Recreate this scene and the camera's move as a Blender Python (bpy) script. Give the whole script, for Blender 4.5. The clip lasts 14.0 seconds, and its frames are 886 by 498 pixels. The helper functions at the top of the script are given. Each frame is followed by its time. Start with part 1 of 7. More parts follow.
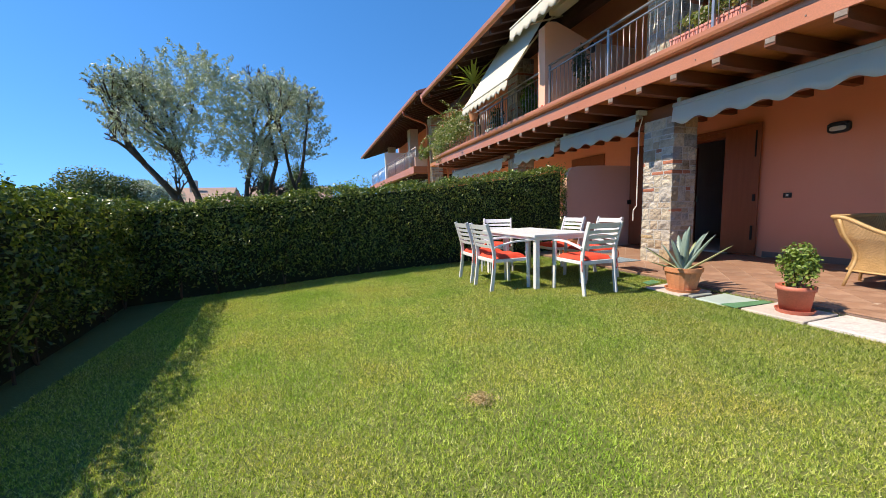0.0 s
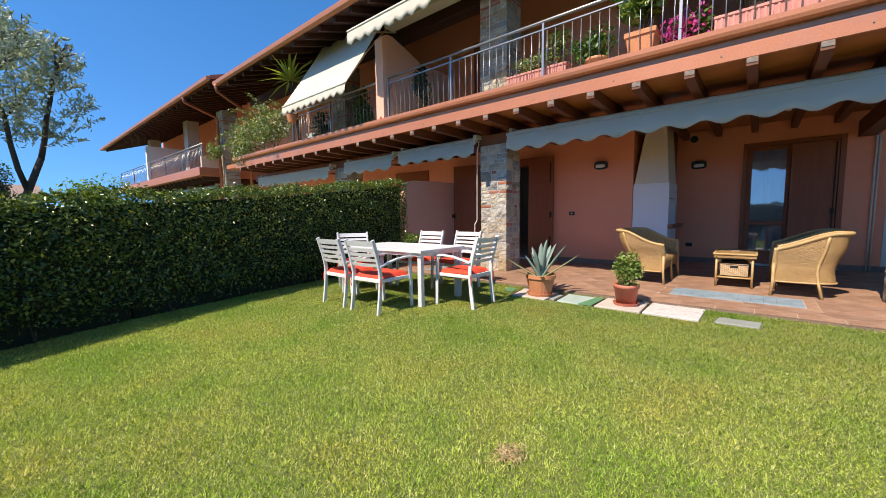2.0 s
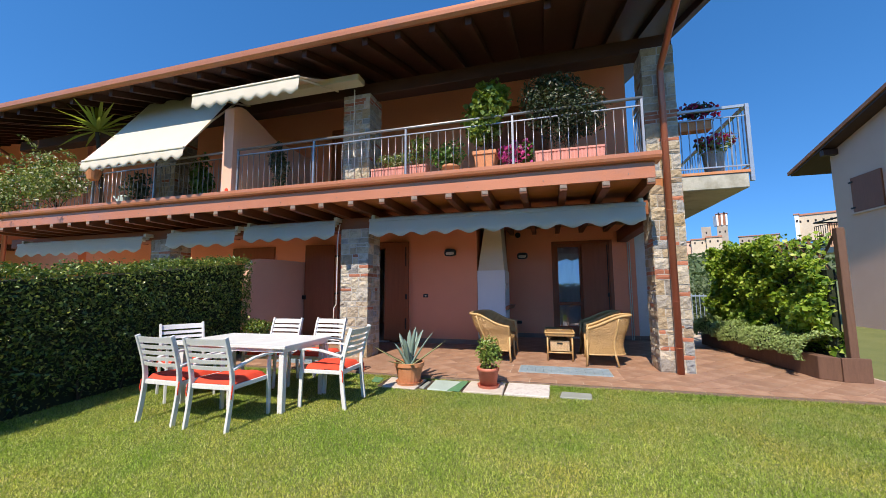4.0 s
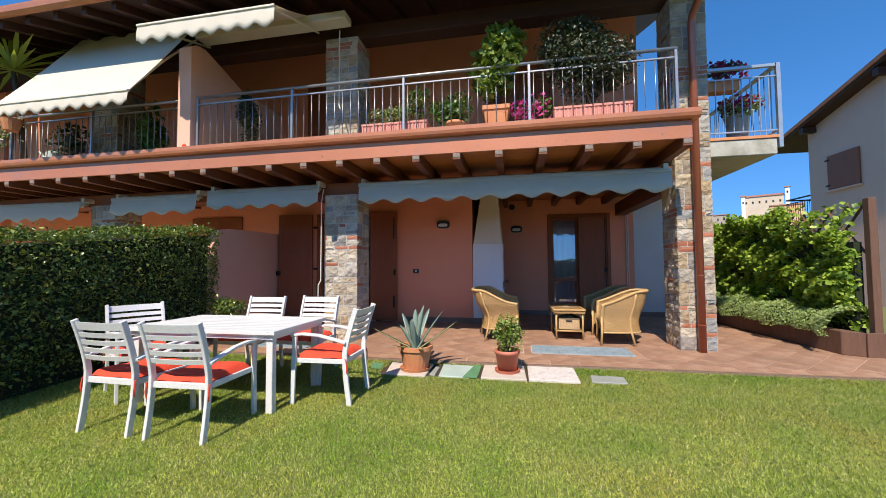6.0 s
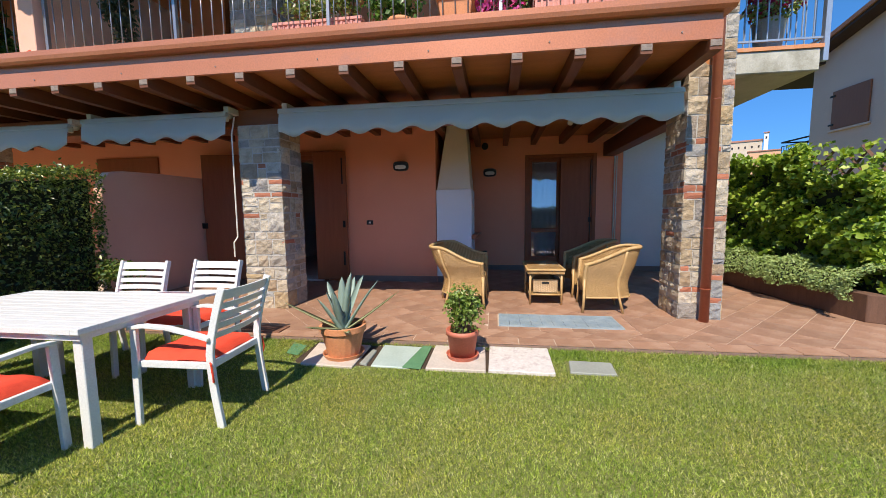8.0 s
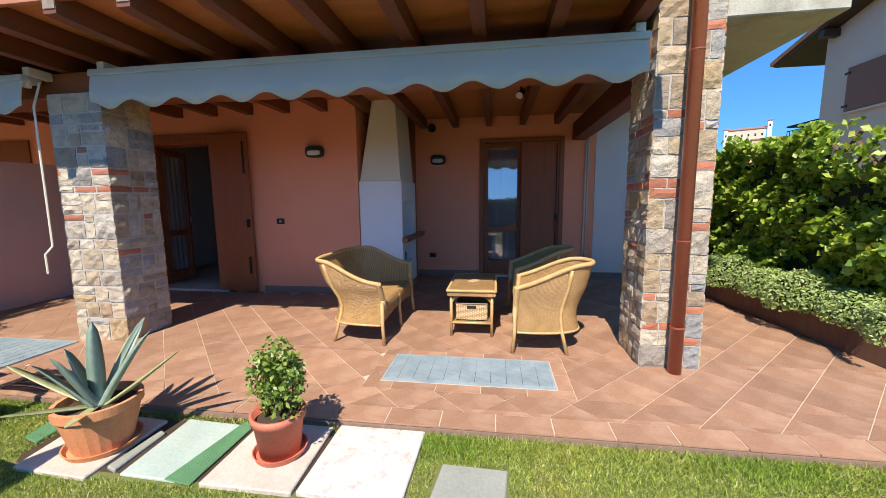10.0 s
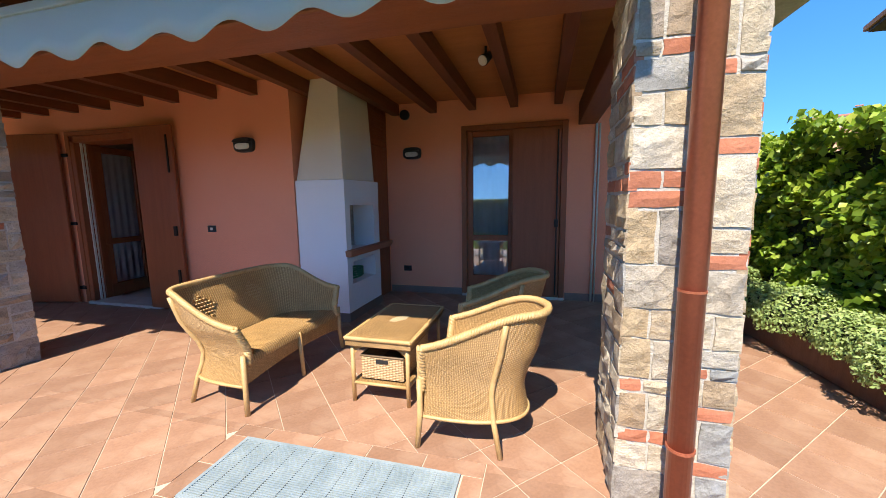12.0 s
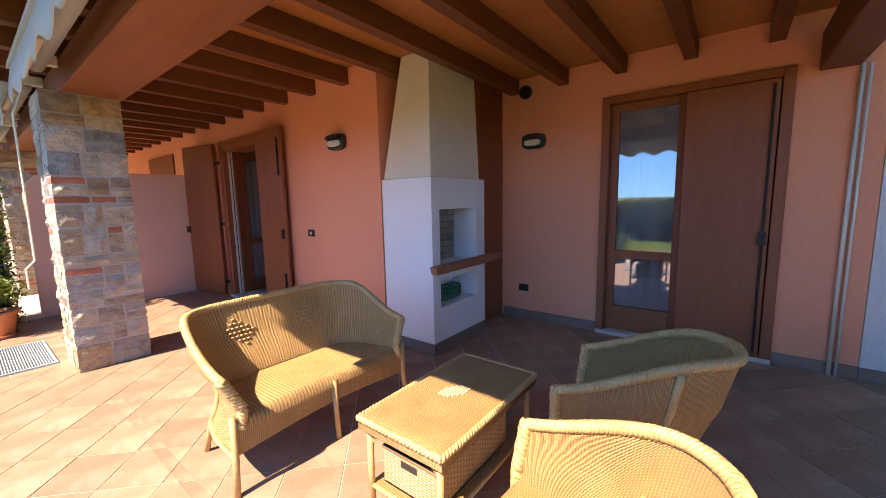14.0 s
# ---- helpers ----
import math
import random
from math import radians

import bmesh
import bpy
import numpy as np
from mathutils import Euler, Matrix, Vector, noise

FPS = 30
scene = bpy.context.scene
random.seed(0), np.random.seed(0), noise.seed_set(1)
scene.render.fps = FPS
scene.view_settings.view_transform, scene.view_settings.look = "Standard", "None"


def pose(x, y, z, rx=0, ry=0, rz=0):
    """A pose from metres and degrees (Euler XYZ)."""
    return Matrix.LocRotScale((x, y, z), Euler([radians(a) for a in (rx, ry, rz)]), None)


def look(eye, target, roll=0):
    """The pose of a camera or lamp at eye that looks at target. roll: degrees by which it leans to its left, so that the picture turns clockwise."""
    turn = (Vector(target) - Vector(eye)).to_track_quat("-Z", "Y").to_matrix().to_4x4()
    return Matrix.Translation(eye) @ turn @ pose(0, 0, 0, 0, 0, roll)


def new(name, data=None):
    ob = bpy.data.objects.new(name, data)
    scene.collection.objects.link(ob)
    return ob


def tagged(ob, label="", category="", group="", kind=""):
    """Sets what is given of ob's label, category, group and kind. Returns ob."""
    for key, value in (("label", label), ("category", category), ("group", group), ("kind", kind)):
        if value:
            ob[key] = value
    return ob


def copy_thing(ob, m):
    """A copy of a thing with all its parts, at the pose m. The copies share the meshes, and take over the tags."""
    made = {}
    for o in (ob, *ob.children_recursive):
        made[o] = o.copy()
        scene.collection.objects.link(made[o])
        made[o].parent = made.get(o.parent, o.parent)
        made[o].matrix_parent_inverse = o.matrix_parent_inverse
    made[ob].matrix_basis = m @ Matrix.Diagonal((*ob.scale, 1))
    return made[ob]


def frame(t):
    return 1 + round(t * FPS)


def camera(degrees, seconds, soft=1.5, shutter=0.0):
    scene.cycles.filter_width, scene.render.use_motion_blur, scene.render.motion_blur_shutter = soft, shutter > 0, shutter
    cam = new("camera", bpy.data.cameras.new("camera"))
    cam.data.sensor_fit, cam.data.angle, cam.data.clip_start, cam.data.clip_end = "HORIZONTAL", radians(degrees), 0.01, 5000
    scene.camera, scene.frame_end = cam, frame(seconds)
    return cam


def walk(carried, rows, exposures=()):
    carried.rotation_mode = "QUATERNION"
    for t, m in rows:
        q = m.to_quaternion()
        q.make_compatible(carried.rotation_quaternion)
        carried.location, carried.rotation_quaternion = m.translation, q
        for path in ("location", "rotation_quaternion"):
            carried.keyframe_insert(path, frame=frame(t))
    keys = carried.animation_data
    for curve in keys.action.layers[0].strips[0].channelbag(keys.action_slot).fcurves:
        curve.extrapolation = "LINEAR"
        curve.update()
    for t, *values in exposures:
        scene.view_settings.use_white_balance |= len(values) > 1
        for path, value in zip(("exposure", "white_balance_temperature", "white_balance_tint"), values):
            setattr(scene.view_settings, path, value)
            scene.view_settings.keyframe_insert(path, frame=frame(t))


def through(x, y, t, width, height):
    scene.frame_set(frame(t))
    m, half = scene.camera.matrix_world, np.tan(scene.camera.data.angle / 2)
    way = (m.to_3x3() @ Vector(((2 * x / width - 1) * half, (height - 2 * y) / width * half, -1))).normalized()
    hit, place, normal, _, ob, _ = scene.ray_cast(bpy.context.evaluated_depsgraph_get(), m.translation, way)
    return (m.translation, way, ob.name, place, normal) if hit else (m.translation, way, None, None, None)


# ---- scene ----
cam = camera(99.6, 14.0, 0.65)
PATH = [
    (0, (-0.007, 0.041, 0.99), (0.627, 1.926, 0.776), -1.5),
    (0.5, (-0.219, 0.274, 0.985), (0.673, 2.051, 0.766), -1.4),
    (1, (-0.376, 0.528, 1.008), (0.751, 2.165, 0.78), -1.4),
    (1.5, (-0.527, 0.788, 1.022), (0.817, 2.254, 0.809), -0.9),
    (2, (-0.667, 1.022, 1.05), (0.858, 2.303, 0.872), -0.7),
    (2.5, (-0.791, 1.21, 1.121), (0.874, 2.308, 0.979), -0.6),
    (3, (-0.898, 1.318, 1.208), (0.893, 2.207, 1.154), -0.5),
    (3.5, (-1.001, 1.377, 1.266), (0.885, 2.035, 1.368), -0.4),
    (3.7, (-0.944, 1.357, 1.242), (0.961, 1.939, 1.423), -0.5),
    (5.8, (-0.424, 2.038, 1.197), (1.537, 2.401, 1.345), -0.5),
    (6, (-0.294, 2.086, 1.18), (1.669, 2.458, 1.267), -0.4),
    (6.5, (-0.008, 2.195, 1.209), (1.956, 2.57, 1.197), -0.5),
    (7, (0.265, 2.215, 1.231), (2.233, 2.564, 1.149), -0.6),
    (7.5, (0.584, 2.041, 1.235), (2.555, 2.342, 1.081), -0.7),
    (8, (0.921, 1.892, 1.224), (2.892, 2.172, 1.03), -0.7),
    (8.5, (1.268, 1.715, 1.27), (3.237, 1.988, 1.043), -0.8),
    (9, (1.603, 1.426, 1.326), (3.569, 1.697, 1.076), -0.8),
    (9.2, (1.742, 1.331, 1.332), (3.707, 1.604, 1.078), -0.7),
    (11.3, (3.26, 0.471, 1.369), (5.217, 0.795, 1.109), -0.7),
    (11.5, (3.4, 0.374, 1.379), (5.347, 0.745, 1.112), -0.7),
    (12, (3.678, 0.204, 1.387), (5.594, 0.712, 1.122), -0.8),
    (12.5, (3.995, 0.084, 1.393), (5.859, 0.76, 1.129), -1.0),
    (13, (4.351, -0.013, 1.386), (6.148, 0.825, 1.12), -1.2),
    (13.5, (4.651, 0.038, 1.394), (6.346, 1.067, 1.13), -1.2),
    (14, (4.876, 0.22, 1.409), (6.444, 1.435, 1.152), -1.2),
]
EXPOSURES = [(0.0, 1.55, 7400, 14), (1.5, 1.52, 7400, 14), (3.0, 1.46, 7200, 14), (6.5, 1.42, 7100, 14), (9.0, 1.52, 7100, 14), (11.5, 2.06, 7100, 12), (12.5, 2.08, 7200, 13), (13.5, 2.44, 7700, 18), (14.0, 2.76, 8100, 23)]
walk(cam, [(t, look(eye, target, roll)) for t, eye, target, roll in PATH], EXPOSURES)

# ---- world and sun ----
SUN_EL, SUN_AZ = 51.5, 6.5          # height, and how far the light drifts towards -y
world = bpy.data.worlds.new("sky")
scene.world = world
world.use_nodes = True
wn = world.node_tree
sky = wn.nodes.new("ShaderNodeTexSky")
sky.sky_type = 'NISHITA'
sky.sun_disc = False
sky.sun_elevation = radians(SUN_EL)
sky.sun_rotation = radians(270 + SUN_AZ)
sky.air_density, sky.dust_density, sky.ozone_density = 1.0, 0.15, 4.5
sky.altitude = 1500
# the clear air of the day: the deep blue reaches low
up = wn.nodes.new("ShaderNodeVectorMath")
up.operation = 'ADD'
up.inputs[1].default_value = (0, 0, 0.18)
unit = wn.nodes.new("ShaderNodeVectorMath")
unit.operation = 'NORMALIZE'
wn.links.new(wn.nodes.new("ShaderNodeTexCoord").outputs["Generated"], up.inputs[0])
wn.links.new(up.outputs[0], unit.inputs[0])
wn.links.new(unit.outputs[0], sky.inputs[0])
clear = wn.nodes.new("ShaderNodeHueSaturation")
clear.inputs["Saturation"].default_value = 1.26
wn.links.new(sky.outputs[0], clear.inputs["Color"])
wn.links.new(clear.outputs[0], wn.nodes["Background"].inputs[0])
wn.nodes["Background"].inputs[1].default_value = 0.100
sun = new("sun", bpy.data.lights.new("sun", 'SUN'))
sun.data.energy, sun.data.angle, sun.data.color = 2.4, radians(0.55), (1.0, 0.94, 0.84)
_d = Vector((math.cos(radians(SUN_EL)) * math.cos(radians(SUN_AZ)), -math.cos(radians(SUN_EL)) * math.sin(radians(SUN_AZ)), -math.sin(radians(SUN_EL))))
sun.matrix_world = look((-20, 0, 25), Vector((-20, 0, 25)) + _d)


# ---- materials ----
def nodes_of(name):
    m = bpy.data.materials.new(name)
    m.use_nodes = True
    return m, m.node_tree.nodes, m.node_tree.links, m.node_tree.nodes["Principled BSDF"]


def noise_node(n, l, vec, scale, detail=4.0, rough=0.6):
    t = n.new("ShaderNodeTexNoise")
    t.inputs["Scale"].default_value, t.inputs["Detail"].default_value, t.inputs["Roughness"].default_value = scale, detail, rough
    l.new(vec, t.inputs["Vector"])
    return t.outputs["Fac"]


def ramp_node(n, l, fac, stops):
    r = n.new("ShaderNodeValToRGB")
    e = r.color_ramp.elements
    e[0].position, e[0].color = stops[0][0], (*stops[0][1], 1)
    e[1].position, e[1].color = stops[-1][0], (*stops[-1][1], 1)
    for p, c in stops[1:-1]:
        k = e.new(p)
        k.color = (*c, 1)
    l.new(fac, r.inputs["Fac"])
    return r.outputs["Color"]


def mixc(n, l, a, b, fac, mode='MIX'):
    m = n.new("ShaderNodeMix")
    m.data_type, m.blend_type = 'RGBA', mode
    for sock, v in ((m.inputs[0], fac), (m.inputs[6], a), (m.inputs[7], b)):
        if isinstance(v, (int, float)):
            sock.default_value = v
        elif isinstance(v, tuple):
            sock.default_value = (*v, 1)
        else:
            l.new(v, sock)
    return m.outputs[2]


def coords(n, which="Object"):
    return n.new("ShaderNodeTexCoord").outputs[which]


def surf(name, dark, light, scale=3.0, fine=60.0, rough=0.7, bump=0.2, bump_scale=90.0, metal=0.0, vary=0.0, stretch=None, stain=None, dist=0.01):
    """Two-scale surface: broad blotches, fine grain, bump; vary: brightness by piece."""
    m, n, l, p = nodes_of(name)
    vec = coords(n)
    if stretch:
        mp = n.new("ShaderNodeMapping")
        mp.inputs["Scale"].default_value = stretch
        l.new(vec, mp.inputs["Vector"])
        vec = mp.outputs[0]
    broad = noise_node(n, l, vec, scale)
    grain = noise_node(n, l, vec, fine, 3)
    col = ramp_node(n, l, broad, [(0.3, dark), (0.7, light)])
    mid = tuple((a + b) / 2 for a, b in zip(dark, light))
    col = mixc(n, l, col, ramp_node(n, l, grain, [(0.3, tuple(c * 0.72 for c in mid)), (0.7, tuple(min(1, c * 1.22) for c in mid))]), 0.4)
    if stain:
        s = noise_node(n, l, vec, scale * 0.6, 8, 0.7)
        col = mixc(n, l, col, stain, ramp_node(n, l, s, [(0.52, (0, 0, 0)), (0.72, (0.75, 0.75, 0.75))]))
    if vary:
        rnd = n.new("ShaderNodeObjectInfo").outputs["Random"]
        col = mixc(n, l, col, ramp_node(n, l, rnd, [(0, (1 - vary,) * 3), (1, (1 + vary * 0.4,) * 3)]), 1.0, 'MULTIPLY')
    l.new(col, p.inputs["Base Color"])
    p.inputs["Roughness"].default_value, p.inputs["Metallic"].default_value = rough, metal
    if bump:
        b = n.new("ShaderNodeBump")
        b.inputs["Strength"].default_value, b.inputs["Distance"].default_value = bump, dist
        l.new(noise_node(n, l, vec, bump_scale, 5), b.inputs["Height"])
        l.new(b.outputs[0], p.inputs["Normal"])
    return m


def leafy(name, cols, rough=0.45, trans=0.35):
    """Leaves: colour by leaf, some light passes through."""
    m, n, l, p = nodes_of(name)
    geo = n.new("ShaderNodeNewGeometry")
    k = len(cols) - 1
    col = ramp_node(n, l, geo.outputs["Random Per Island"], [(i / k, c) for i, c in enumerate(cols)])
    l.new(col, p.inputs["Base Color"])
    p.inputs["Roughness"].default_value = rough
    tr = n.new("ShaderNodeBsdfTranslucent")
    l.new(mixc(n, l, col, (1.0, 0.95, 0.35), 1.0, 'MULTIPLY'), tr.inputs["Color"])
    mx = n.new("ShaderNodeMixShader")
    mx.inputs[0].default_value = trans
    l.new(p.outputs[0], mx.inputs[1])
    l.new(tr.outputs[0], mx.inputs[2])
    l.new(mx.outputs[0], n["Material Output"].inputs["Surface"])
    return m


M = {}
M["pink"] = surf("pink_render", (0.80, 0.295, 0.165), (0.86, 0.34, 0.195), 1.2, 120, 0.9, 0.12, 220)
M["peach"] = surf("pale_peach_render", (0.72, 0.42, 0.31), (0.80, 0.49, 0.37), 1.2, 120, 0.9, 0.12, 220)
M["white_render"] = surf("white_render", (0.76, 0.76, 0.74), (0.84, 0.84, 0.82), 1.5, 100, 0.9, 0.1, 200)
M["grey_render"] = surf("pale_grey_render", (0.56, 0.57, 0.54), (0.63, 0.64, 0.61), 1.5, 100, 0.9, 0.1, 200)
M["cream"] = surf("cream_render", (0.70, 0.63, 0.49), (0.78, 0.71, 0.57), 1.5, 100, 0.9, 0.1, 200)
M["plinth"] = surf("tile_plinth", (0.20, 0.13, 0.10), (0.27, 0.18, 0.14), 4, 80, 0.7, 0.1, 100)
M["beam"] = surf("stained_beam", (0.105, 0.032, 0.011), (0.20, 0.064, 0.023), 2.2, 30, 0.58, 0.25, 40, stretch=(0.6, 6, 6))
# darker copy of the beam wood: deep shade under eaves put into the colour
M["beam_shaded"] = surf("shade_darkened_wood", (0.040, 0.013, 0.007), (0.075, 0.026, 0.013), 2.2, 30, 0.6, 0.25, 40, stretch=(3, 1, 3))
M["weathered"] = surf("weathered_wood_end", (0.17, 0.13, 0.105), (0.36, 0.30, 0.25), 20, 90, 0.9, 0.4, 80)
M["beam_y"] = surf("stained_beam_long", (0.19, 0.060, 0.021), (0.32, 0.108, 0.040), 2.2, 30, 0.45, 0.25, 40, stretch=(6, 0.6, 6))
M["boards"] = surf("ceiling_boards", (0.37, 0.13, 0.036), (0.52, 0.205, 0.066), 2.0, 26, 0.5, 0.15, 40, stretch=(5, 0.8, 5))
M["door_wood"] = surf("door_wood", (0.235, 0.062, 0.020), (0.33, 0.093, 0.032), 2.5, 40, 0.55, 0.2, 60, stretch=(8, 8, 0.7))
M["copper"] = surf("copper_paint", (0.52, 0.185, 0.088), (0.60, 0.23, 0.12), 1.6, 60, 0.38, 0.05, 50, metal=0.25, stain=(0.40, 0.20, 0.15))
M["pipe"] = surf("downpipe_paint", (0.35, 0.105, 0.056), (0.43, 0.14, 0.08), 2.0, 60, 0.28, 0.03, 50, metal=0.3)
M["steel"] = surf("galvanised_steel", (0.28, 0.29, 0.30), (0.38, 0.39, 0.40), 8, 90, 0.4, 0.05, 90, metal=0.7)
M["dark_metal"] = surf("dark_metal", (0.015, 0.013, 0.012), (0.03, 0.026, 0.024), 8, 80, 0.5, 0.05, 90, metal=0.5)
def canvas(name, dark, light, through=0.3):
    """Awning cloth: woven, lets some light through."""
    m = surf(name, dark, light, 2.0, 300, 0.85, 0.08, 400)
    n, l = m.node_tree.nodes, m.node_tree.links
    tr = n.new("ShaderNodeBsdfTranslucent")
    tr.inputs["Color"].default_value = (*light, 1)
    mx = n.new("ShaderNodeMixShader")
    mx.inputs[0].default_value = through
    l.new(n["Principled BSDF"].outputs[0], mx.inputs[1])
    l.new(tr.outputs[0], mx.inputs[2])
    l.new(mx.outputs[0], n["Material Output"].inputs["Surface"])
    return m


M["awning"] = canvas("grey_green_canvas", (0.58, 0.63, 0.58), (0.66, 0.70, 0.65), 0.4)
M["cream_canvas"] = canvas("cream_canvas", (0.70, 0.65, 0.53), (0.78, 0.73, 0.60), 0.25)
M["ivory"] = surf("ivory_enamel", (0.66, 0.61, 0.48), (0.72, 0.68, 0.55), 6, 100, 0.4, 0.02, 90)
M["tile"] = surf("terracotta_tile", (0.275, 0.142, 0.086), (0.41, 0.25, 0.166), 4.5, 50, 0.60, 0.14, 60, vary=0.2, stain=(0.44, 0.29, 0.20))
M["grout"] = surf("pale_grout", (0.47, 0.37, 0.28), (0.57, 0.46, 0.36), 6, 120, 0.9, 0.2, 150)
M["roof"] = surf("clay_roof", (0.26, 0.10, 0.055), (0.40, 0.18, 0.11), 3, 40, 0.85, 0.4, 30)
M["soil"] = surf("dark_soil", (0.035, 0.022, 0.013), (0.07, 0.045, 0.028), 8, 60, 0.95, 0.5, 60)
M["turf"] = surf("turf", (0.10, 0.125, 0.028), (0.17, 0.18, 0.055), 1.4, 55, 0.95, 0.6, 60)
M["mortar"] = surf("mortar", (0.38, 0.36, 0.32), (0.50, 0.47, 0.42), 8, 80, 0.95, 0.6, 90, dist=0.015)
M["concrete"] = surf("stained_concrete", (0.36, 0.35, 0.29), (0.55, 0.54, 0.47), 2.5, 60, 0.9, 0.3, 60, stain=(0.14, 0.13, 0.07))
M["white_alu"] = surf("white_enamel", (0.63, 0.65, 0.64), (0.71, 0.73, 0.72), 5, 100, 0.35, 0.02, 90)
M["interior"] = surf("interior_plaster", (0.66, 0.63, 0.58), (0.74, 0.71, 0.66), 1.5, 60, 0.9, 0.05, 80)
M["curtain"] = canvas("sheer_curtain", (0.84, 0.84, 0.83), (0.90, 0.90, 0.89), 0.45)


def glass_mat(name, ior):
    m, n, l, p = nodes_of(name)
    p.inputs["Base Color"].default_value = (1, 1, 1, 1)
    p.inputs["Roughness"].default_value = 0.01
    p.inputs["IOR"].default_value = ior
    p.inputs["Transmission Weight"].default_value = 1.0
    return m


M["glass"] = glass_mat("window_glass", 2.1)
M["glass_clear"] = glass_mat("clear_glass", 1.4)

# ---- geometry helpers ----
BASE = {}


class G:
    """Collects vertices and faces in metres."""

    def __init__(self):
        self.v, self.f, self.uv = [], [], []

    def box(self, x0, x1, y0, y1, z0, z1):
        k = len(self.v)
        self.v += [(x, y, z) for z in (z0, z1) for y in (y0, y1) for x in (x0, x1)]
        self.f += [tuple(k + i for i in q) for q in ((0, 2, 3, 1), (4, 5, 7, 6), (0, 1, 5, 4), (2, 6, 7, 3), (0, 4, 6, 2), (1, 3, 7, 5))]
        return self

    def hull(self, lower, upper):
        """A prism between two rings of equal count."""
        k, n = len(self.v), len(lower)
        self.v += list(lower) + list(upper)
        self.f += [tuple(k + i for i in reversed(range(n))), tuple(k + n + i for i in range(n))]
        self.f += [(k + i, k + (i + 1) % n, k + n + (i + 1) % n, k + n + i) for i in range(n)]
        return self

    def tube(self, pts, r, n=8, cap=True, r1=None):
        pts = [Vector(p) for p in pts]
        k0, m = len(self.v), len(pts)
        up = None
        for i, p in enumerate(pts):
            d = (pts[min(i + 1, m - 1)] - pts[max(i - 1, 0)]).normalized()
            if up is None:
                up = Vector((0, 0, 1)) if abs(d.z) < 0.9 else Vector((1, 0, 0))
            a = d.cross(up).normalized()
            b = a.cross(d).normalized()
            up = b
            rr = r if r1 is None else r + (r1 - r) * i / max(1, m - 1)
            self.v += [tuple(p + (a * math.cos(t) + b * math.sin(t)) * rr) for t in (2 * math.pi * j / n for j in range(n))]
        for i in range(m - 1):
            for j in range(n):
                a, b = k0 + i * n + j, k0 + i * n + (j + 1) % n
                self.f.append((a, b, b + n, a + n))
        if cap:
            self.f.append(tuple(k0 + j for j in reversed(range(n))))
            self.f.append(tuple(k0 + (m - 1) * n + j for j in range(n)))
        return self

    def lathe(self, c, prof, n=24):
        """prof: (radius, height) from the axis outwards and round."""
        k0 = len(self.v)
        for r, z in prof:
            self.v += [(c[0] + r * math.cos(2 * math.pi * j / n), c[1] + r * math.sin(2 * math.pi * j / n), c[2] + z) for j in range(n)]
        for i in range(len(prof) - 1):
            for j in range(n):
                a, b = k0 + i * n + j, k0 + i * n + (j + 1) % n
                self.f.append((a, b, b + n, a + n))
        return self

    def grid(self, fn, nu, nv):
        """Surface from fn(u, v) -> point."""
        k0 = len(self.v)
        self.v += [tuple(fn(i / nu, j / nv)) for i in range(nu + 1) for j in range(nv + 1)]
        for i in range(nu):
            for j in range(nv):
                a = k0 + i * (nv + 1) + j
                self.f.append((a, a + nv + 1, a + nv + 2, a + 1))
        return self


def mesh_of(name, g, mat, smooth=False, bevel=0.0, off=(0, 0, 0)):
    me = bpy.data.meshes.new(name)
    o = Vector(off)
    me.from_pydata([tuple(Vector(p) - o) for p in g.v], [], g.f)
    if bevel:
        bm = bmesh.new()
        bm.from_mesh(me)
        es = [e for e in bm.edges if len(e.link_faces) == 2 and e.calc_face_angle(0) > 0.6]
        bmesh.ops.bevel(bm, geom=es, offset=bevel, segments=1, affect='EDGES', clamp_overlap=True)
        bm.to_mesh(me)
        bm.free()
    if smooth:
        me.polygons.foreach_set("use_smooth", [True] * len(me.polygons))
    me.materials.append(mat)
    me.update()
    return me


def thing(name, loc, label, category, group="", kind=""):
    ob = new(name)
    ob.location = loc
    BASE[ob] = Vector(loc)
    ob.empty_display_size = 0.1
    return tagged(ob, label, category, group, kind)


def part(name, g, mat, parent, label="", smooth=False, bevel=0.0):
    base = BASE[parent]
    ob = new(name, mesh_of(name, g, mat, smooth, bevel, base))
    ob.parent = parent
    BASE[ob] = base
    return tagged(ob, label)


def solo(name, g, mat, label="", category="", group="", kind="", smooth=False, bevel=0.0):
    """A one-mesh thing with its origin at its base."""
    a = np.array(g.v)
    base = Vector((float(a[:, 0].mean()), float(a[:, 1].mean()), float(a[:, 2].min()))) if kind != "structure" else Vector((0, 0, 0))
    ob = new(name, mesh_of(name, g, mat, smooth, bevel, base))
    ob.location = base
    BASE[ob] = base
    return tagged(ob, label, category, group, kind)


def parts(name, boxes, mat, parent, label="", bevel=0.0):
    """Several boxes, each a part of its own."""
    return [part(name, G().box(*b), mat, parent, label, bevel=bevel) for b in boxes]


def lawn_z(x):
    return -0.05 - 0.012 * min(9.0, max(0.0, 4.3 - x))


# ---- large structure ----
WA, WB = 7.41, 8.905           # the two wall planes
FLOOR_EDGE = 4.37

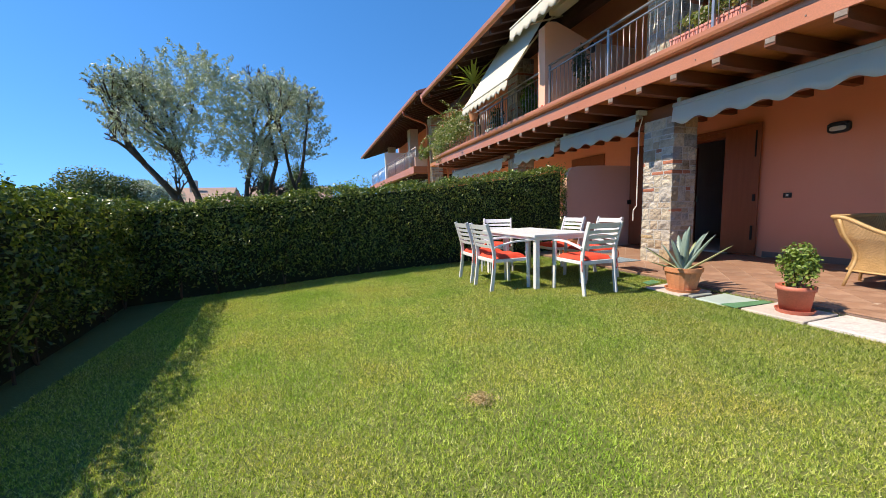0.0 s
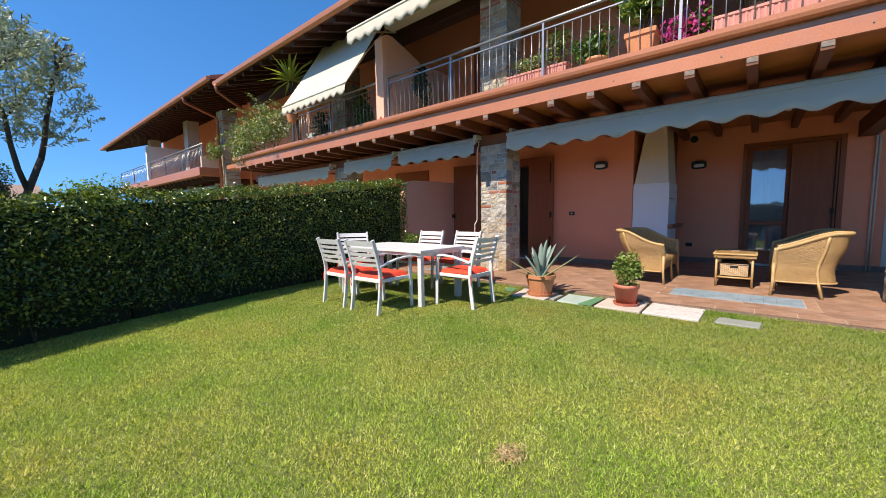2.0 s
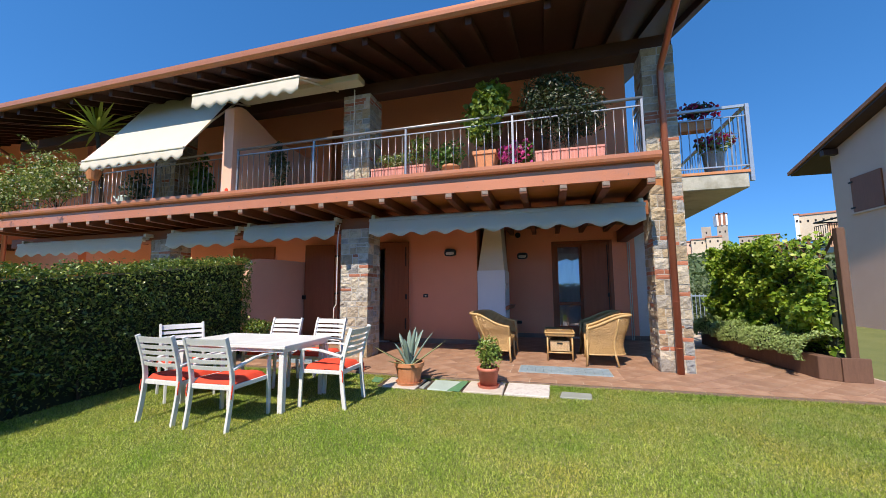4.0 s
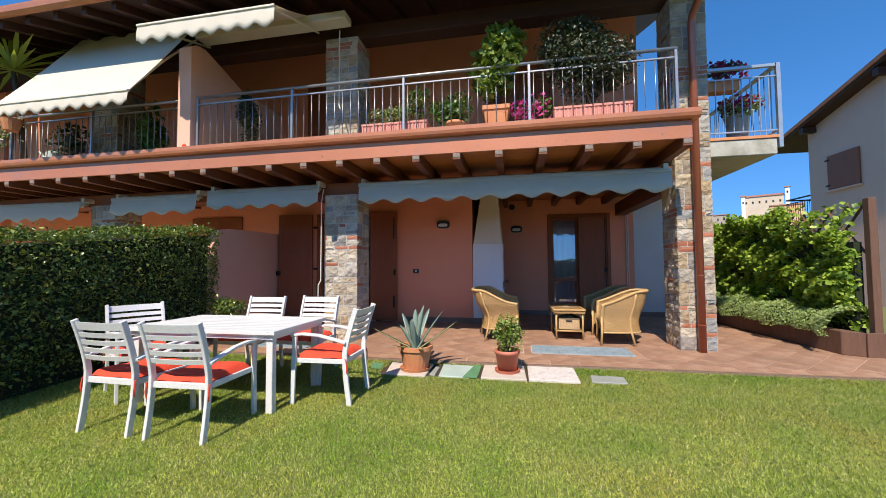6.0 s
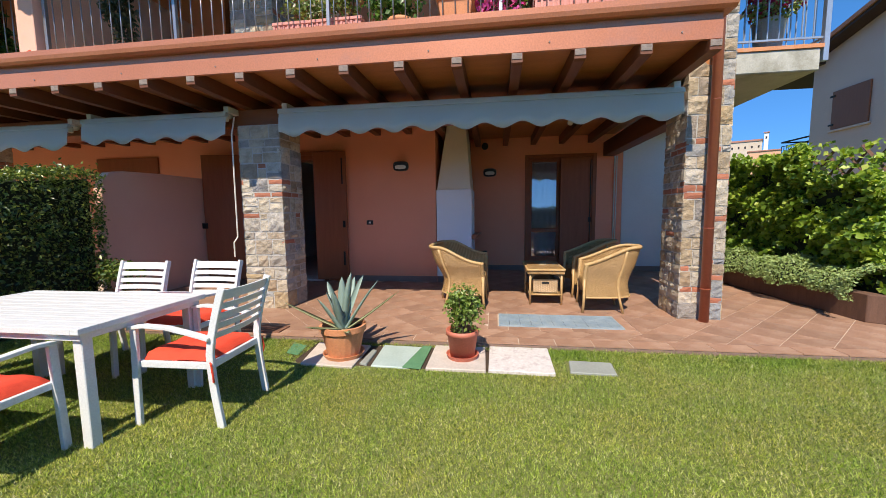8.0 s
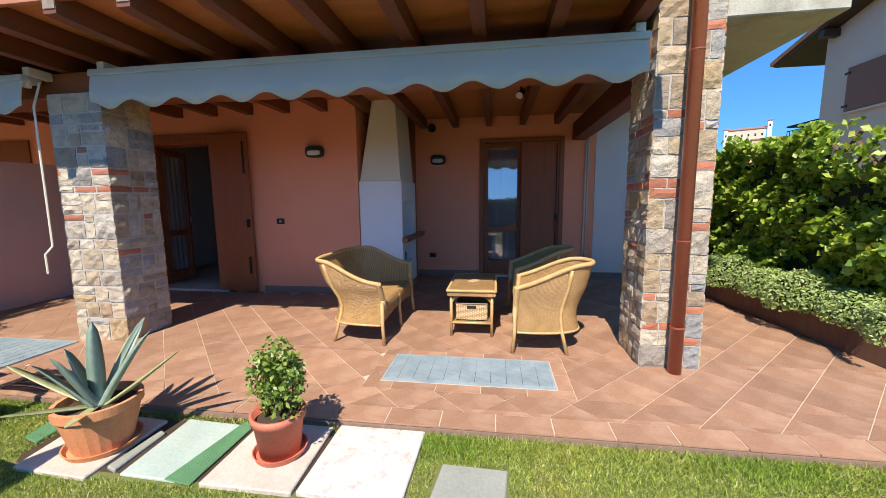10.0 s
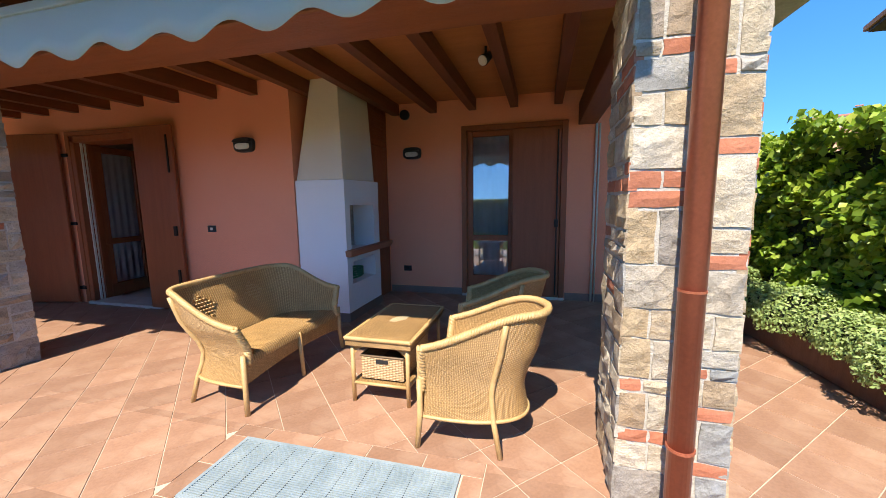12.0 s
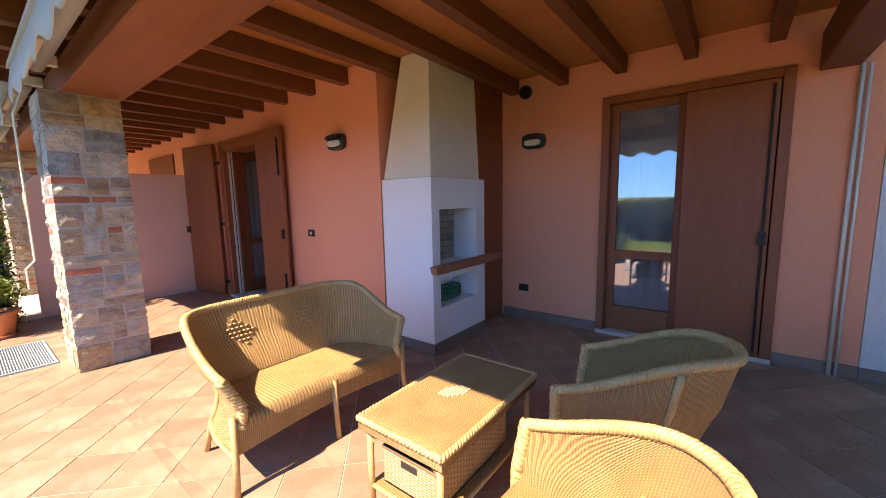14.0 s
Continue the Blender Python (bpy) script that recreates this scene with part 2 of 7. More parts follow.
xs = [-900, -300, -80, -30, -12, -6] + [-4 + 0.42 * i for i in range(20)] + [4.6, 9, 14, 25, 60, 140, 300, 900]
ys = [-900, -200, -60, -20, -8] + [-4 + i for i in range(13)] + [12, 20, 40, 90, 250, 900]
gg = G()
for x in xs:
    for y in ys:
        z = lawn_z(x) if x < 4.3 else -0.06
        if x < -12:
            z = -0.5
        gg.v.append((x, y, z))
for i in range(len(xs) - 1):
    for j in range(len(ys) - 1):
        a = i * len(ys) + j
        gg.f.append((a, a + len(ys), a + len(ys) + 1, a + 1))
solo("ground", gg, M["turf"], "green lawn ground sheet reaching into the distance", "ground", kind="structure")

solo("trim_edge", G().box(FLOOR_EDGE - 0.004, FLOOR_EDGE + 0.012, -2.75, 16.0, -0.13, -0.016), M["plinth"], "dusty brown edge of the terrace", "edge", kind="structure")
floor = solo("floor", G().box(FLOOR_EDGE + 0.013, 12.0, -2.75, 16.0, -0.12, -0.0035), M["grout"], "terracotta tiled terrace with pale grout joints", "floor", kind="structure")

# wall A with its door opening, wall B with its door opening
DA0, DA1, DAH = 5.02, 6.34, 2.27
g = G()
g.box(WA, WA + 0.32, 2.93, DA0, -0.05, 2.86).box(WA, WA + 0.32, DA1, 16.0, -0.05, 2.86).box(WA, WA + 0.32, DA0, DA1, DAH, 2.86)
g.box(WA + 0.32, WB + 0.3, 2.93, 3.1, -0.05, 2.86)
solo("wall_west", g, M["pink"], "pink rendered house wall with a door opening", "wall", kind="structure")
DB0, DB1, DBH = -0.10, 1.30, 2.37
g = G()
g.box(WB, WB + 0.32, DB1, 3.0, -0.05, 2.86).box(WB, WB + 0.32, -0.60, DB0, -0.05, 2.86).box(WB, WB + 0.32, DB0, DB1, DBH, 2.86)
solo("wall_alcove", g, M["pink"], "pink rendered wall at the back of the terrace alcove", "wall", kind="structure")
solo("wall_side", G().box(WB - 0.01, WB + 0.32, -1.60, -0.602, -0.05, 2.70), M["grey_render"], "pale grey rendered wall beside the alcove", "wall", kind="structure")

# rooms behind the doors
g = G()
g.box(WA + 0.33, 12.0, 3.1, 3.2, -0.05, 2.7).box(WA + 0.33, 12.0, 7.3, 7.4, -0.05, 2.7).box(12.0, 12.1, -1.2, 7.4, -0.05, 2.7).box(WB + 0.33, 12.0, -1.25, -1.15, -0.05, 2.7)
solo("wall_inside", g, M["interior"], "plain plastered inner walls", "wall", kind="structure")
solo("wall_upper", G().box(7.2, 7.5, -0.25, 15.2, 2.87, 6.6).box(7.501, 12.2, -0.25, -0.05, 2.87, 6.6), M["pink"], "pink rendered upper floor wall", "wall", kind="structure")

# terrace ceiling: boards over rafters
solo("ceiling", G().box(4.622, 5.37, -0.03, 15.2, 2.73, 2.86).box(5.371, 12.2, -0.44, 15.2, 2.73, 2.86), M["boards"], "stained wooden board ceiling of the terrace", "ceiling", kind="structure")

RAFTS = [0.03 + 1.115 * k for k in range(13)]
# fascia and gutter of the balcony edge
fz = 2.678
solo("trim_fascia", G().box(4.585, 4.62, -0.03, 14.35, fz, 2.845), M["copper"], "copper coloured metal fascia of the balcony", "fascia", kind="structure", bevel=0.004)
g = G()
gprof = [(4.60, 2.907), (4.545, 2.907), (4.512, 2.928), (4.50, 2.965), (4.498, 3.016), (4.75, 3.016), (4.75, 2.907)]
g.hull([(x, -0.10, z) for x, z in gprof], [(x, 14.37, z) for x, z in gprof])
solo("trim_recess", G().box(4.602, 4.62, -0.03, 14.35, 2.846, 2.906), M["copper"], "shaded copper strip under the gutter", "trim", kind="structure")
rivets = thing("fascia_bolts", (4.58, 7, 2.75), "row of pale bolt heads along the fascia", "bolt", kind="stuff")
for y in RAFTS:
    part("bolt", G().tube([(4.585, y + 0.27, 2.752), (4.578, y + 0.27, 2.752)], 0.008, 8), M["weathered"], rivets)
solo("trim_gutter", g, M["copper"], "copper coloured gutter along the balcony edge", "gutter", kind="structure")
solo("balcony_floor", G().box(4.76, 5.37, -0.03, 14.35, 2.87, 3.03).box(5.372, 7.2, -0.13, 14.35, 2.87, 3.03), M["concrete"], "concrete balcony slab", "balcony", kind="structure")

# rafters
RAFT = [4.49 - 0.5575 * k for k in range(-17, 10)]
for y in RAFT:
    if y < -0.45:
        continue
    x1 = WA if y > 2.93 else WB
    tip = 4.572
    z0, z1 = 2.575, 2.725
    side = [(tip, z0 + 0.012), (tip, 2.672), (4.625, 2.672), (4.625, z1), (x1, z1), (x1, z0 - 0.0), (tip + 0.30, z0), (tip + 0.16, z0 + 0.004), (tip + 0.05, z0 + 0.004)]
    g = G().hull([(x, y - 0.05, z) for x, z in side], [(x, y + 0.05, z) for x, z in side])
    th = thing("rafter", (6.0, y, z0), "dark stained wooden rafter with a weathered end", "rafter", "terrace rafters")
    part("beam", g, M["beam"], th)
    part("end_grain", G().box(tip - 0.006, tip - 0.001, y - 0.046, y + 0.046, z0 + 0.04, 2.669), M["weathered"], th, "pale weathered end", bevel=0.002)
solo("main_beam", G().box(5.50, 5.90, -0.15, 15.0, 2.345, 2.572), M["beam_y"], "long stained wooden main beam on stone pillars", "beam", bevel=0.008)
solo("end_beam", G().box(5.9, WB - 0.002, -0.44, -0.22, 2.30, 2.572), M["beam"], "stained wooden end beam over the terrace", "beam", bevel=0.008)

# roof of the row of houses: soffit, rafters, tiles
EX, EZ = 4.12, 5.20
RY0, RY1 = -1.15, 14.3
def roof_z(x):
    return EZ + 0.33 * (x - EX)
def slope(g, x0, x1, y0, y1, dz0, dz1):
    return g.hull([(x0, y0, roof_z(x0) + dz0), (x1, y0, roof_z(x1) + dz0), (x1, y0, roof_z(x1) + dz1), (x0, y0, roof_z(x0) + dz1)],
                  [(x0, y1, roof_z(x0) + dz0), (x1, y1, roof_z(x1) + dz0), (x1, y1, roof_z(x1) + dz1), (x0, y1, roof_z(x0) + dz1)])
house_roof = thing("house_roof", (EX, 7, EZ), "clay tiled roof with shade-darkened wooden rafters and copper gutter", "roof", kind="structure")
part("tile_cover", slope(G(), EX - 0.02, 12.5, RY0, RY1, 0.03, 0.12), M["roof"], house_roof)
# soffit and eave rafters take the wood with shade in its colour
part("soffit", slope(G(), EX, 12.4, RY0, RY1, -0.02, 0.025), M["beam_shaded"], house_roof)
for k in range(27):
    y = RY0 + 0.2 + k * 0.557
    part("eave_rafter", slope(G(), EX + 0.05, 7.2, y - 0.045, y + 0.045, -0.15, -0.022), M["beam_shaded"], house_roof)
gp = [(EX - 0.09, 0.0), (EX - 0.10, 0.05), (EX - 0.105, 0.09), (EX + 0.0, 0.10), (EX + 0.0, -0.03), (EX - 0.05, -0.04)]
part("gutter", G().hull([(x, RY0, EZ + z) for x, z in gp], [(x, RY1, EZ + z) for x, z in gp]), M["copper"], house_roof)
solo("upper_beam", G().box(5.45, 5.75, -0.6, 15.0, 4.98, 5.22), M["beam_shaded"], "wooden beam under the roof, coloured dark as in shade", "beam", bevel=0.008)

# ---- more materials ----
def noise_col(n, l, vec, scale):
    t = n.new("ShaderNodeTexNoise")
    t.inputs["Scale"].default_value, t.inputs["Detail"].default_value = scale, 4
    l.new(vec, t.inputs["Vector"])
    return t.outputs["Color"]


def stone_mat():
    m, n, l, p = nodes_of("rough_limestone")
    vec = coords(n)
    rnd = n.new("ShaderNodeObjectInfo").outputs["Random"]
    base = ramp_node(n, l, rnd, [(0, (0.48, 0.42, 0.32)), (0.2, (0.58, 0.53, 0.44)), (0.36, (0.40, 0.37, 0.33)), (0.5, (0.47, 0.36, 0.22)), (0.62, (0.60, 0.55, 0.47)), (0.76, (0.30, 0.33, 0.36)), (0.88, (0.38, 0.29, 0.20)), (1, (0.54, 0.48, 0.39))])
    streak = n.new("ShaderNodeMapping")
    streak.inputs["Scale"].default_value = (7, 7, 8.5)
    l.new(vec, streak.inputs["Vector"])
    band = noise_node(n, l, streak.outputs[0], 1.2, 6, 0.7)
    col = mixc(n, l, base, ramp_node(n, l, band, [(0.3, (0.62, 0.60, 0.56)), (0.55, (1, 1, 1)), (0.75, (1.15, 1.05, 0.86))]), 0.85, 'MULTIPLY')
    col = mixc(n, l, col, ramp_node(n, l, noise_node(n, l, vec, 110, 3), [(0.3, (0.75, 0.75, 0.75)), (0.7, (1.15, 1.15, 1.15))]), 0.6, 'MULTIPLY')
    col = mixc(n, l, col, (0.90, 0.87, 0.82), 1.0, 'MULTIPLY')
    l.new(col, p.inputs["Base Color"])
    p.inputs["Roughness"].default_value = 0.92
    b = n.new("ShaderNodeBump")
    b.inputs["Strength"].default_value, b.inputs["Distance"].default_value = 0.9, 0.02
    crack = n.new("ShaderNodeTexVoronoi")
    crack.inputs["Scale"].default_value = 2.4
    l.new(mixc(n, l, streak.outputs[0], noise_col(n, l, streak.outputs[0], 1.6), 0.35), crack.inputs["Vector"])
    hm = n.new("ShaderNodeMath")
    hm.operation = 'ADD'
    l.new(crack.outputs["Distance"], hm.inputs[0])
    l.new(noise_node(n, l, streak.outputs[0], 2.6, 10, 0.7), hm.inputs[1])
    l.new(hm.outputs[0], b.inputs["Height"])
    l.new(b.outputs[0], p.inputs["Normal"])
    return m


def wicker_mat(name, dark, light, pitch=0.011, rib=0.0):
    """Woven cane: over-and-under strands in the surface's own length and height."""
    m, n, l, p = nodes_of(name)
    uv = coords(n, "UV")
    sep = n.new("ShaderNodeSeparateXYZ")
    l.new(uv, sep.inputs[0])

    def mth(op, a, b=None):
        q = n.new("ShaderNodeMath")
        q.operation = op
        for i, v in enumerate((a, b)):
            if v is None:
                continue
            if isinstance(v, (int, float)):
                q.inputs[i].default_value = v
            else:
                l.new(v, q.inputs[i])
        return q.outputs[0]
    u = mth('MULTIPLY', sep.outputs[0], math.pi / (rib or pitch * 1.15))
    v = mth('MULTIPLY', sep.outputs[1], math.pi / (pitch * 0.62))
    su = mth('SINE', u)
    sv = mth('ABSOLUTE', mth('SINE', v))
    alt = mth('SINE', mth('ADD', u, mth('MULTIPLY', mth('FLOOR', mth('DIVIDE', v, math.pi)), math.pi)))
    over = mth('ADD', mth('MULTIPLY', alt, 0.5), 0.5)
    h = mth('ADD', mth('ADD', mth('MULTIPLY', sv, 0.42), mth('MULTIPLY', over, 0.30)), mth('MULTIPLY', mth('ABSOLUTE', su), 0.42 if rib else 0.28))
    # low spots of the weave darkened: shade between strands put into the colour
    col = ramp_node(n, l, h, [(0.12, tuple(c * 0.30 for c in dark)), (0.45, tuple(c * 0.85 for c in dark)), (0.95, light)])
    col = mixc(n, l, col, ramp_node(n, l, noise_node(n, l, coords(n), 9, 5), [(0.3, (0.82, 0.78, 0.7)), (0.7, (1.08, 1.04, 1.0))]), 0.8, 'MULTIPLY')
    l.new(col, p.inputs["Base Color"])
    p.inputs["Roughness"].default_value = 0.5
    b = n.new("ShaderNodeBump")
    b.inputs["Strength"].default_value, b.inputs["Distance"].default_value = 1.0, 0.005
    l.new(h, b.inputs["Height"])
    l.new(b.outputs[0], p.inputs["Normal"])
    return m


M["stone"] = stone_mat()
M["brick"] = surf("red_brick", (0.36, 0.12, 0.065), (0.48, 0.19, 0.11), 12, 90, 0.9, 0.5, 60, vary=0.25)
M["wicker"] = wicker_mat("honey_wicker", (0.39, 0.22, 0.08), (0.61, 0.405, 0.18), 0.0085)
M["wicker_rib"] = wicker_mat("ribbed_honey_wicker", (0.39, 0.22, 0.08), (0.61, 0.405, 0.18), 0.011, 0.021)
M["cane"] = surf("honey_cane", (0.41, 0.25, 0.095), (0.60, 0.405, 0.185), 14, 120, 0.4, 0.3, 140)
M["basket"] = wicker_mat("straw_basket", (0.46, 0.30, 0.15), (0.68, 0.50, 0.30), 0.02)
M["red_cloth"] = surf("red_cushion_cloth", (0.62, 0.045, 0.018), (0.74, 0.075, 0.03), 5, 200, 0.85, 0.25, 60)
M["red_stripe"] = surf("dark_red_cloth", (0.40, 0.04, 0.03), (0.55, 0.07, 0.05), 6, 200, 0.85, 0.2, 60)
M["pot"] = surf("terracotta_pot", (0.52, 0.20, 0.085), (0.66, 0.29, 0.135), 6, 70, 0.8, 0.15, 70, stain=(0.55, 0.34, 0.23))
M["pot_red"] = surf("dark_terracotta_pot", (0.46, 0.125, 0.075), (0.58, 0.185, 0.115), 6, 70, 0.6, 0.1, 70)
M["pot_pink"] = surf("pink_plastic_planter", (0.56, 0.22, 0.17), (0.64, 0.29, 0.23), 4, 70, 0.55, 0.05, 70)
M["agave"] = surf("agave_leaf", (0.16, 0.24, 0.20), (0.26, 0.35, 0.29), 9, 60, 0.5, 0.15, 40, stretch=(1, 1, 0.3))
M["agave_edge"] = surf("agave_yellow_leaf", (0.24, 0.28, 0.12), (0.42, 0.43, 0.24), 9, 60, 0.5, 0.15, 40)
M["marble"] = surf("pale_paving_slab", (0.42, 0.36, 0.30), (0.60, 0.54, 0.47), 5, 60, 0.7, 0.2, 60, stain=(0.62, 0.50, 0.43))
M["pebble_slab"] = surf("washed_pebble_slab", (0.50, 0.46, 0.42), (0.68, 0.64, 0.60), 22, 38, 0.75, 0.5, 40, stain=(0.34, 0.25, 0.24))
M["green_lid"] = surf("faded_green_plastic", (0.31, 0.40, 0.36), (0.44, 0.53, 0.48), 4, 60, 0.6, 0.1, 60)
M["green_mat"] = surf("green_artificial_turf", (0.065, 0.19, 0.085), (0.12, 0.29, 0.14), 8, 150, 0.95, 0.8, 200)
M["grey_lid"] = surf("grey_manhole_lid", (0.23, 0.25, 0.22), (0.31, 0.33, 0.29), 4, 60, 0.7, 0.2, 60)
M["grate"] = surf("galvanised_grating", (0.18, 0.25, 0.29), (0.38, 0.46, 0.49), 5, 90, 0.45, 0.1, 90, metal=0.1)
M["pit"] = surf("pit_shade", (0.02, 0.026, 0.03), (0.06, 0.075, 0.085), 5, 60, 0.8, 0.1, 60)
M["rust"] = surf("rusty_grating", (0.16, 0.07, 0.04), (0.25, 0.12, 0.07), 9, 90, 0.8, 0.2, 90)
M["lamp_glass"] = surf("frosted_glass", (0.62, 0.60, 0.52), (0.72, 0.70, 0.62), 9, 90, 0.35, 0.02, 90)
M["soot"] = surf("sooty_firebrick", (0.10, 0.085, 0.07), (0.20, 0.17, 0.14), 6, 60, 0.9, 0.3, 50)
M["ledge"] = surf("terracotta_ledge", (0.30, 0.115, 0.06), (0.42, 0.18, 0.10), 6, 70, 0.7, 0.15, 60)
M["bark"] = surf("grey_bark", (0.05, 0.038, 0.029), (0.11, 0.088, 0.066), 6, 50, 0.95, 0.8, 30, stretch=(3, 3, 0.6), dist=0.03)
M["twig"] = surf("brown_twig", (0.05, 0.035, 0.02), (0.10, 0.075, 0.05), 9, 60, 0.9, 0.3, 50)
M["leaf_hedge"] = leafy("hedge_leaf", [(0.035, 0.070, 0.016), (0.09, 0.15, 0.030), (0.055, 0.105, 0.022), (0.17, 0.24, 0.048), (0.36, 0.41, 0.09)], 0.28, 0.28)
# near-black: the shade deep in the foliage is put into this colour
M["leaf_shade"] = surf("leaf_shade_core", (0.010, 0.016, 0.006), (0.022, 0.032, 0.011), 12, 60, 0.95, 0.6, 40)
M["leaf_olive"] = leafy("olive_leaf", [(0.25, 0.33, 0.25), (0.45, 0.53, 0.45), (0.29, 0.37, 0.27), (0.64, 0.70, 0.65)], 0.42, 0.22)
M["leaf_vine"] = leafy("vine_leaf", [(0.07, 0.15, 0.018), (0.25, 0.41, 0.042), (0.42, 0.57, 0.075), (0.13, 0.25, 0.025), (0.58, 0.68, 0.13)], 0.42, 0.45)
M["leaf_succ"] = leafy("pale_groundcover_leaf", [(0.25, 0.36, 0.12), (0.36, 0.48, 0.17), (0.30, 0.41, 0.15), (0.44, 0.54, 0.23)], 0.5, 0.25)
M["leaf_box"] = leafy("small_shrub_leaf", [(0.045, 0.11, 0.018), (0.09, 0.18, 0.03), (0.13, 0.23, 0.045)], 0.4, 0.3)
M["leaf_pale"] = leafy("light_shrub_leaf", [(0.10, 0.17, 0.03), (0.18, 0.27, 0.05), (0.28, 0.37, 0.08)], 0.4, 0.3)
M["leaf_dark"] = leafy("dark_shrub_leaf", [(0.022, 0.045, 0.018), (0.045, 0.075, 0.03), (0.09, 0.085, 0.05), (0.035, 0.06, 0.022)], 0.4, 0.2)
M["leaf_palm"] = leafy("yucca_leaf", [(0.20, 0.30, 0.05), (0.34, 0.44, 0.09), (0.46, 0.52, 0.14)], 0.45, 0.35)
M["leaf_jas"] = leafy("climber_leaf", [(0.09, 0.16, 0.035), (0.17, 0.25, 0.06), (0.26, 0.32, 0.10), (0.42, 0.44, 0.26)], 0.5, 0.35)
M["flower_pink"] = leafy("magenta_petal", [(0.55, 0.03, 0.25), (0.70, 0.10, 0.42), (0.45, 0.02, 0.16)], 0.6, 0.4)
M["flower_red"] = leafy("crimson_petal", [(0.35, 0.01, 0.05), (0.50, 0.02, 0.12), (0.30, 0.02, 0.18)], 0.6, 0.4)
M["flower_white"] = leafy("white_petal", [(0.75, 0.72, 0.62), (0.82, 0.80, 0.74)], 0.6, 0.4)
M["leaf_far"] = leafy("far_tree_leaf", [(0.055, 0.095, 0.035), (0.095, 0.145, 0.055), (0.13, 0.18, 0.075)], 0.6, 0.25)
M["leaf_lime"] = leafy("bright_shrub_leaf", [(0.10, 0.20, 0.02), (0.17, 0.30, 0.035), (0.22, 0.34, 0.06)], 0.5, 0.35)
M["fence_wood"] = surf("brown_fence_post", (0.11, 0.055, 0.034), (0.17, 0.088, 0.055), 5, 50, 0.8, 0.3, 50, stretch=(6, 6, 0.8))
M["neigh"] = surf("pale_pink_render", (0.70, 0.43, 0.32), (0.78, 0.50, 0.38), 1.0, 60, 0.9, 0.05, 100)
M["blue_steel"] = surf("blue_grey_steel", (0.30, 0.36, 0.42), (0.42, 0.48, 0.54), 6, 80, 0.4, 0.05, 90, metal=0.5)
M["old_wall"] = surf("distant_plaster", (0.55, 0.44, 0.32), (0.68, 0.57, 0.43), 0.1, 2, 0.9, 0.0)
M["hill_green"] = surf("wooded_hillside", (0.06, 0.095, 0.04), (0.16, 0.19, 0.085), 0.06, 0.6, 0.95, 0.0)
M["far_roof"] = surf("weathered_far_roof", (0.26, 0.17, 0.13), (0.38, 0.27, 0.21), 0.8, 6, 0.9, 0.3, 4)
M["black"] = surf("black_plastic", (0.012, 0.012, 0.012), (0.022, 0.022, 0.022), 9, 90, 0.45, 0.02, 90)


def grass_mat():
    m, n, l, p = nodes_of("grass_blade")
    geo = n.new("ShaderNodeNewGeometry")
    col = ramp_node(n, l, geo.outputs["Random Per Island"], [(0, (0.10, 0.19, 0.020)), (0.3, (0.34, 0.47, 0.048)), (0.6, (0.54, 0.66, 0.10)), (0.86, (0.68, 0.74, 0.18)), (1, (0.80, 0.79, 0.42))])
    patch = noise_node(n, l, coords(n), 1.1, 5, 0.65)
    col = mixc(n, l, col, ramp_node(n, l, patch, [(0.36, (0.68, 0.86, 0.55)), (0.50, (1, 1, 1)), (0.66, (1.16, 0.98, 0.98))]), 1.0, 'MULTIPLY')
    tuft = noise_node(n, l, coords(n), 40, 3, 0.8)
    col = mixc(n, l, col, ramp_node(n, l, tuft, [(0.37, (0.48, 0.54, 0.42)), (0.5, (1, 1, 1)), (0.62, (1.26, 1.22, 1.18))]), 1.0, 'MULTIPLY')
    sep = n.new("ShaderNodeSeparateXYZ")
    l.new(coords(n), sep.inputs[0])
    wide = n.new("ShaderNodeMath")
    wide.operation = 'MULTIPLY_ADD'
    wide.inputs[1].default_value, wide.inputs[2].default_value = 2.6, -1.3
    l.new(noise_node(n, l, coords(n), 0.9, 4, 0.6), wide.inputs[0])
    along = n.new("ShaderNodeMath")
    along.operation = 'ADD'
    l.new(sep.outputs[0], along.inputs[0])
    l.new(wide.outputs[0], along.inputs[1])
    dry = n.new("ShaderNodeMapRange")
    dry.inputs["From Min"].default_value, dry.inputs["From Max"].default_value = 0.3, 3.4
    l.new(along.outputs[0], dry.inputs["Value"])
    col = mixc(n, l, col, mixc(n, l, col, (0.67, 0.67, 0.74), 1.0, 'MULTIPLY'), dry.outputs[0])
    l.new(col, p.inputs["Base Color"])
    p.inputs["Roughness"].default_value = 0.55
    tr = n.new("ShaderNodeBsdfTranslucent")
    l.new(col, tr.inputs["Color"])
    mx = n.new("ShaderNodeMixShader")
    mx.inputs[0].default_value = 0.3
    l.new(p.outputs[0], mx.inputs[1])
    l.new(tr.outputs[0], mx.inputs[2])
    l.new(mx.outputs[0], n["Material Output"].inputs["Surface"])
    return m


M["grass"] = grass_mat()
M["straw"] = leafy("dry_straw", [(0.52, 0.38, 0.17), (0.68, 0.55, 0.32), (0.56, 0.40, 0.22)], 0.7, 0.1)


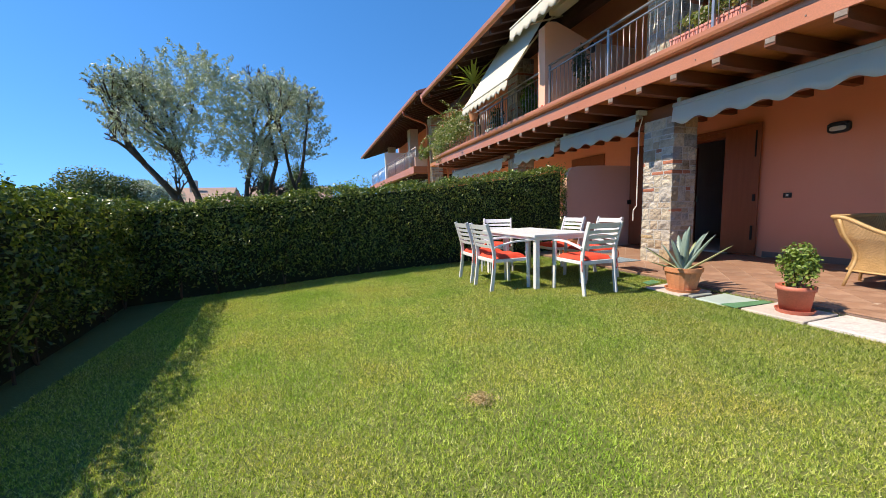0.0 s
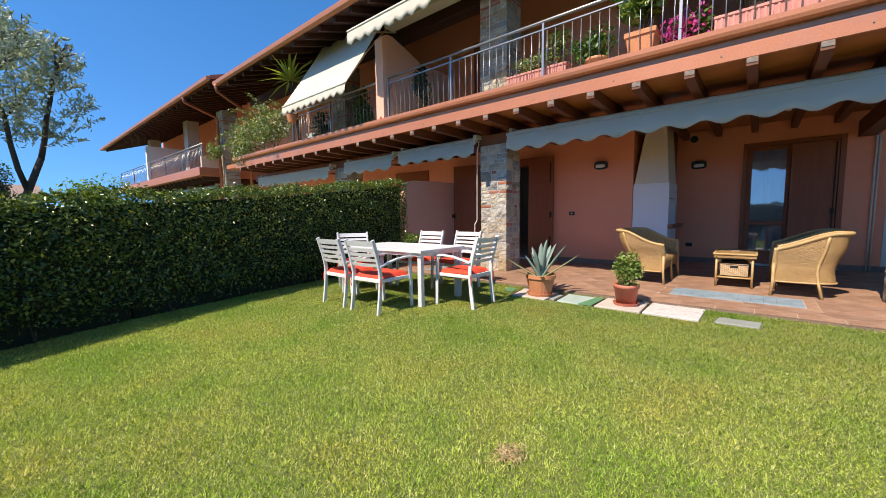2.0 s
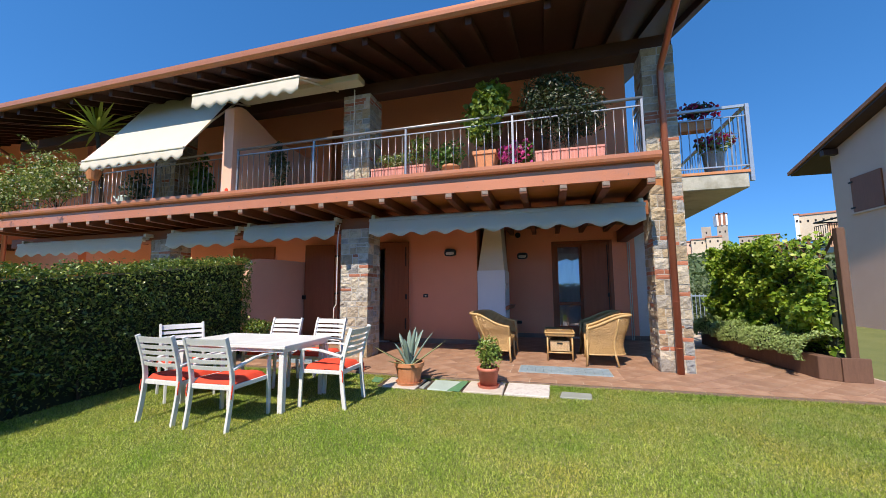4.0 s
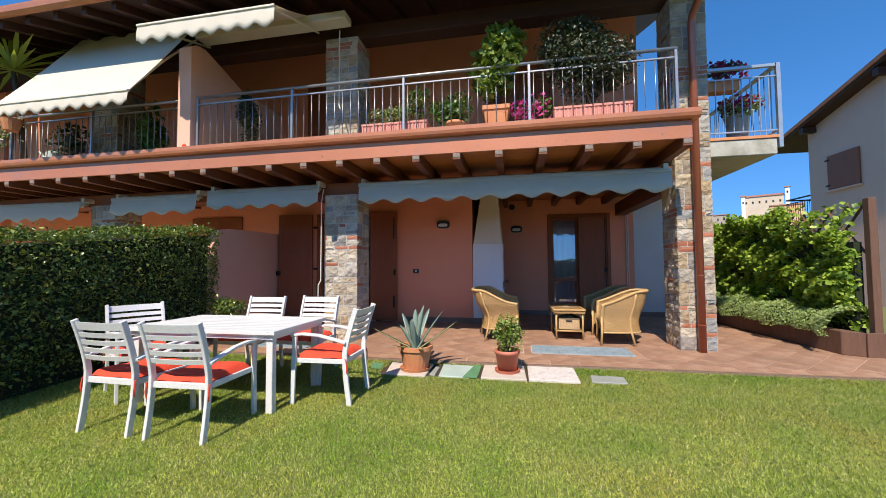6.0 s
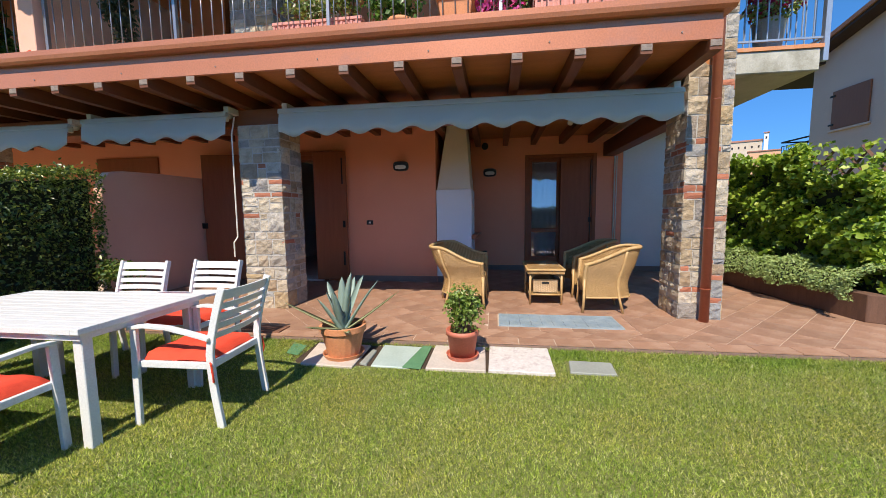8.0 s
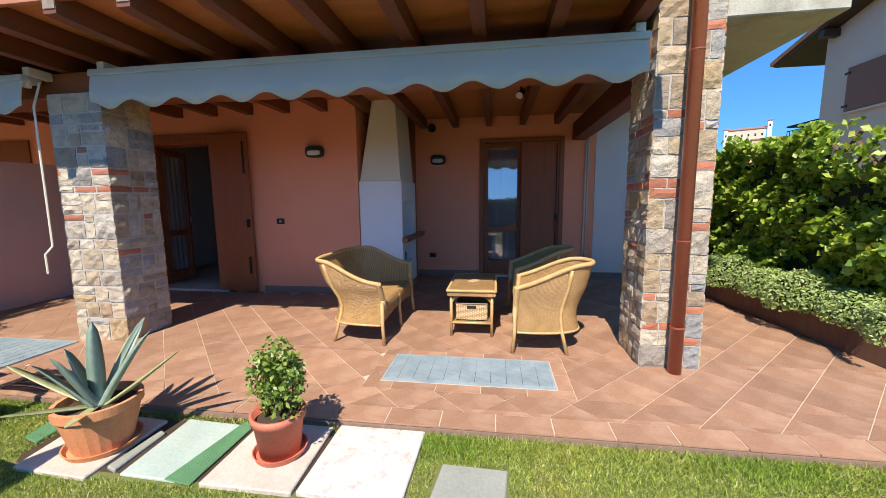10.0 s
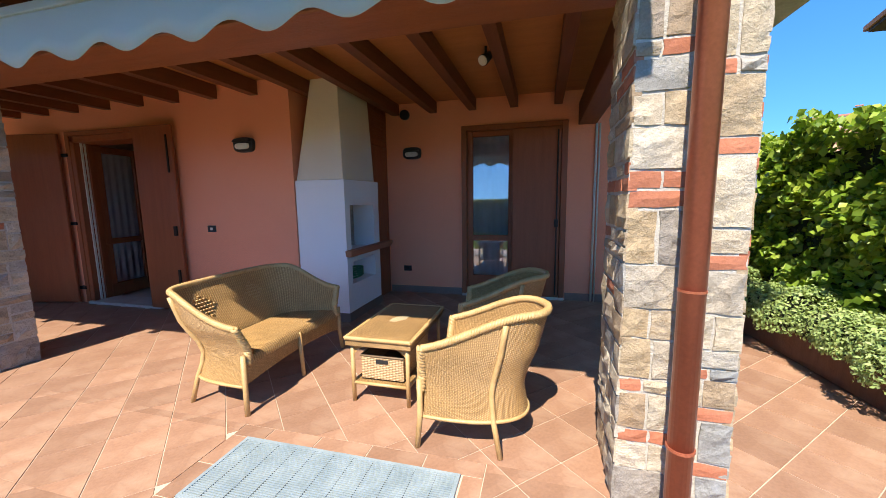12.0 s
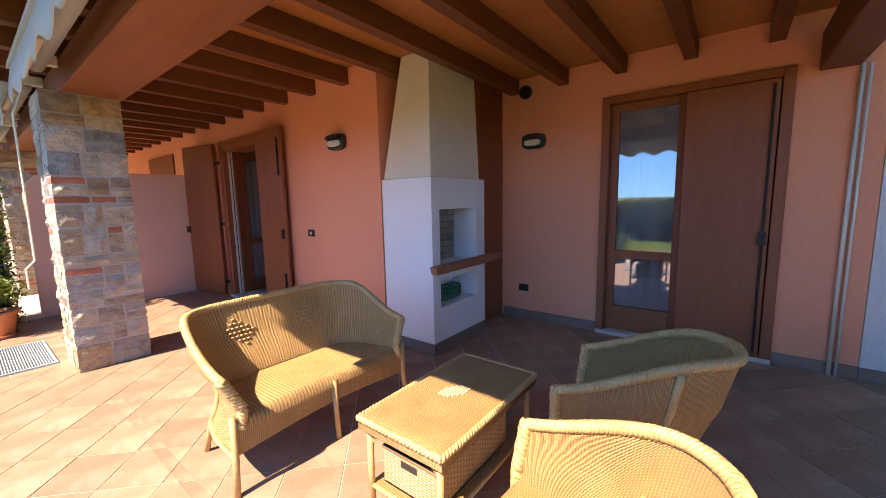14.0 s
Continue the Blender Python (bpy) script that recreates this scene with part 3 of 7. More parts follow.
# ---- leaves and other many-piece meshes ----
def tri_mesh(name, verts, tris, mat):
    me = bpy.data.meshes.new(name)
    nv, nt = len(verts), len(tris)
    me.vertices.add(nv)
    me.vertices.foreach_set("co", np.asarray(verts, dtype=np.float32).ravel())
    me.loops.add(nt * 3)
    me.loops.foreach_set("vertex_index", np.asarray(tris, dtype=np.int32).ravel())
    me.polygons.add(nt)
    me.polygons.foreach_set("loop_start", np.arange(0, nt * 3, 3, dtype=np.int32))
    me.update(calc_edges=True)
    me.materials.append(mat)
    return me


def leaf_arrays(pts, size, rng, aim=None, slim=0.5, jitter=1.0, fold=0.25):
    """Folded leaves at pts; aim: rough outward direction of their faces."""
    n = len(pts)
    d = rng.normal(size=(n, 3))
    if aim is not None:
        d = d * jitter + aim
    nrm = d / np.linalg.norm(d, axis=1, keepdims=True)
    t = rng.normal(size=(n, 3))
    t -= (t * nrm).sum(1, keepdims=True) * nrm
    t /= np.linalg.norm(t, axis=1, keepdims=True)
    b = np.cross(nrm, t)
    s = size * rng.uniform(0.6, 1.35, (n, 1))
    v = np.empty((n, 4, 3))
    v[:, 0] = pts - t * s * 0.5
    v[:, 1] = pts + b * s * slim * 0.5 + nrm * s * fold * 0.5
    v[:, 2] = pts + t * s * 0.5
    v[:, 3] = pts - b * s * slim * 0.5 + nrm * s * fold * 0.5
    k = (np.arange(n) * 4)[:, None]
    tri = np.concatenate([k + np.array([[0, 1, 2]]), k + np.array([[0, 2, 3]])], axis=1).reshape(-1, 3)
    return v.reshape(-1, 3), tri


def leaves(name, pts, size, mat, parent, seed, aim=None, slim=0.5, jitter=1.0, label=""):
    v, t = leaf_arrays(np.asarray(pts, float), size, np.random.default_rng(seed), aim, slim, jitter)
    ob = new(name, tri_mesh(name, v - np.array(BASE[parent]), t, mat))
    ob.parent = parent
    BASE[ob] = BASE[parent]
    return tagged(ob, label, kind="stuff")


def blob(c, r, n, seed, shell=0.45, lumps=7):
    """Points in an uneven bushy volume: several lobes round a centre."""
    rng = np.random.default_rng(seed)
    c, r = np.array(c, float), np.array(r, float)
    lob = rng.normal(size=(lumps, 3))
    lob /= np.linalg.norm(lob, axis=1, keepdims=True)
    lob *= rng.uniform(0.3, 0.62, (lumps, 1))
    rad = rng.uniform(0.38, 0.62, lumps)
    which = rng.integers(0, lumps, n)
    d = rng.normal(size=(n, 3))
    d /= np.linalg.norm(d, axis=1, keepdims=True)
    q = rng.uniform(shell, 1.0, (n, 1)) ** 0.6
    p = lob[which] + d * q * rad[which][:, None]
    return c + p * r, d


# ---- stone pillars ----
def stone_block(g, o, du, dv, dn, w, h, depth, rng, rough):
    """A roughly hewn block: o lower corner on the face plane, du/dv along it, dn outwards."""
    nu, nv = max(2, int(w / 0.045)), max(2, int(h / 0.045))
    nu, nv = min(nu, 5), min(nv, 4)
    k0 = len(g.v)
    for i in range(nu + 1):
        for j in range(nv + 1):
            a, b = i / nu, j / nv
            edge = min(a, 1 - a) * w, min(b, 1 - b) * h
            e = min(edge)
            z = depth if e > 0.012 else depth * 0.35
            z += rng.uniform(-1, 1) * rough * (1.0 if e > 0.012 else 0.35)
            ja = a * w + (rng.uniform(-1, 1) * 0.006 if 0 < i < nu else rng.uniform(-1, 1) * 0.004)
            jb = b * h + (rng.uniform(-1, 1) * 0.006 if 0 < j < nv else rng.uniform(-1, 1) * 0.004)
            g.v.append(tuple(o + du * ja + dv * jb + dn * z))
    row = nv + 1
    for i in range(nu):
        for j in range(nv):
            a = k0 + i * row + j
            g.f += [(a, a + row, a + row + 1, a + 1)]
    ring = [k0 + i * row for i in range(nu + 1)] + [k0 + nu * row + j for j in range(1, nv + 1)] + [k0 + i * row + nv for i in range(nu - 1, -1, -1)] + [k0 + j for j in range(nv - 1, 0, -1)]
    b0 = len(g.v)
    for q in ring:
        g.v.append(tuple(Vector(g.v[q]) - dn * (depth + 0.03)))
    m = len(ring)
    for i in range(m):
        g.f.append((ring[i], b0 + i, b0 + (i + 1) % m, ring[(i + 1) % m]))


def stone_column(th, rng, o, du, dn, u0, w, z0, z1, spec):
    """One column of a face from a written bond: course heights in cm, S stone and B brick."""
    z = z0
    Z = Vector((0, 0, 1))
    for word in spec.split():
        h = float(word.strip("SB")) / 100
        kinds = word.lstrip("0123456789.")
        if z + h > z1 + 0.001:
            break
        cuts = [0.0] + [w * (i + rng.uniform(-0.18, 0.18)) / len(kinds) for i in range(1, len(kinds))] + [w]
        for kd, a, b in zip(kinds, cuts, cuts[1:]):
            g = G()
            j = rng.uniform(0.006, 0.010)
            isb = kd == "B"
            stone_block(g, o + du * (u0 + a + j * 0.7) + Z * (z + j * 0.8), du, Z, dn, b - a - 1.4 * j, h - 1.6 * j, rng.uniform(0.004, 0.008) if isb else rng.uniform(0.007, 0.016), rng, 0.0018 if isb else 0.009)
            part("brick" if isb else "stone", g, M["brick" if isb else "stone"], th)
        z += h
    return z


def stone_pillar(x0, x1, y0, y1, z0, z1, seed, label, bond=()):
    rng = random.Random(seed)
    th = thing("stone_pillar", ((x0 + x1) / 2, (y0 + y1) / 2, z0), label, "pillar", "stone pillars")
    part("mortar_core", G().box(x0 + 0.002, x1 - 0.002, y0 + 0.002, y1 - 0.002, z0, z1), M["mortar"], th)
    z = z0
    X, Y, Z = Vector((1, 0, 0)), Vector((0, 1, 0)), Vector((0, 0, 1))
    faces = ((Vector((x0, y1, 0)), -Y, -X, y1 - y0), (Vector((x0, y0, 0)), X, -Y, x1 - x0), (Vector((x1, y1, 0)), -X, Y, x1 - x0))
    if bond:
        o, du, dn, w = faces[0]
        stone_column(th, rng, o, du, dn, 0, w * 0.5, z0, z1, bond[0])
        stone_column(th, rng, o, du, dn, w * 0.5, w * 0.5, z0, z1, bond[1])
        faces = faces[1:]
    while z < z1 - 0.03:
        brick_row = rng.random() < 0.17 and z > 0.1
        h = 0.066 if brick_row else rng.choice((0.10, 0.13, 0.16, 0.20, 0.24))
        h = min(h, z1 - z)
        if z1 - z - h < 0.06:
            h = z1 - z
        for k, (o, du, dn, w) in enumerate(faces):
            u = 0.0
            while u < w - 0.01:
                cw = rng.uniform(0.15, 0.25) if brick_row else rng.uniform(0.10, 0.26)
                if w - u - cw < 0.09:
                    cw = w - u
                cells = [(u, 0, cw, h, brick_row and rng.random() < 0.42)]
                if not brick_row and h > 0.15 and rng.random() < 0.46:
                    s = h - (0.066 if rng.random() < 0.5 else h * rng.uniform(0.35, 0.6))
                    cells = [(u, 0, cw, s, False), (u, s, cw, h - s, h - s < 0.075 and rng.random() < 0.5)]
                for cu, cv, ww, hh, isb in cells:
                    g = G()
                    j = rng.uniform(0.006, 0.011)
                    stone_block(g, o + du * (cu + (j if cu > 0 else 0)) + Z * (z + cv + j), du, Z, dn, ww - (j if cu > 0 else 0) - (j if cu + ww < w - 0.01 else 0), hh - 2 * j, rng.uniform(0.006, 0.016) if not isb else rng.uniform(0.004, 0.008), rng, 0.002 if isb else 0.010)
                    part("brick" if isb else "stone", g, M["brick" if isb else "stone"], th)
                u += cw
        z += h
    return th


PX0, PX1 = 5.375, 5.875
stone_pillar(PX0, PX1, 4.57, 5.13, -0.015, 2.345, 3, "rough limestone pillar with red brick courses under the beam")
stone_pillar(PX0, PX1, -0.58, -0.135, -0.015, 2.86, 11, "rough limestone corner pillar with red brick courses and downpipe",
             ("19S 13SS 6.5BB 17SS 6.5BS 18SS 13SS 19S 23SS 8B 7.5BB 17S 13SS 13S 6.5SB 24SS 20S 19SS 16S 10S", "20SS 6.5B 19SS 6.5B 12SS 5BS 8S 15SS 18S 7B 10S 28S 7B 23S 6BS 22SS 20S 20SS 6.5B 20S 8S"))
stone_pillar(PX0, PX1, 9.35, 9.90, -0.015, 2.345, 5, "rough limestone pillar behind the clipped hedge")
stone_pillar(PX0, PX1, 4.57, 5.13, 3.03, 4.98, 7, "rough limestone pillar standing on the balcony")
stone_pillar(PX0, PX1, -0.58, -0.135, 2.86, 4.98, 13, "rough limestone corner pillar of the upper storey")
stone_pillar(PX0, PX1, 9.35, 9.90, 3.03, 4.98, 17, "rough limestone pillar on the planted balcony")
stone_pillar(PX0 - 0.05, PX1, 17.2, 17.8, -0.015, 5.25, 19, "tall limestone pillar between two houses")


# ---- doors of the terrace ----
da = thing("door_1", (WA, 5.7, 0), "open brown wooden double door with boarded shutters", "door", kind="structure")
part("jamb", G().box(WA - 0.02, WA + 0.30, DA1 - 0.07, DA1 + 0.0, 0, DAH), M["door_wood"], da, bevel=0.005)
part("jamb", G().box(WA - 0.02, WA + 0.30, DA0, DA0 + 0.07, 0, DAH), M["door_wood"], da, bevel=0.005)
part("lintel", G().box(WA - 0.02, WA + 0.30, DA0, DA1, DAH - 0.07, DAH + 0.01), M["door_wood"], da, bevel=0.005)
parts("casing", [(WA - 0.03, WA - 0.002, DA1, DA1 + 0.07, 0, DAH + 0.07), (WA - 0.03, WA - 0.002, DA0 - 0.07, DA0, 0, DAH + 0.07), (WA - 0.03, WA - 0.002, DA0, DA1, DAH + 0.012, DAH + 0.07)], M["door_wood"], da, bevel=0.004)
part("threshold", G().box(WA - 0.06, WA + 0.3, DA0, DA1, -0.01, 0.035), M["marble"], da, "pale stone threshold", bevel=0.005)
def shutter_leaf(y0, y1, x, parent, z0=0.035, z1=2.32):
    lf = part("shutter", G().box(x - 0.04, x, y0, y1, z0, z1), M["door_wood"], parent, bevel=0.006)
    parts("bolt", [(x - 0.055, x - 0.041, y0 + 0.055, y0 + 0.075, 1.75, 2.2), (x - 0.06, x - 0.041, y0 + 0.05, y0 + 0.08, 0.3, 0.55)], M["dark_metal"], lf, "black metal bolt")
    part("handle", G().box(x - 0.07, x - 0.041, y0 + 0.03, y0 + 0.07, 0.98, 1.1), M["dark_metal"], lf, "black metal handle", bevel=0.004)
    return lf
shutter_leaf(4.52, 5.12, WA - 0.06, da)
# the other shutter stands off the wall, its free edge out
sa = (WA - 0.04, 6.49)
sb = (WA - 0.19, 7.23)
lf2 = part("shutter", G().hull([(sa[0], sa[1], 0.02), (sb[0], sb[1], 0.02), (sb[0] - 0.04, sb[1] - 0.008, 0.02), (sa[0] - 0.04, sa[1] - 0.008, 0.02)], [(sa[0], sa[1], 2.32), (sb[0], sb[1], 2.32), (sb[0] - 0.04, sb[1] - 0.008, 2.32), (sa[0] - 0.04, sa[1] - 0.008, 2.32)]), M["door_wood"], da, bevel=0.006)
part("latch", G().box(sb[0] - 0.075, sb[0] - 0.041, sb[1] - 0.07, sb[1] + 0.02, 0.98, 1.08).tube([(sb[0] - 0.02, sb[1], 1.03), (sb[0] - 0.02, sb[1] + 0.06, 1.03)], 0.012, 6), M["dark_metal"], lf2, "black metal latch")
parts("hinge", [(WA - 0.05, WA - 0.0, 6.38, 6.48, z, z + 0.04) for z in (2.02, 1.1, 0.2)], M["dark_metal"], da, "black metal hinge")
# glazed leaf ajar, hung on the far jamb, opening inwards
ang = radians(98)
def leaf_pt(s, z, d=0.0):
    """s along the leaf from its hinge, d across it."""
    return (WA + 0.12 + s * math.sin(ang) + d * math.cos(ang), 6.27 - s * math.cos(ang) + d * math.sin(ang), z)
def leaf_box(g, s0, s1, z0, z1, d0=-0.025, d1=0.025):
    return g.hull([leaf_pt(s0, z0, d0), leaf_pt(s1, z0, d0), leaf_pt(s1, z0, d1), leaf_pt(s0, z0, d1)], [leaf_pt(s0, z1, d0), leaf_pt(s1, z1, d0), leaf_pt(s1, z1, d1), leaf_pt(s0, z1, d1)])
gl = part("glazed_leaf", leaf_box(leaf_box(leaf_box(leaf_box(leaf_box(G(), 0, 0.09, 0.04, 2.19), 0.66, 0.73, 0.04, 2.19), 0.09, 0.66, 2.10, 2.19), 0.09, 0.66, 0.04, 0.22), 0.09, 0.66, 0.80, 0.88), M["door_wood"], da, bevel=0.004)
pn = part("pane", leaf_box(leaf_box(G(), 0.09, 0.66, 0.22, 0.80, -0.004, 0.004), 0.09, 0.66, 0.88, 2.10, -0.004, 0.004), M["glass_clear"], gl, "clear glass pane")
pn.visible_shadow = False
def curtain_fn(u, v):
    s = 0.08 + 0.59 * u
    return leaf_pt(s, 0.2 + 1.9 * v, 0.035 + 0.005 * math.sin(u * 34))
part("curtain", G().grid(curtain_fn, 60, 6), M["curtain"], gl, "sheer white curtain", smooth=True)
part("weather_strip", G().box(WA + 0.05, WA + 0.075, DA1 - 0.085, DA1 - 0.0705, 0.035, DAH - 0.07).box(WA + 0.095, WA + 0.11, DA1 - 0.085, DA1 - 0.0705, 0.035, DAH - 0.07), M["lamp_glass"], da, "pale rubber door seal")
part("handle", leaf_box(G(), 0.69, 0.72, 1.0, 1.12, -0.07, -0.026), M["steel"], gl, "metal door handle", bevel=0.004)

db = thing("door_2", (WB, 0.6, 0), "brown glazed door with one boarded shutter closed", "door", kind="structure")
parts("casing", [(WB - 0.035, WB + 0.2, DB1 - 0.07, DB1, 0, DBH), (WB - 0.035, WB + 0.2, DB0, DB0 + 0.075, 0, DBH), (WB - 0.035, WB + 0.2, DB0 + 0.075, DB1 - 0.07, DBH - 0.07, DBH)], M["door_wood"], db, bevel=0.005)
part("threshold", G().box(WB - 0.05, WB + 0.3, DB0, DB1, -0.01, 0.035), M["marble"], db, "pale stone threshold", bevel=0.005)
lf = part("shutter", G().box(WB - 0.045, WB - 0.005, DB0 + 0.085, 0.60, 0.04, DBH - 0.075), M["door_wood"], db, bevel=0.006)
part("bolt", G().tube([(WB - 0.06, 0.02, 0.08), (WB - 0.06, 0.02, 2.25)], 0.009, 6).box(WB - 0.08, WB - 0.046, 0.0, 0.05, 1.0, 1.1), M["dark_metal"], lf, "black espagnolette bolt")
fy0, fy1 = 0.60, 1.23
fr = part("glazed_leaf", G().box(WB + 0.05, WB + 0.10, fy0, fy0 + 0.06, 0.04, 2.30).box(WB + 0.05, WB + 0.10, fy1 - 0.075, fy1, 0.04, 2.30).box(WB + 0.05, WB + 0.10, fy0 + 0.06, fy1 - 0.075, 2.23, 2.30).box(WB + 0.05, WB + 0.10, fy0 + 0.06, fy1 - 0.075, 0.04, 0.29).box(WB + 0.05, WB + 0.10, fy0 + 0.06, fy1 - 0.075, 0.79, 0.87), M["door_wood"], db, bevel=0.004)
for z0, z1 in ((0.29, 0.79), (0.87, 2.23)):
    pn = part("pane", G().box(WB + 0.07, WB + 0.078, fy0 + 0.06, fy1 - 0.075, z0, z1), M["glass"], fr, "reflecting glass pane")
    pn.visible_shadow = False
part("curtain", G().grid(lambda u, v: (WB + 0.17 + 0.006 * math.sin(u * 36), 0.58 + 0.68 * u, 0.05 + 2.25 * v), 60, 6), M["curtain"], db, "sheer pale curtain behind the glass", smooth=True)
part("inner_panel", G().box(WB + 0.11, WB + 0.16, DB0 + 0.05, 0.60, 0.04, 2.3), M["door_wood"], db)

# plinth strips
g = G()
g.box(WA - 0.012, WA - 0.001, 2.93, 4.45, 0, 0.10).box(WA - 0.012, WA - 0.001, 7.25, 7.3, 0, 0.10)
g.box(WB - 0.012, WB - 0.001, 1.31, 2.40, 0, 0.10).box(WB - 0.012, WB - 0.001, -0.60, -0.11, 0, 0.10).box(WB - 0.022, WB - 0.011, -1.60, -0.602, 0, 0.10)
solo("baseboard", g, M["plinth"], "brown tile skirting along the terrace walls", "skirting", kind="structure", bevel=0.002)

# ---- fireplace: body, hood, ledge ----
CY, CX0, CX1 = 2.31, 7.42, 8.30
fp = thing("outdoor_fireplace", (7.9, 2.6, 0), "white rendered outdoor fireplace with tapered hood and terracotta ledge", "fireplace")
ox0, ox1 = 7.53, 8.14
part("back_wall", G().box(CX0, CX1, 2.62, 2.92, 0, 1.615), M["white_render"], fp)
parts("cheek", [(CX0, ox0, CY, 2.62, 0, 1.615), (ox1, CX1, CY, 2.62, 0, 1.615)], M["white_render"], fp)
part("breast", G().box(ox0, ox1, CY, 2.62, 1.33, 1.615), M["white_render"], fp)
part("hearth", G().box(ox0, ox1, CY, 2.62, 0.68, 0.80), M["white_render"], fp)
part("base", G().box(ox0, ox1, CY, 2.62, 0, 0.42), M["white_render"], fp)
part("hood", G().hull([(CX0 + 0.012, CY + 0.012, 1.615), (CX1 - 0.08, CY + 0.012, 1.615), (CX1 - 0.08, 2.91, 1.615), (CX0 + 0.012, 2.91, 1.615)],
                      [(CX0 + 0.13, CY + 0.10, 2.73), (CX1 - 0.02, CY + 0.10, 2.73), (CX1 - 0.02, 2.74, 2.73), (CX0 + 0.13, 2.74, 2.73)]), M["cream"], fp, "cream rendered tapering hood", bevel=0.006)
part("ledge", G().hull([(CX0 - 0.03, CY - 0.07, 0.755), (8.47, CY - 0.09, 0.755), (8.47, CY - 0.001, 0.755), (CX0 - 0.03, CY - 0.001, 0.755)], [(CX0 - 0.05, CY - 0.09, 0.83), (8.50, CY - 0.12, 0.83), (8.50, CY - 0.001, 0.83), (CX0 - 0.05, CY - 0.001, 0.83)]), M["ledge"], fp, "terracotta shelf", bevel=0.008)
part("firebox_lining", G().box(ox0 + 0.002, ox1 - 0.002, 2.597, 2.615, 0.802, 1.328).box(ox0 + 0.002, ox0 + 0.02, CY + 0.03, 2.597, 0.802, 1.328), M["soot"], fp, "sooty mortar bed")
M["firebrick"] = surf("smoked_firebrick", (0.27, 0.21, 0.16), (0.44, 0.36, 0.29), 9, 80, 0.9, 0.4, 60, vary=0.35)
for i in range(8):
    for k in range(4):
        xa = ox0 + 0.024 + (k - (0.5 if i % 2 else 0)) * 0.19
        xa, xb = max(ox0 + 0.022, xa), min(ox1 - 0.022, xa + 0.184)
        if xb - xa > 0.03:
            part("brick", G().box(xa, xb, 2.583, 2.5968, 0.806 + i * 0.065, 0.806 + i * 0.065 + 0.058), M["firebrick"], fp, bevel=0.003)
part("skirting", G().box(CX0 - 0.012, CX0 - 0.001, CY - 0.012, 2.92, 0, 0.10).box(CX0 - 0.001, CX1, CY - 0.012, CY - 0.001, 0, 0.10), M["plinth"], fp)
solo("garden_hose", G().tube([(7.84 + 0.17 * math.cos(a * 0.5), 2.45 + 0.07 * math.sin(a * 0.5), 0.435 + a * 0.0022) for a in range(60)], 0.012, 6), surf("green_rubber", (0.02, 0.12, 0.06), (0.04, 0.2, 0.1)), "coiled green hose in the fireplace niche", "hose", smooth=True)
wp = thing("wood_panel", (8.6, 2.45, 0), "dark stained tall wooden closet front beside the fireplace", "closet")
part("panel", G().box(8.32, WB - 0.002, 2.42, 2.46, 0, 2.12), M["door_wood"], wp, bevel=0.004)
part("louvre_frame", G().box(8.32, WB - 0.002, 2.42, 2.46, 2.125, 2.72), M["door_wood"], wp, bevel=0.004)
for i in range(9):
    part("louvre", G().hull([(8.40, 2.40, 2.2 + i * 0.05), (8.84, 2.40, 2.2 + i * 0.05), (8.84, 2.419, 2.225 + i * 0.05), (8.40, 2.419, 2.225 + i * 0.05)], [(8.40, 2.40, 2.208 + i * 0.05), (8.84, 2.40, 2.208 + i * 0.05), (8.84, 2.419, 2.233 + i * 0.05), (8.40, 2.419, 2.233 + i * 0.05)]), M["door_wood"], wp)

# ---- small wall fittings ----
def bulkhead_lamp(x, y, z):
    th = thing("wall_lamp", (x, y, z), "oval black bulkhead lamp with frosted glass on pink wall", "lamp", "wall lamps")
    def oval(a, b, d, n=28):
        return [(x - d, y + a * math.copysign(abs(math.cos(2 * math.pi * i / n)) ** 0.6, math.cos(2 * math.pi * i / n)), z + b * math.copysign(abs(math.sin(2 * math.pi * i / n)) ** 0.6, math.sin(2 * math.pi * i / n))) for i in range(n)]
    hs = part("housing", G().hull(oval(0.135, 0.085, 0.001), oval(0.13, 0.08, 0.06)), M["black"], th, bevel=0.008)
    part("diffuser", G().hull([(p[0], p[1], p[2] - 0.018) for p in oval(0.098, 0.036, 0.061)], [(p[0], p[1], p[2] - 0.018) for p in oval(0.085, 0.03, 0.085)]), M["lamp_glass"], hs, "frosted glass", bevel=0.004)
    part("hood_rim", G().hull(oval(0.12, 0.07, 0.061)[1:14], oval(0.115, 0.065, 0.095)[1:14]), M["black"], th)
bulkhead_lamp(WA, 3.535, 2.035)
bulkhead_lamp(WB, 2.02, 2.04)
def wall_plate(name, x, y, z, w, h, label, cat):
    th = thing(name, (x, y, z), label, cat)
    part("plate", G().box(x - 0.014, x - 0.0, y - w / 2, y + w / 2, z - h / 2, z + h / 2), M["black"], th, bevel=0.004)
    part("button", G().box(x - 0.019, x - 0.0142, y - w * 0.16, y + w * 0.16, z - h * 0.2, z + h * 0.2), M["ivory"] if "switch" in name else M["dark_metal"], th, bevel=0.002)
wall_plate("light_switch", WA, 4.13, 1.062, 0.12, 0.08, "black wall switch with ivory button on pink wall", "switch")
wall_plate("wall_socket", WB, 2.137, 0.365, 0.12, 0.08, "black outdoor socket low on the pink wall", "socket")
solo("round_vent", G().tube([(WB - 0.05, 2.12, 2.575), (WB, 2.12, 2.575)], 0.07, 20), M["black"], "round black wall vent under the ceiling", "vent", bevel=0.004)
vt = thing("wall_vent", (WA, 8.95, 2.0), "dark brown louvred window high in pink wall", "window")
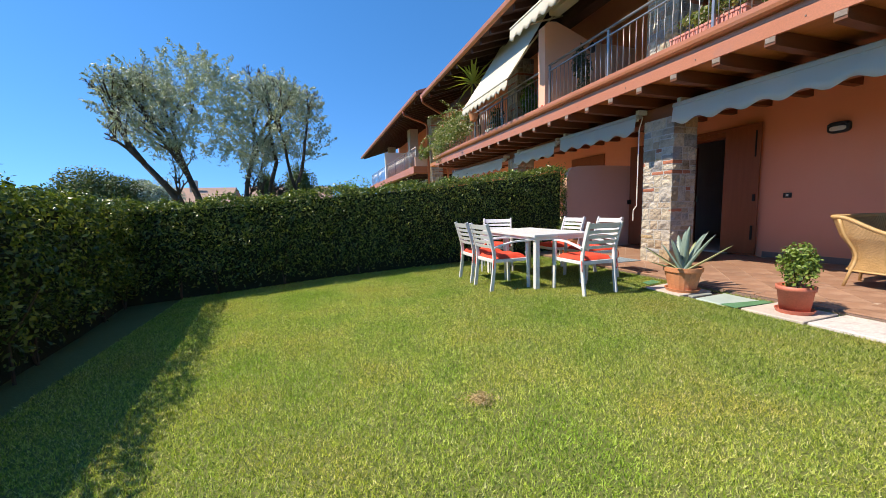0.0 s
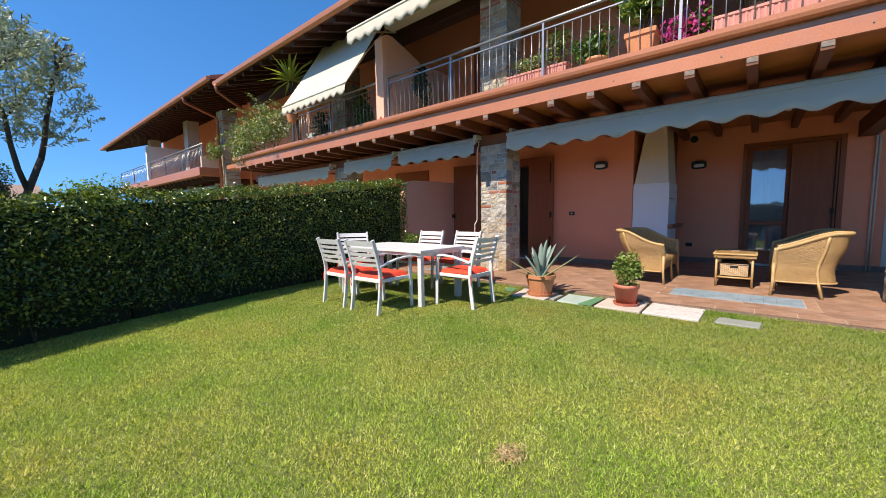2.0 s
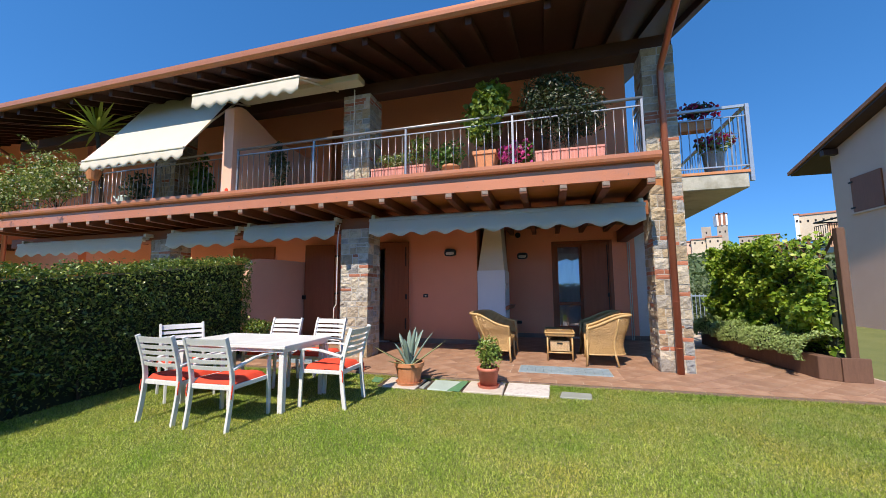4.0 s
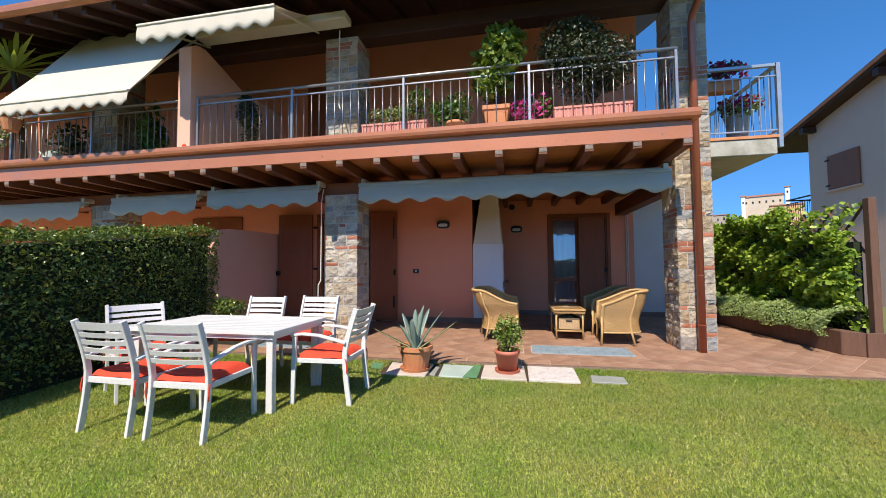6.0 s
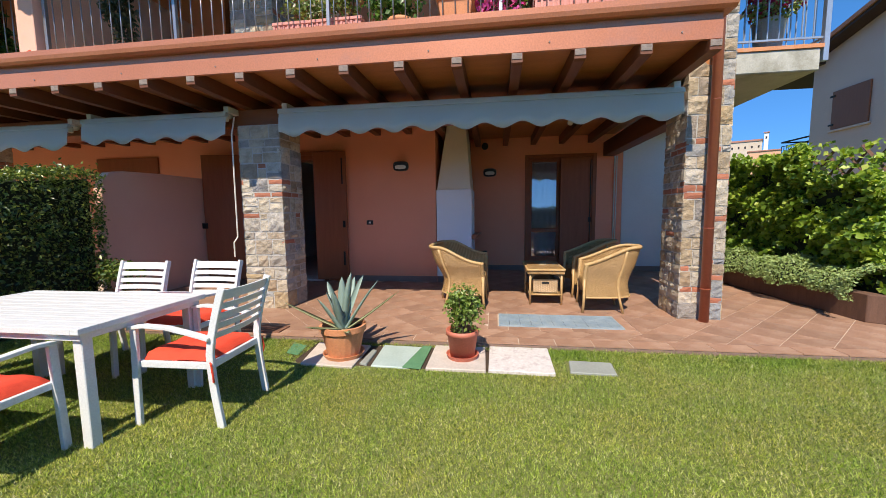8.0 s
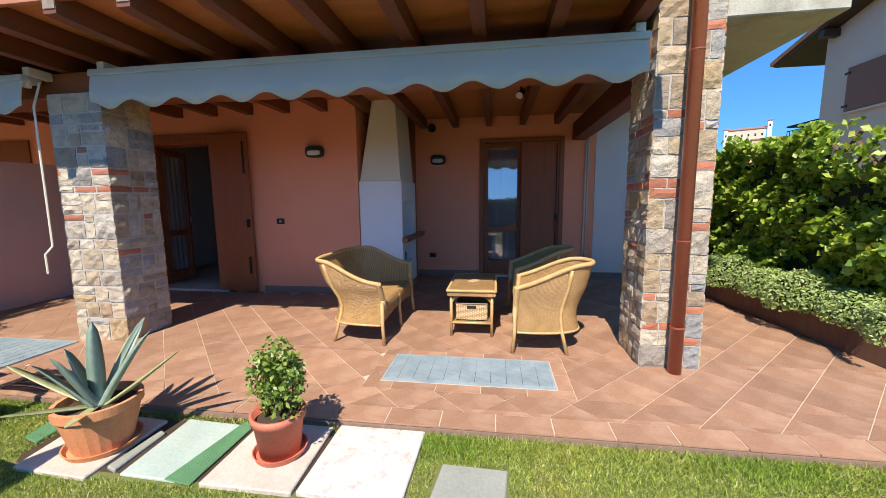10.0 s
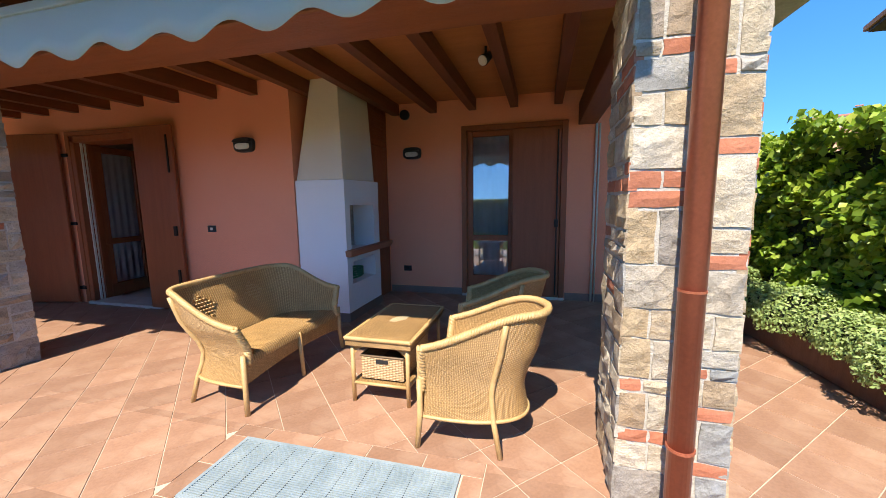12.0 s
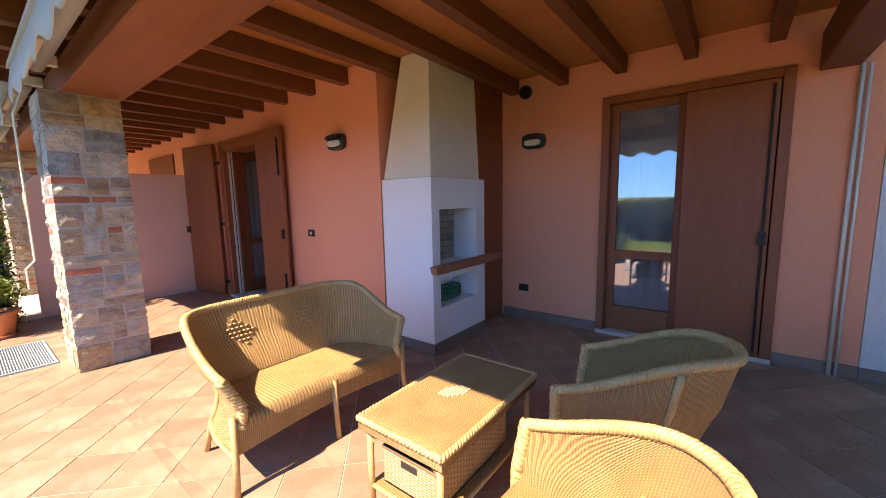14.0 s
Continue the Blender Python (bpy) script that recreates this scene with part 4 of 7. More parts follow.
part("frame", G().box(WA - 0.03, WA - 0.001, 8.3, 9.66, 1.98, 2.34), M["door_wood"], vt, bevel=0.006)
SPX, SPY = 7.21, 0.72
sp = thing("spot_lamp", (SPX, SPY, 2.72), "small black ceiling spotlight with chrome reflector", "lamp")
part("bracket", G().tube([(SPX, SPY, 2.73), (SPX, SPY, 2.64)], 0.012, 8), M["black"], sp)
part("head", G().tube([(SPX + 0.05, SPY - 0.03, 2.67), (SPX - 0.04, SPY + 0.02, 2.60)], 0.035, 14, r1=0.05), M["black"], sp, smooth=True)
part("reflector", G().tube([(SPX - 0.036, SPY + 0.018, 2.604), (SPX - 0.046, SPY + 0.024, 2.596)], 0.044, 14), M["lamp_glass"], sp)
cd = thing("cable_conduit", (WB - 0.03, -0.45, 0), "pale plastic cable conduit on the wall corner", "conduit")
part("pipe", G().tube([(WB - 0.03, -0.44, 0.0), (WB - 0.03, -0.44, 2.3)], 0.014, 8), M["ivory"], cd, smooth=True)
part("pipe", G().tube([(WB - 0.03, -0.48, 0.0), (WB - 0.03, -0.48, 2.3)], 0.010, 8), M["ivory"], cd, smooth=True)

# ---- awnings ----
def valance(y0, y1, x, z1, drop, pitch, thick=0.004, bulge=0.03):
    """Hanging canvas strip with a scalloped lower edge."""
    g = G()
    n = max(1, round((y1 - y0) / pitch))
    N = n * 12
    for side in (0, thick):
        for i in range(N + 1):
            y = y0 + (y1 - y0) * i / N
            ph = (i / 12) % 1.0
            low = drop - 0.034 * (1 + math.cos(2 * math.pi * ph))
            for j in range(4):
                f = j / 3
                g.v.append((x + side - bulge * math.sin(f * math.pi * 0.5) + 0.008 * math.sin(i * 0.35) * f, y, z1 - low * f))
    row = (N + 1) * 4
    for i in range(N):
        for j in range(3):
            a = i * 4 + j
            g.f += [(a, a + 1, a + 5, a + 4), (row + a, row + a + 4, row + a + 5, row + a + 1)]
        g.f.append((i * 4 + 3, row + i * 4 + 3, row + i * 4 + 7, i * 4 + 7))
    return g


def rolled_awning(y0, y1, x=5.25, z=2.465, crank=False):
    th = thing("awning", (x, (y0 + y1) / 2, z), "rolled-in grey-green canvas awning with scalloped valance", "awning", "terrace awnings")
    part("front_bar", G().hull([(x - 0.03, y0, z - 0.035), (x + 0.03, y0, z - 0.035), (x + 0.03, y0, z + 0.02), (x - 0.02, y0, z + 0.02)], [(x - 0.03, y1, z - 0.035), (x + 0.03, y1, z - 0.035), (x + 0.03, y1, z + 0.02), (x - 0.02, y1, z + 0.02)]), M["awning"], th, bevel=0.005)
    part("valance", valance(y0 + 0.01, y1 - 0.01, x - 0.012, z - 0.036, 0.285, 0.40), M["awning"], th, smooth=True)
    part("roll", G().tube([(x + 0.12, y0 + 0.05, z + 0.015), (x + 0.12, y1 - 0.05, z + 0.015)], 0.05, 16), M["awning"], th, smooth=True)
    for y in (y0 + 0.05, y1 - 0.05):
        am = part("arm", G().box(x + 0.03, x + 0.07, min(y, y + 0.9 * (1 if y < (y0 + y1) / 2 else -1)), max(y, y + 0.9 * (1 if y < (y0 + y1) / 2 else -1)), z - 0.06, z - 0.025).tube([(x + 0.05, y, z - 0.075), (x + 0.05, y, z + 0.0)], 0.03, 10), M["ivory"], th, "ivory folding arm", bevel=0.004)
        part("bracket", G().box(x + 0.05, x + 0.24, y - 0.035, y + 0.035, z + 0.03, z + 0.105), M["ivory"], am, "ivory bracket", bevel=0.004)
    if crank:
        part("crank_rod", G().tube([(x + 0.10, y0 - 0.02, z - 0.02), (x + 0.02, y0 - 0.03, z - 0.25), (x + 0.01, y0 - 0.03, 0.95), (x - 0.05, y0 - 0.02, 0.88), (x - 0.05, y0 - 0.02, 0.70)], 0.009, 6), M["ivory"], th, "white crank rod")
rolled_awning(-0.04, 4.49)
rolled_awning(5.17, 7.26, crank=True)
rolled_awning(7.46, 9.28, z=2.42)
rolled_awning(9.98, 14.2, z=2.38)


def dropped_awning(y0, y1, xt, zt, xf, zf, drop, name_label):
    th = thing("balcony_awning", ((xt + xf) / 2, (y0 + y1) / 2, zf), name_label, "awning", "balcony awnings")
    def fn(u, v):
        sag = 0.03 * math.sin(math.pi * v)
        return (xt + (xf - xt) * v, y0 + (y1 - y0) * u, zt + (zf - zt) * v - sag)
    top = G().grid(fn, 24, 10)
    low = G().grid(lambda u, v: tuple(np.array(fn(1 - u, v)) - np.array((0, 0, 0.006))), 24, 10)
    k = len(top.v)
    top.v += low.v
    top.f += [tuple(i + k for i in f) for f in low.f]
    part("canvas", top, M["cream_canvas"], th, smooth=True)
    part("valance", valance(y0, y1, xf - 0.005, zf, drop, 0.27, bulge=0.02), M["cream_canvas"], th, smooth=True)
    part("front_bar", G().box(xf - 0.025, xf + 0.025, y0, y1, zf - 0.02, zf + 0.012), M["ivory"], th, bevel=0.004)
    for y in (y0 + 0.06, y1 - 0.06):
        part("arm", G().tube([(xt + 0.1, y, zt - 0.2), ((xt + xf) / 2, y, (zt + zf) / 2 - 0.12), (xf, y, zf - 0.03)], 0.018, 8), M["ivory"], th)
    return th
dropped_awning(7.53, 10.1, 5.25, 5.5, 4.08, 3.75, 0.23, "cream canvas balcony awning let down with scalloped valance")
a2 = dropped_awning(5.2, 7.43, 5.25, 5.30, 4.1, 4.70, 0.30, "cream canvas balcony awning half drawn with scalloped valance")
part("casing", G().box(4.95, 5.20, 4.60, 7.3, 5.02, 5.14), M["cream_canvas"], a2, bevel=0.01)
part("crank_rod", G().tube([(5.15, 4.78, 4.95), (5.16, 4.79, 3.75), (5.06, 4.72, 3.62)], 0.010, 6), M["ivory"], a2)

# ---- balcony railing ----
def railing(y0, y1, x, zb, zt, posts, mat, label, name="balcony_railing", bars=0.125):
    th = thing(name, (x, (y0 + y1) / 2, zb), label, "railing", "balcony railings")
    part("handrail", G().tube([(x, y0, zt), (x, y1, zt)], 0.023, 10), mat, th, smooth=True)
    part("rail", G().box(x - 0.015, x + 0.015, y0, y1, zt - 0.125, zt - 0.108), mat, th)
    part("rail", G().box(x - 0.015, x + 0.015, y0, y1, zb + 0.07, zb + 0.085), mat, th)
    bar, post = None, None
    n = int((y1 - y0) / bars)
    for i in range(1, n):
        y = y0 + (y1 - y0) * i / n
        if bar is None:
            bar = part("bar", G().tube([(x, y, zb + 0.085), (x, y, zt - 0.125)], 0.0065, 6), mat, th, smooth=True)
            y_bar = y
        else:
            o = new("bar", bar.data)
            o.parent, o.location = th, (0, y - y_bar, 0)
    for y in posts:
        part("post", G().box(x - 0.02, x + 0.02, y - 0.018, y + 0.018, zb - 0.02, zt - 0.02), mat, th, bevel=0.003)
    return th
RZ0, RZ1, RX = 3.02, 3.92, 4.83
railing(0.02, 7.10, RX, RZ0, RZ1, (0.03, 1.85, 3.62, 5.40, 7.08), M["steel"], "galvanised steel balcony railing with upright bars")
railing(7.42, 14.3, RX, RZ0, RZ1 - 0.02, (7.44, 9.2, 11.0, 12.8, 14.28), M["steel"], "grey steel balcony railing behind flower boxes")
th = thing("balcony_railing", (5.1, 0.02, RZ0), "short steel return of the balcony railing", "railing", "balcony railings")
part("handrail", G().tube([(RX, 0.02, RZ1), (5.38, 0.02, RZ1)], 0.023, 10), M["steel"], th, smooth=True)
parts("rail", [(RX, 5.38, 0.005, 0.035, RZ0 + 0.07, RZ0 + 0.085), (RX, 5.38, 0.005, 0.035, RZ1 - 0.125, RZ1 - 0.108)], M["steel"], th)
for i in range(1, 5):
    part("bar", G().tube([(RX + 0.11 * i, 0.02, RZ0 + 0.085), (RX + 0.11 * i, 0.02, RZ1 - 0.125)], 0.0075, 6), M["steel"], th)

# divider between the balconies, with a sloping top
dv = thing("balcony_divider", (6.0, 7.28, 3.02), "peach rendered dividing wall with a sloping top between two balconies", "wall")
prof = [(4.961, 3.02), (7.2, 3.02), (7.2, 4.55), (5.95, 4.55), (5.30, 4.78), (5.05, 4.86), (4.961, 4.845)]
part("body", G().hull([(x, 7.17, z) for x, z in prof], [(x, 7.39, z) for x, z in prof]), M["peach"], dv, bevel=0.006)
prof = [(4.76, 3.02), (4.96, 3.02), (4.96, 4.85), (4.85, 4.82), (4.76, 4.74)]
part("end_pier", G().hull([(x, 7.16, z) for x, z in prof], [(x, 7.40, z) for x, z in prof]), M["peach"], dv, bevel=0.006)
pr = G()
prof = [(5.42, -0.02), (7.40, -0.02), (7.40, 1.90), (6.4, 1.90), (5.75, 1.88), (5.55, 1.84), (5.46, 1.74), (5.42, 1.60)]
pr.hull([(x, 7.27, z) for x, z in prof], [(x, 7.40, z) for x, z in prof])
solo("privacy_wall", pr, M["peach"], "low pale pink rendered privacy wall between the gardens", "wall", bevel=0.006)
solo("wall_lantern", G().lathe((5.9, 7.07, 4.28), [(0.0, 0.0), (0.05, 0.01), (0.075, 0.12), (0.09, 0.13), (0.03, 0.2), (0.0, 0.24)], 12).box(5.88, 5.92, 7.07, 7.17, 4.36, 4.39), M["black"], "small black lantern on the balcony divider", "lantern", smooth=False)

# ---- downpipes ----
def downpipe(pts, collars, label, r=0.048):
    th = thing("downpipe", pts[-1], label, "downpipe", "downpipes")
    part("pipe", G().tube(pts, r, 20), M["pipe"], th, smooth=True)
    for z in collars:
        part("collar", G().tube([(pts[-1][0], pts[-1][1], z), (pts[-1][0], pts[-1][1], z + 0.009)], r + 0.003, 20), M["pipe"], th, "metal joint ring")
        if z < 2.0:
            part("wall_clip", G().tube([(pts[-1][0], pts[-1][1], z - 0.66), (pts[-1][0], pts[-1][1], z - 0.648)], r + 0.006, 16).box(pts[-1][0], PX0, pts[-1][1] - 0.012, pts[-1][1] + 0.012, z - 0.66, z - 0.648), M["pipe"], th)
dpx, dpy = 5.285, -0.362
downpipe([(4.1, -0.37, 5.18), (4.35, -0.37, 5.04), (5.03, -0.375, 4.72), (dpx - 0.03, dpy, 4.58), (dpx, dpy, 4.48), (dpx, dpy, 0.0)], (1.02, 2.35, 3.4), "copper coloured round downpipe in front of the stone pillar")
downpipe([(4.05, 14.15, 5.20), (4.1, 14.2, 5.02), (5.1, 14.7, 4.72), (5.26, 14.78, 4.55), (5.26, 14.78, 0.0)], (2.4, 3.5), "copper coloured downpipe at the far house corner")

# ---- doors on the balcony ----
for y0, y1 in ((5.45, 6.45), (1.35, 2.55), (8.4, 9.2), (11.2, 12.2)):
    bd = thing("balcony_door", (7.19, (y0 + y1) / 2, 3.03), "dark brown shuttered balcony door in the pink wall", "door", "balcony doors")
    part("frame", G().box(7.14, 7.199, y0 - 0.06, y0, 3.03, 5.2).box(7.14, 7.199, y1, y1 + 0.06, 3.03, 5.2).box(7.14, 7.199, y0, y1, 5.14, 5.2), M["door_wood"], bd)
    for a, b in ((y0, (y0 + y1) / 2 - 0.004), ((y0 + y1) / 2 + 0.004, y1)):
        lfb = part("shutter", G().box(7.15, 7.19, a + 0.004, b, 3.05, 5.135), M["door_wood"], bd, bevel=0.006)
        part("batten", G().box(7.135, 7.149, a + 0.05, b - 0.05, 3.3, 3.38), M["door_wood"], lfb)
        part("batten", G().box(7.135, 7.149, a + 0.05, b - 0.05, 4.8, 4.88), M["door_wood"], lfb)

# ---- white garden table and chairs ----
LZ = lawn_z(3.0)
tb = thing("garden_table", (3.0, 4.83, LZ), "white aluminium garden table with slatted top on the lawn", "table")
TX0, TX1, TY0, TY1, TZ = 2.55, 3.43, 4.07, 5.60, 0.635
parts("frame_bar", [(TX0, TX1, TY0, TY0 + 0.05, TZ - 0.035, TZ), (TX0, TX1, TY1 - 0.05, TY1, TZ - 0.035, TZ), (TX0, TX0 + 0.05, TY0 + 0.05, TY1 - 0.05, TZ - 0.035, TZ), (TX1 - 0.05, TX1, TY0 + 0.05, TY1 - 0.05, TZ - 0.035, TZ)], M["white_alu"], tb, bevel=0.003)
ns = 9
for i in range(ns):
    a = TX0 + 0.054 + (TX1 - TX0 - 0.108) * i / ns
    part("slat", G().box(a, a + (TX1 - TX0 - 0.108) / ns - 0.007, TY0 + 0.05, TY1 - 0.05, TZ - 0.02, TZ - 0.002), M["white_alu"], tb, bevel=0.002)
parts("apron", [(TX0 + 0.03, TX1 - 0.03, TY0 + 0.03, TY0 + 0.05, TZ - 0.075, TZ - 0.036), (TX0 + 0.03, TX1 - 0.03, TY1 - 0.05, TY1 - 0.03, TZ - 0.075, TZ - 0.036), (TX0 + 0.03, TX0 + 0.05, TY0 + 0.05, TY1 - 0.05, TZ - 0.075, TZ - 0.036), (TX1 - 0.05, TX1 - 0.03, TY0 + 0.05, TY1 - 0.05, TZ - 0.075, TZ - 0.036)], M["white_alu"], tb)
for x in (TX0 + 0.05, TX1 - 0.11):
    for y in (TY0 + 0.05, TY1 - 0.11):
        part("leg", G().box(x, x + 0.06, y, y + 0.06, lawn_z(x) - 0.01, TZ - 0.036), M["white_alu"], tb, bevel=0.004)


def bar_path(g, pts, w, d, side=Vector((1, 0, 0))):
    """A flat bar of width w across side and depth d, along pts."""
    pts = [Vector(p) for p in pts]
    k0, m = len(g.v), len(pts)
    for i, p in enumerate(pts):
        t = (pts[min(i + 1, m - 1)] - pts[max(i - 1, 0)]).normalized()
        nrm = t.cross(side).normalized()
        for a, b in ((-1, -1), (1, -1), (1, 1), (-1, 1)):
            g.v.append(tuple(p + side * a * w / 2 + nrm * b * d / 2))
    for i in range(m - 1):
        for j in range(4):
            a, b = k0 + i * 4 + j, k0 + i * 4 + (j + 1) % 4
            g.f.append((a, b, b + 4, a + 4))
    g.f += [(k0 + 3, k0 + 2, k0 + 1, k0), tuple(k0 + (m - 1) * 4 + j for j in range(4))]
    return g


def rear_y(z):
    """Line of the rear leg: nearly upright below the seat, leaning back above it."""
    low = -0.245 + 0.045 * math.sin(math.pi / 2 * min(1.0, max(0.0, z) / 0.45))
    return low - 0.105 * (max(0.0, z - 0.45) / 0.41) ** 1.35


def garden_chair():
    th = thing("garden_chair", (0, 0, 0), "white aluminium garden armchair with slatted back", "chair", "chairs round the table")
    W = 0.235
    for s in (-1, 1):
        part("rear_leg", bar_path(G(), [(s * W, rear_y(z), z) for z in np.linspace(-0.01, 0.86, 16)], 0.026, 0.045), M["white_alu"], th, bevel=0.003)
        part("front_leg", bar_path(G(), [(s * (W + 0.015), 0.275 + 0.02 * (1 - z / 0.62), z) for z in np.linspace(-0.01, 0.61, 5)], 0.026, 0.042), M["white_alu"], th, bevel=0.003)
        part("armrest", bar_path(G(), [(s * (W + 0.015), y, z) for y, z in ((0.31, 0.615), (0.2, 0.628), (0.05, 0.618), (-0.1, 0.585), (-0.215, 0.555))], 0.042, 0.022), M["white_alu"], th, bevel=0.003)
        part("side_rail", G().box(s * W - 0.012, s * W + 0.012, -0.19, 0.27, 0.365, 0.405), M["white_alu"], th, bevel=0.003)
    part("front_rail", G().box(-W, W, 0.255, 0.28, 0.365, 0.405), M["white_alu"], th, bevel=0.003)
    part("back_rail", G().box(-W, W, -0.205, -0.18, 0.36, 0.405), M["white_alu"], th, bevel=0.003)
    for i in range(6):
        y = -0.13 + i * 0.065
        part("seat_slat", G().box(-W + 0.013, W - 0.013, y, y + 0.05, 0.39, 0.402), M["white_alu"], th)
    for i, z in enumerate((0.565, 0.625, 0.685, 0.745, 0.815)):
        h = 0.036 if i < 4 else 0.06
        g = G()
        pts = [(W * u, rear_y(z) - 0.028 * (1 - u * u), z) for u in np.linspace(-1, 1, 9)]
        k0 = len(g.v)
        for p in pts:
            for dy, dz in ((-0.008, -h / 2), (0.008, -h / 2), (0.008, h / 2), (-0.008, h / 2)):
                g.v.append((p[0], p[1] + dy - dz * 0.35, p[2] + dz))
        for q in range(len(pts) - 1):
            for j in range(4):
                a, b = k0 + q * 4 + j, k0 + q * 4 + (j + 1) % 4
                g.f.append((a, b, b + 4, a + 4))
        part("back_slat", g, M["white_alu"], th)
    return th


def seat_cushion():
    th = thing("seat_cushion", (0, 0, 0), "flat red fabric seat cushion with ties on a white chair", "cushion", "chair cushions")
    def top(u, v):
        x, y = -0.225 + 0.45 * u, -0.185 + 0.46 * v
        e = min(u, 1 - u, v, 1 - v)
        z = 0.408 + 0.05 * min(1, e / 0.10) ** 0.5 - 0.008 * max(0, 1 - abs(v - 0.5) / 0.05) + 0.004 * math.sin(13 * u + 5 * v)
        return x, y, z
    g = G().grid(top, 16, 16)
    k = len(g.v)
    g.grid(lambda u, v: (0.225 - 0.45 * u, -0.185 + 0.46 * v, 0.403), 16, 16)
    part("pad", g, M["red_cloth"], th, smooth=True)
    for s in (-1, 1):
        part("tie", G().tube([(s * 0.225, -0.185, 0.42), (s * 0.26, -0.22, 0.40), (s * 0.262, -0.23, 0.33), (s * 0.255, -0.225, 0.29)], 0.006, 5), M["red_cloth"], th)
    return th


proto, cush = garden_chair(), seat_cushion()
spots = [(2.30, 5.14, -92), (2.29, 4.52, -88), (3.11, 3.80, 2), (2.93, 5.83, 152), (3.70, 5.16, 91), (3.80, 4.50, 88)]
for i, (x, y, rz) in enumerate(spots):
    m = pose(x, y, lawn_z(x), 0, 0, rz)
    if i == 0:
        proto.matrix_basis, cush.matrix_basis = m, m
    else:
        copy_thing(proto, m)
        copy_thing(cush, m)


# ---- wicker seats and table ----
def sheet(name, fn, nu, nv, ulen, vlen, mat, parent, label=""):
    me = bpy.data.meshes.new(name)
    g = G().grid(fn, nu, nv)
    base = BASE[parent]
    me.from_pydata([tuple(Vector(p) - base) for p in g.v], [], g.f)
    uv = me.uv_layers.new(name="weave")
    for poly in me.polygons:
        for li in poly.loop_indices:
            q = me.loops[li].vertex_index
            uv.data[li].uv = ((q // (nv + 1)) / nu * ulen, (q % (nv + 1)) / nv * vlen)
    me.polygons.foreach_set("use_smooth", [True] * len(me.polygons))
    me.materials.append(mat)
    ob = new(name, me)
    ob.parent = parent
    BASE[ob] = base
    return tagged(ob, label)


def braid(g, pts, r, pitch=0.03):
    """A plaited rim: two strands wound round one another."""
    pts = [Vector(p) for p in pts]
    total = sum((b - a).length for a, b in zip(pts, pts[1:]))
    n = int(total / pitch * 5)
    fine = []
    acc, k = 0.0, 0
    seg = [(b - a).length for a, b in zip(pts, pts[1:])]
    for i in range(n + 1):
        d = total * i / n
        while k < len(seg) - 1 and d > acc + seg[k]:
            acc += seg[k]
            k += 1
        f = (d - acc) / seg[k]
        fine.append((pts[k].lerp(pts[k + 1], min(1, f)), (pts[k + 1] - pts[k]).normalized()))
    for ph in (0, 2 * math.pi / 3, 4 * math.pi / 3):
        path = []
        for i, (p, t) in enumerate(fine):
            a = t.cross(Vector((0, 0, 1)))
            a = a.normalized() if a.length > 0.1 else Vector((1, 0, 0))
            b = a.cross(t)
            w = 2 * math.pi * i / 10 + ph
            path.append(p + (a * math.cos(w) + b * math.sin(w)) * r * 0.5)
        g.tube(path, r * 0.62, 5)
    return g


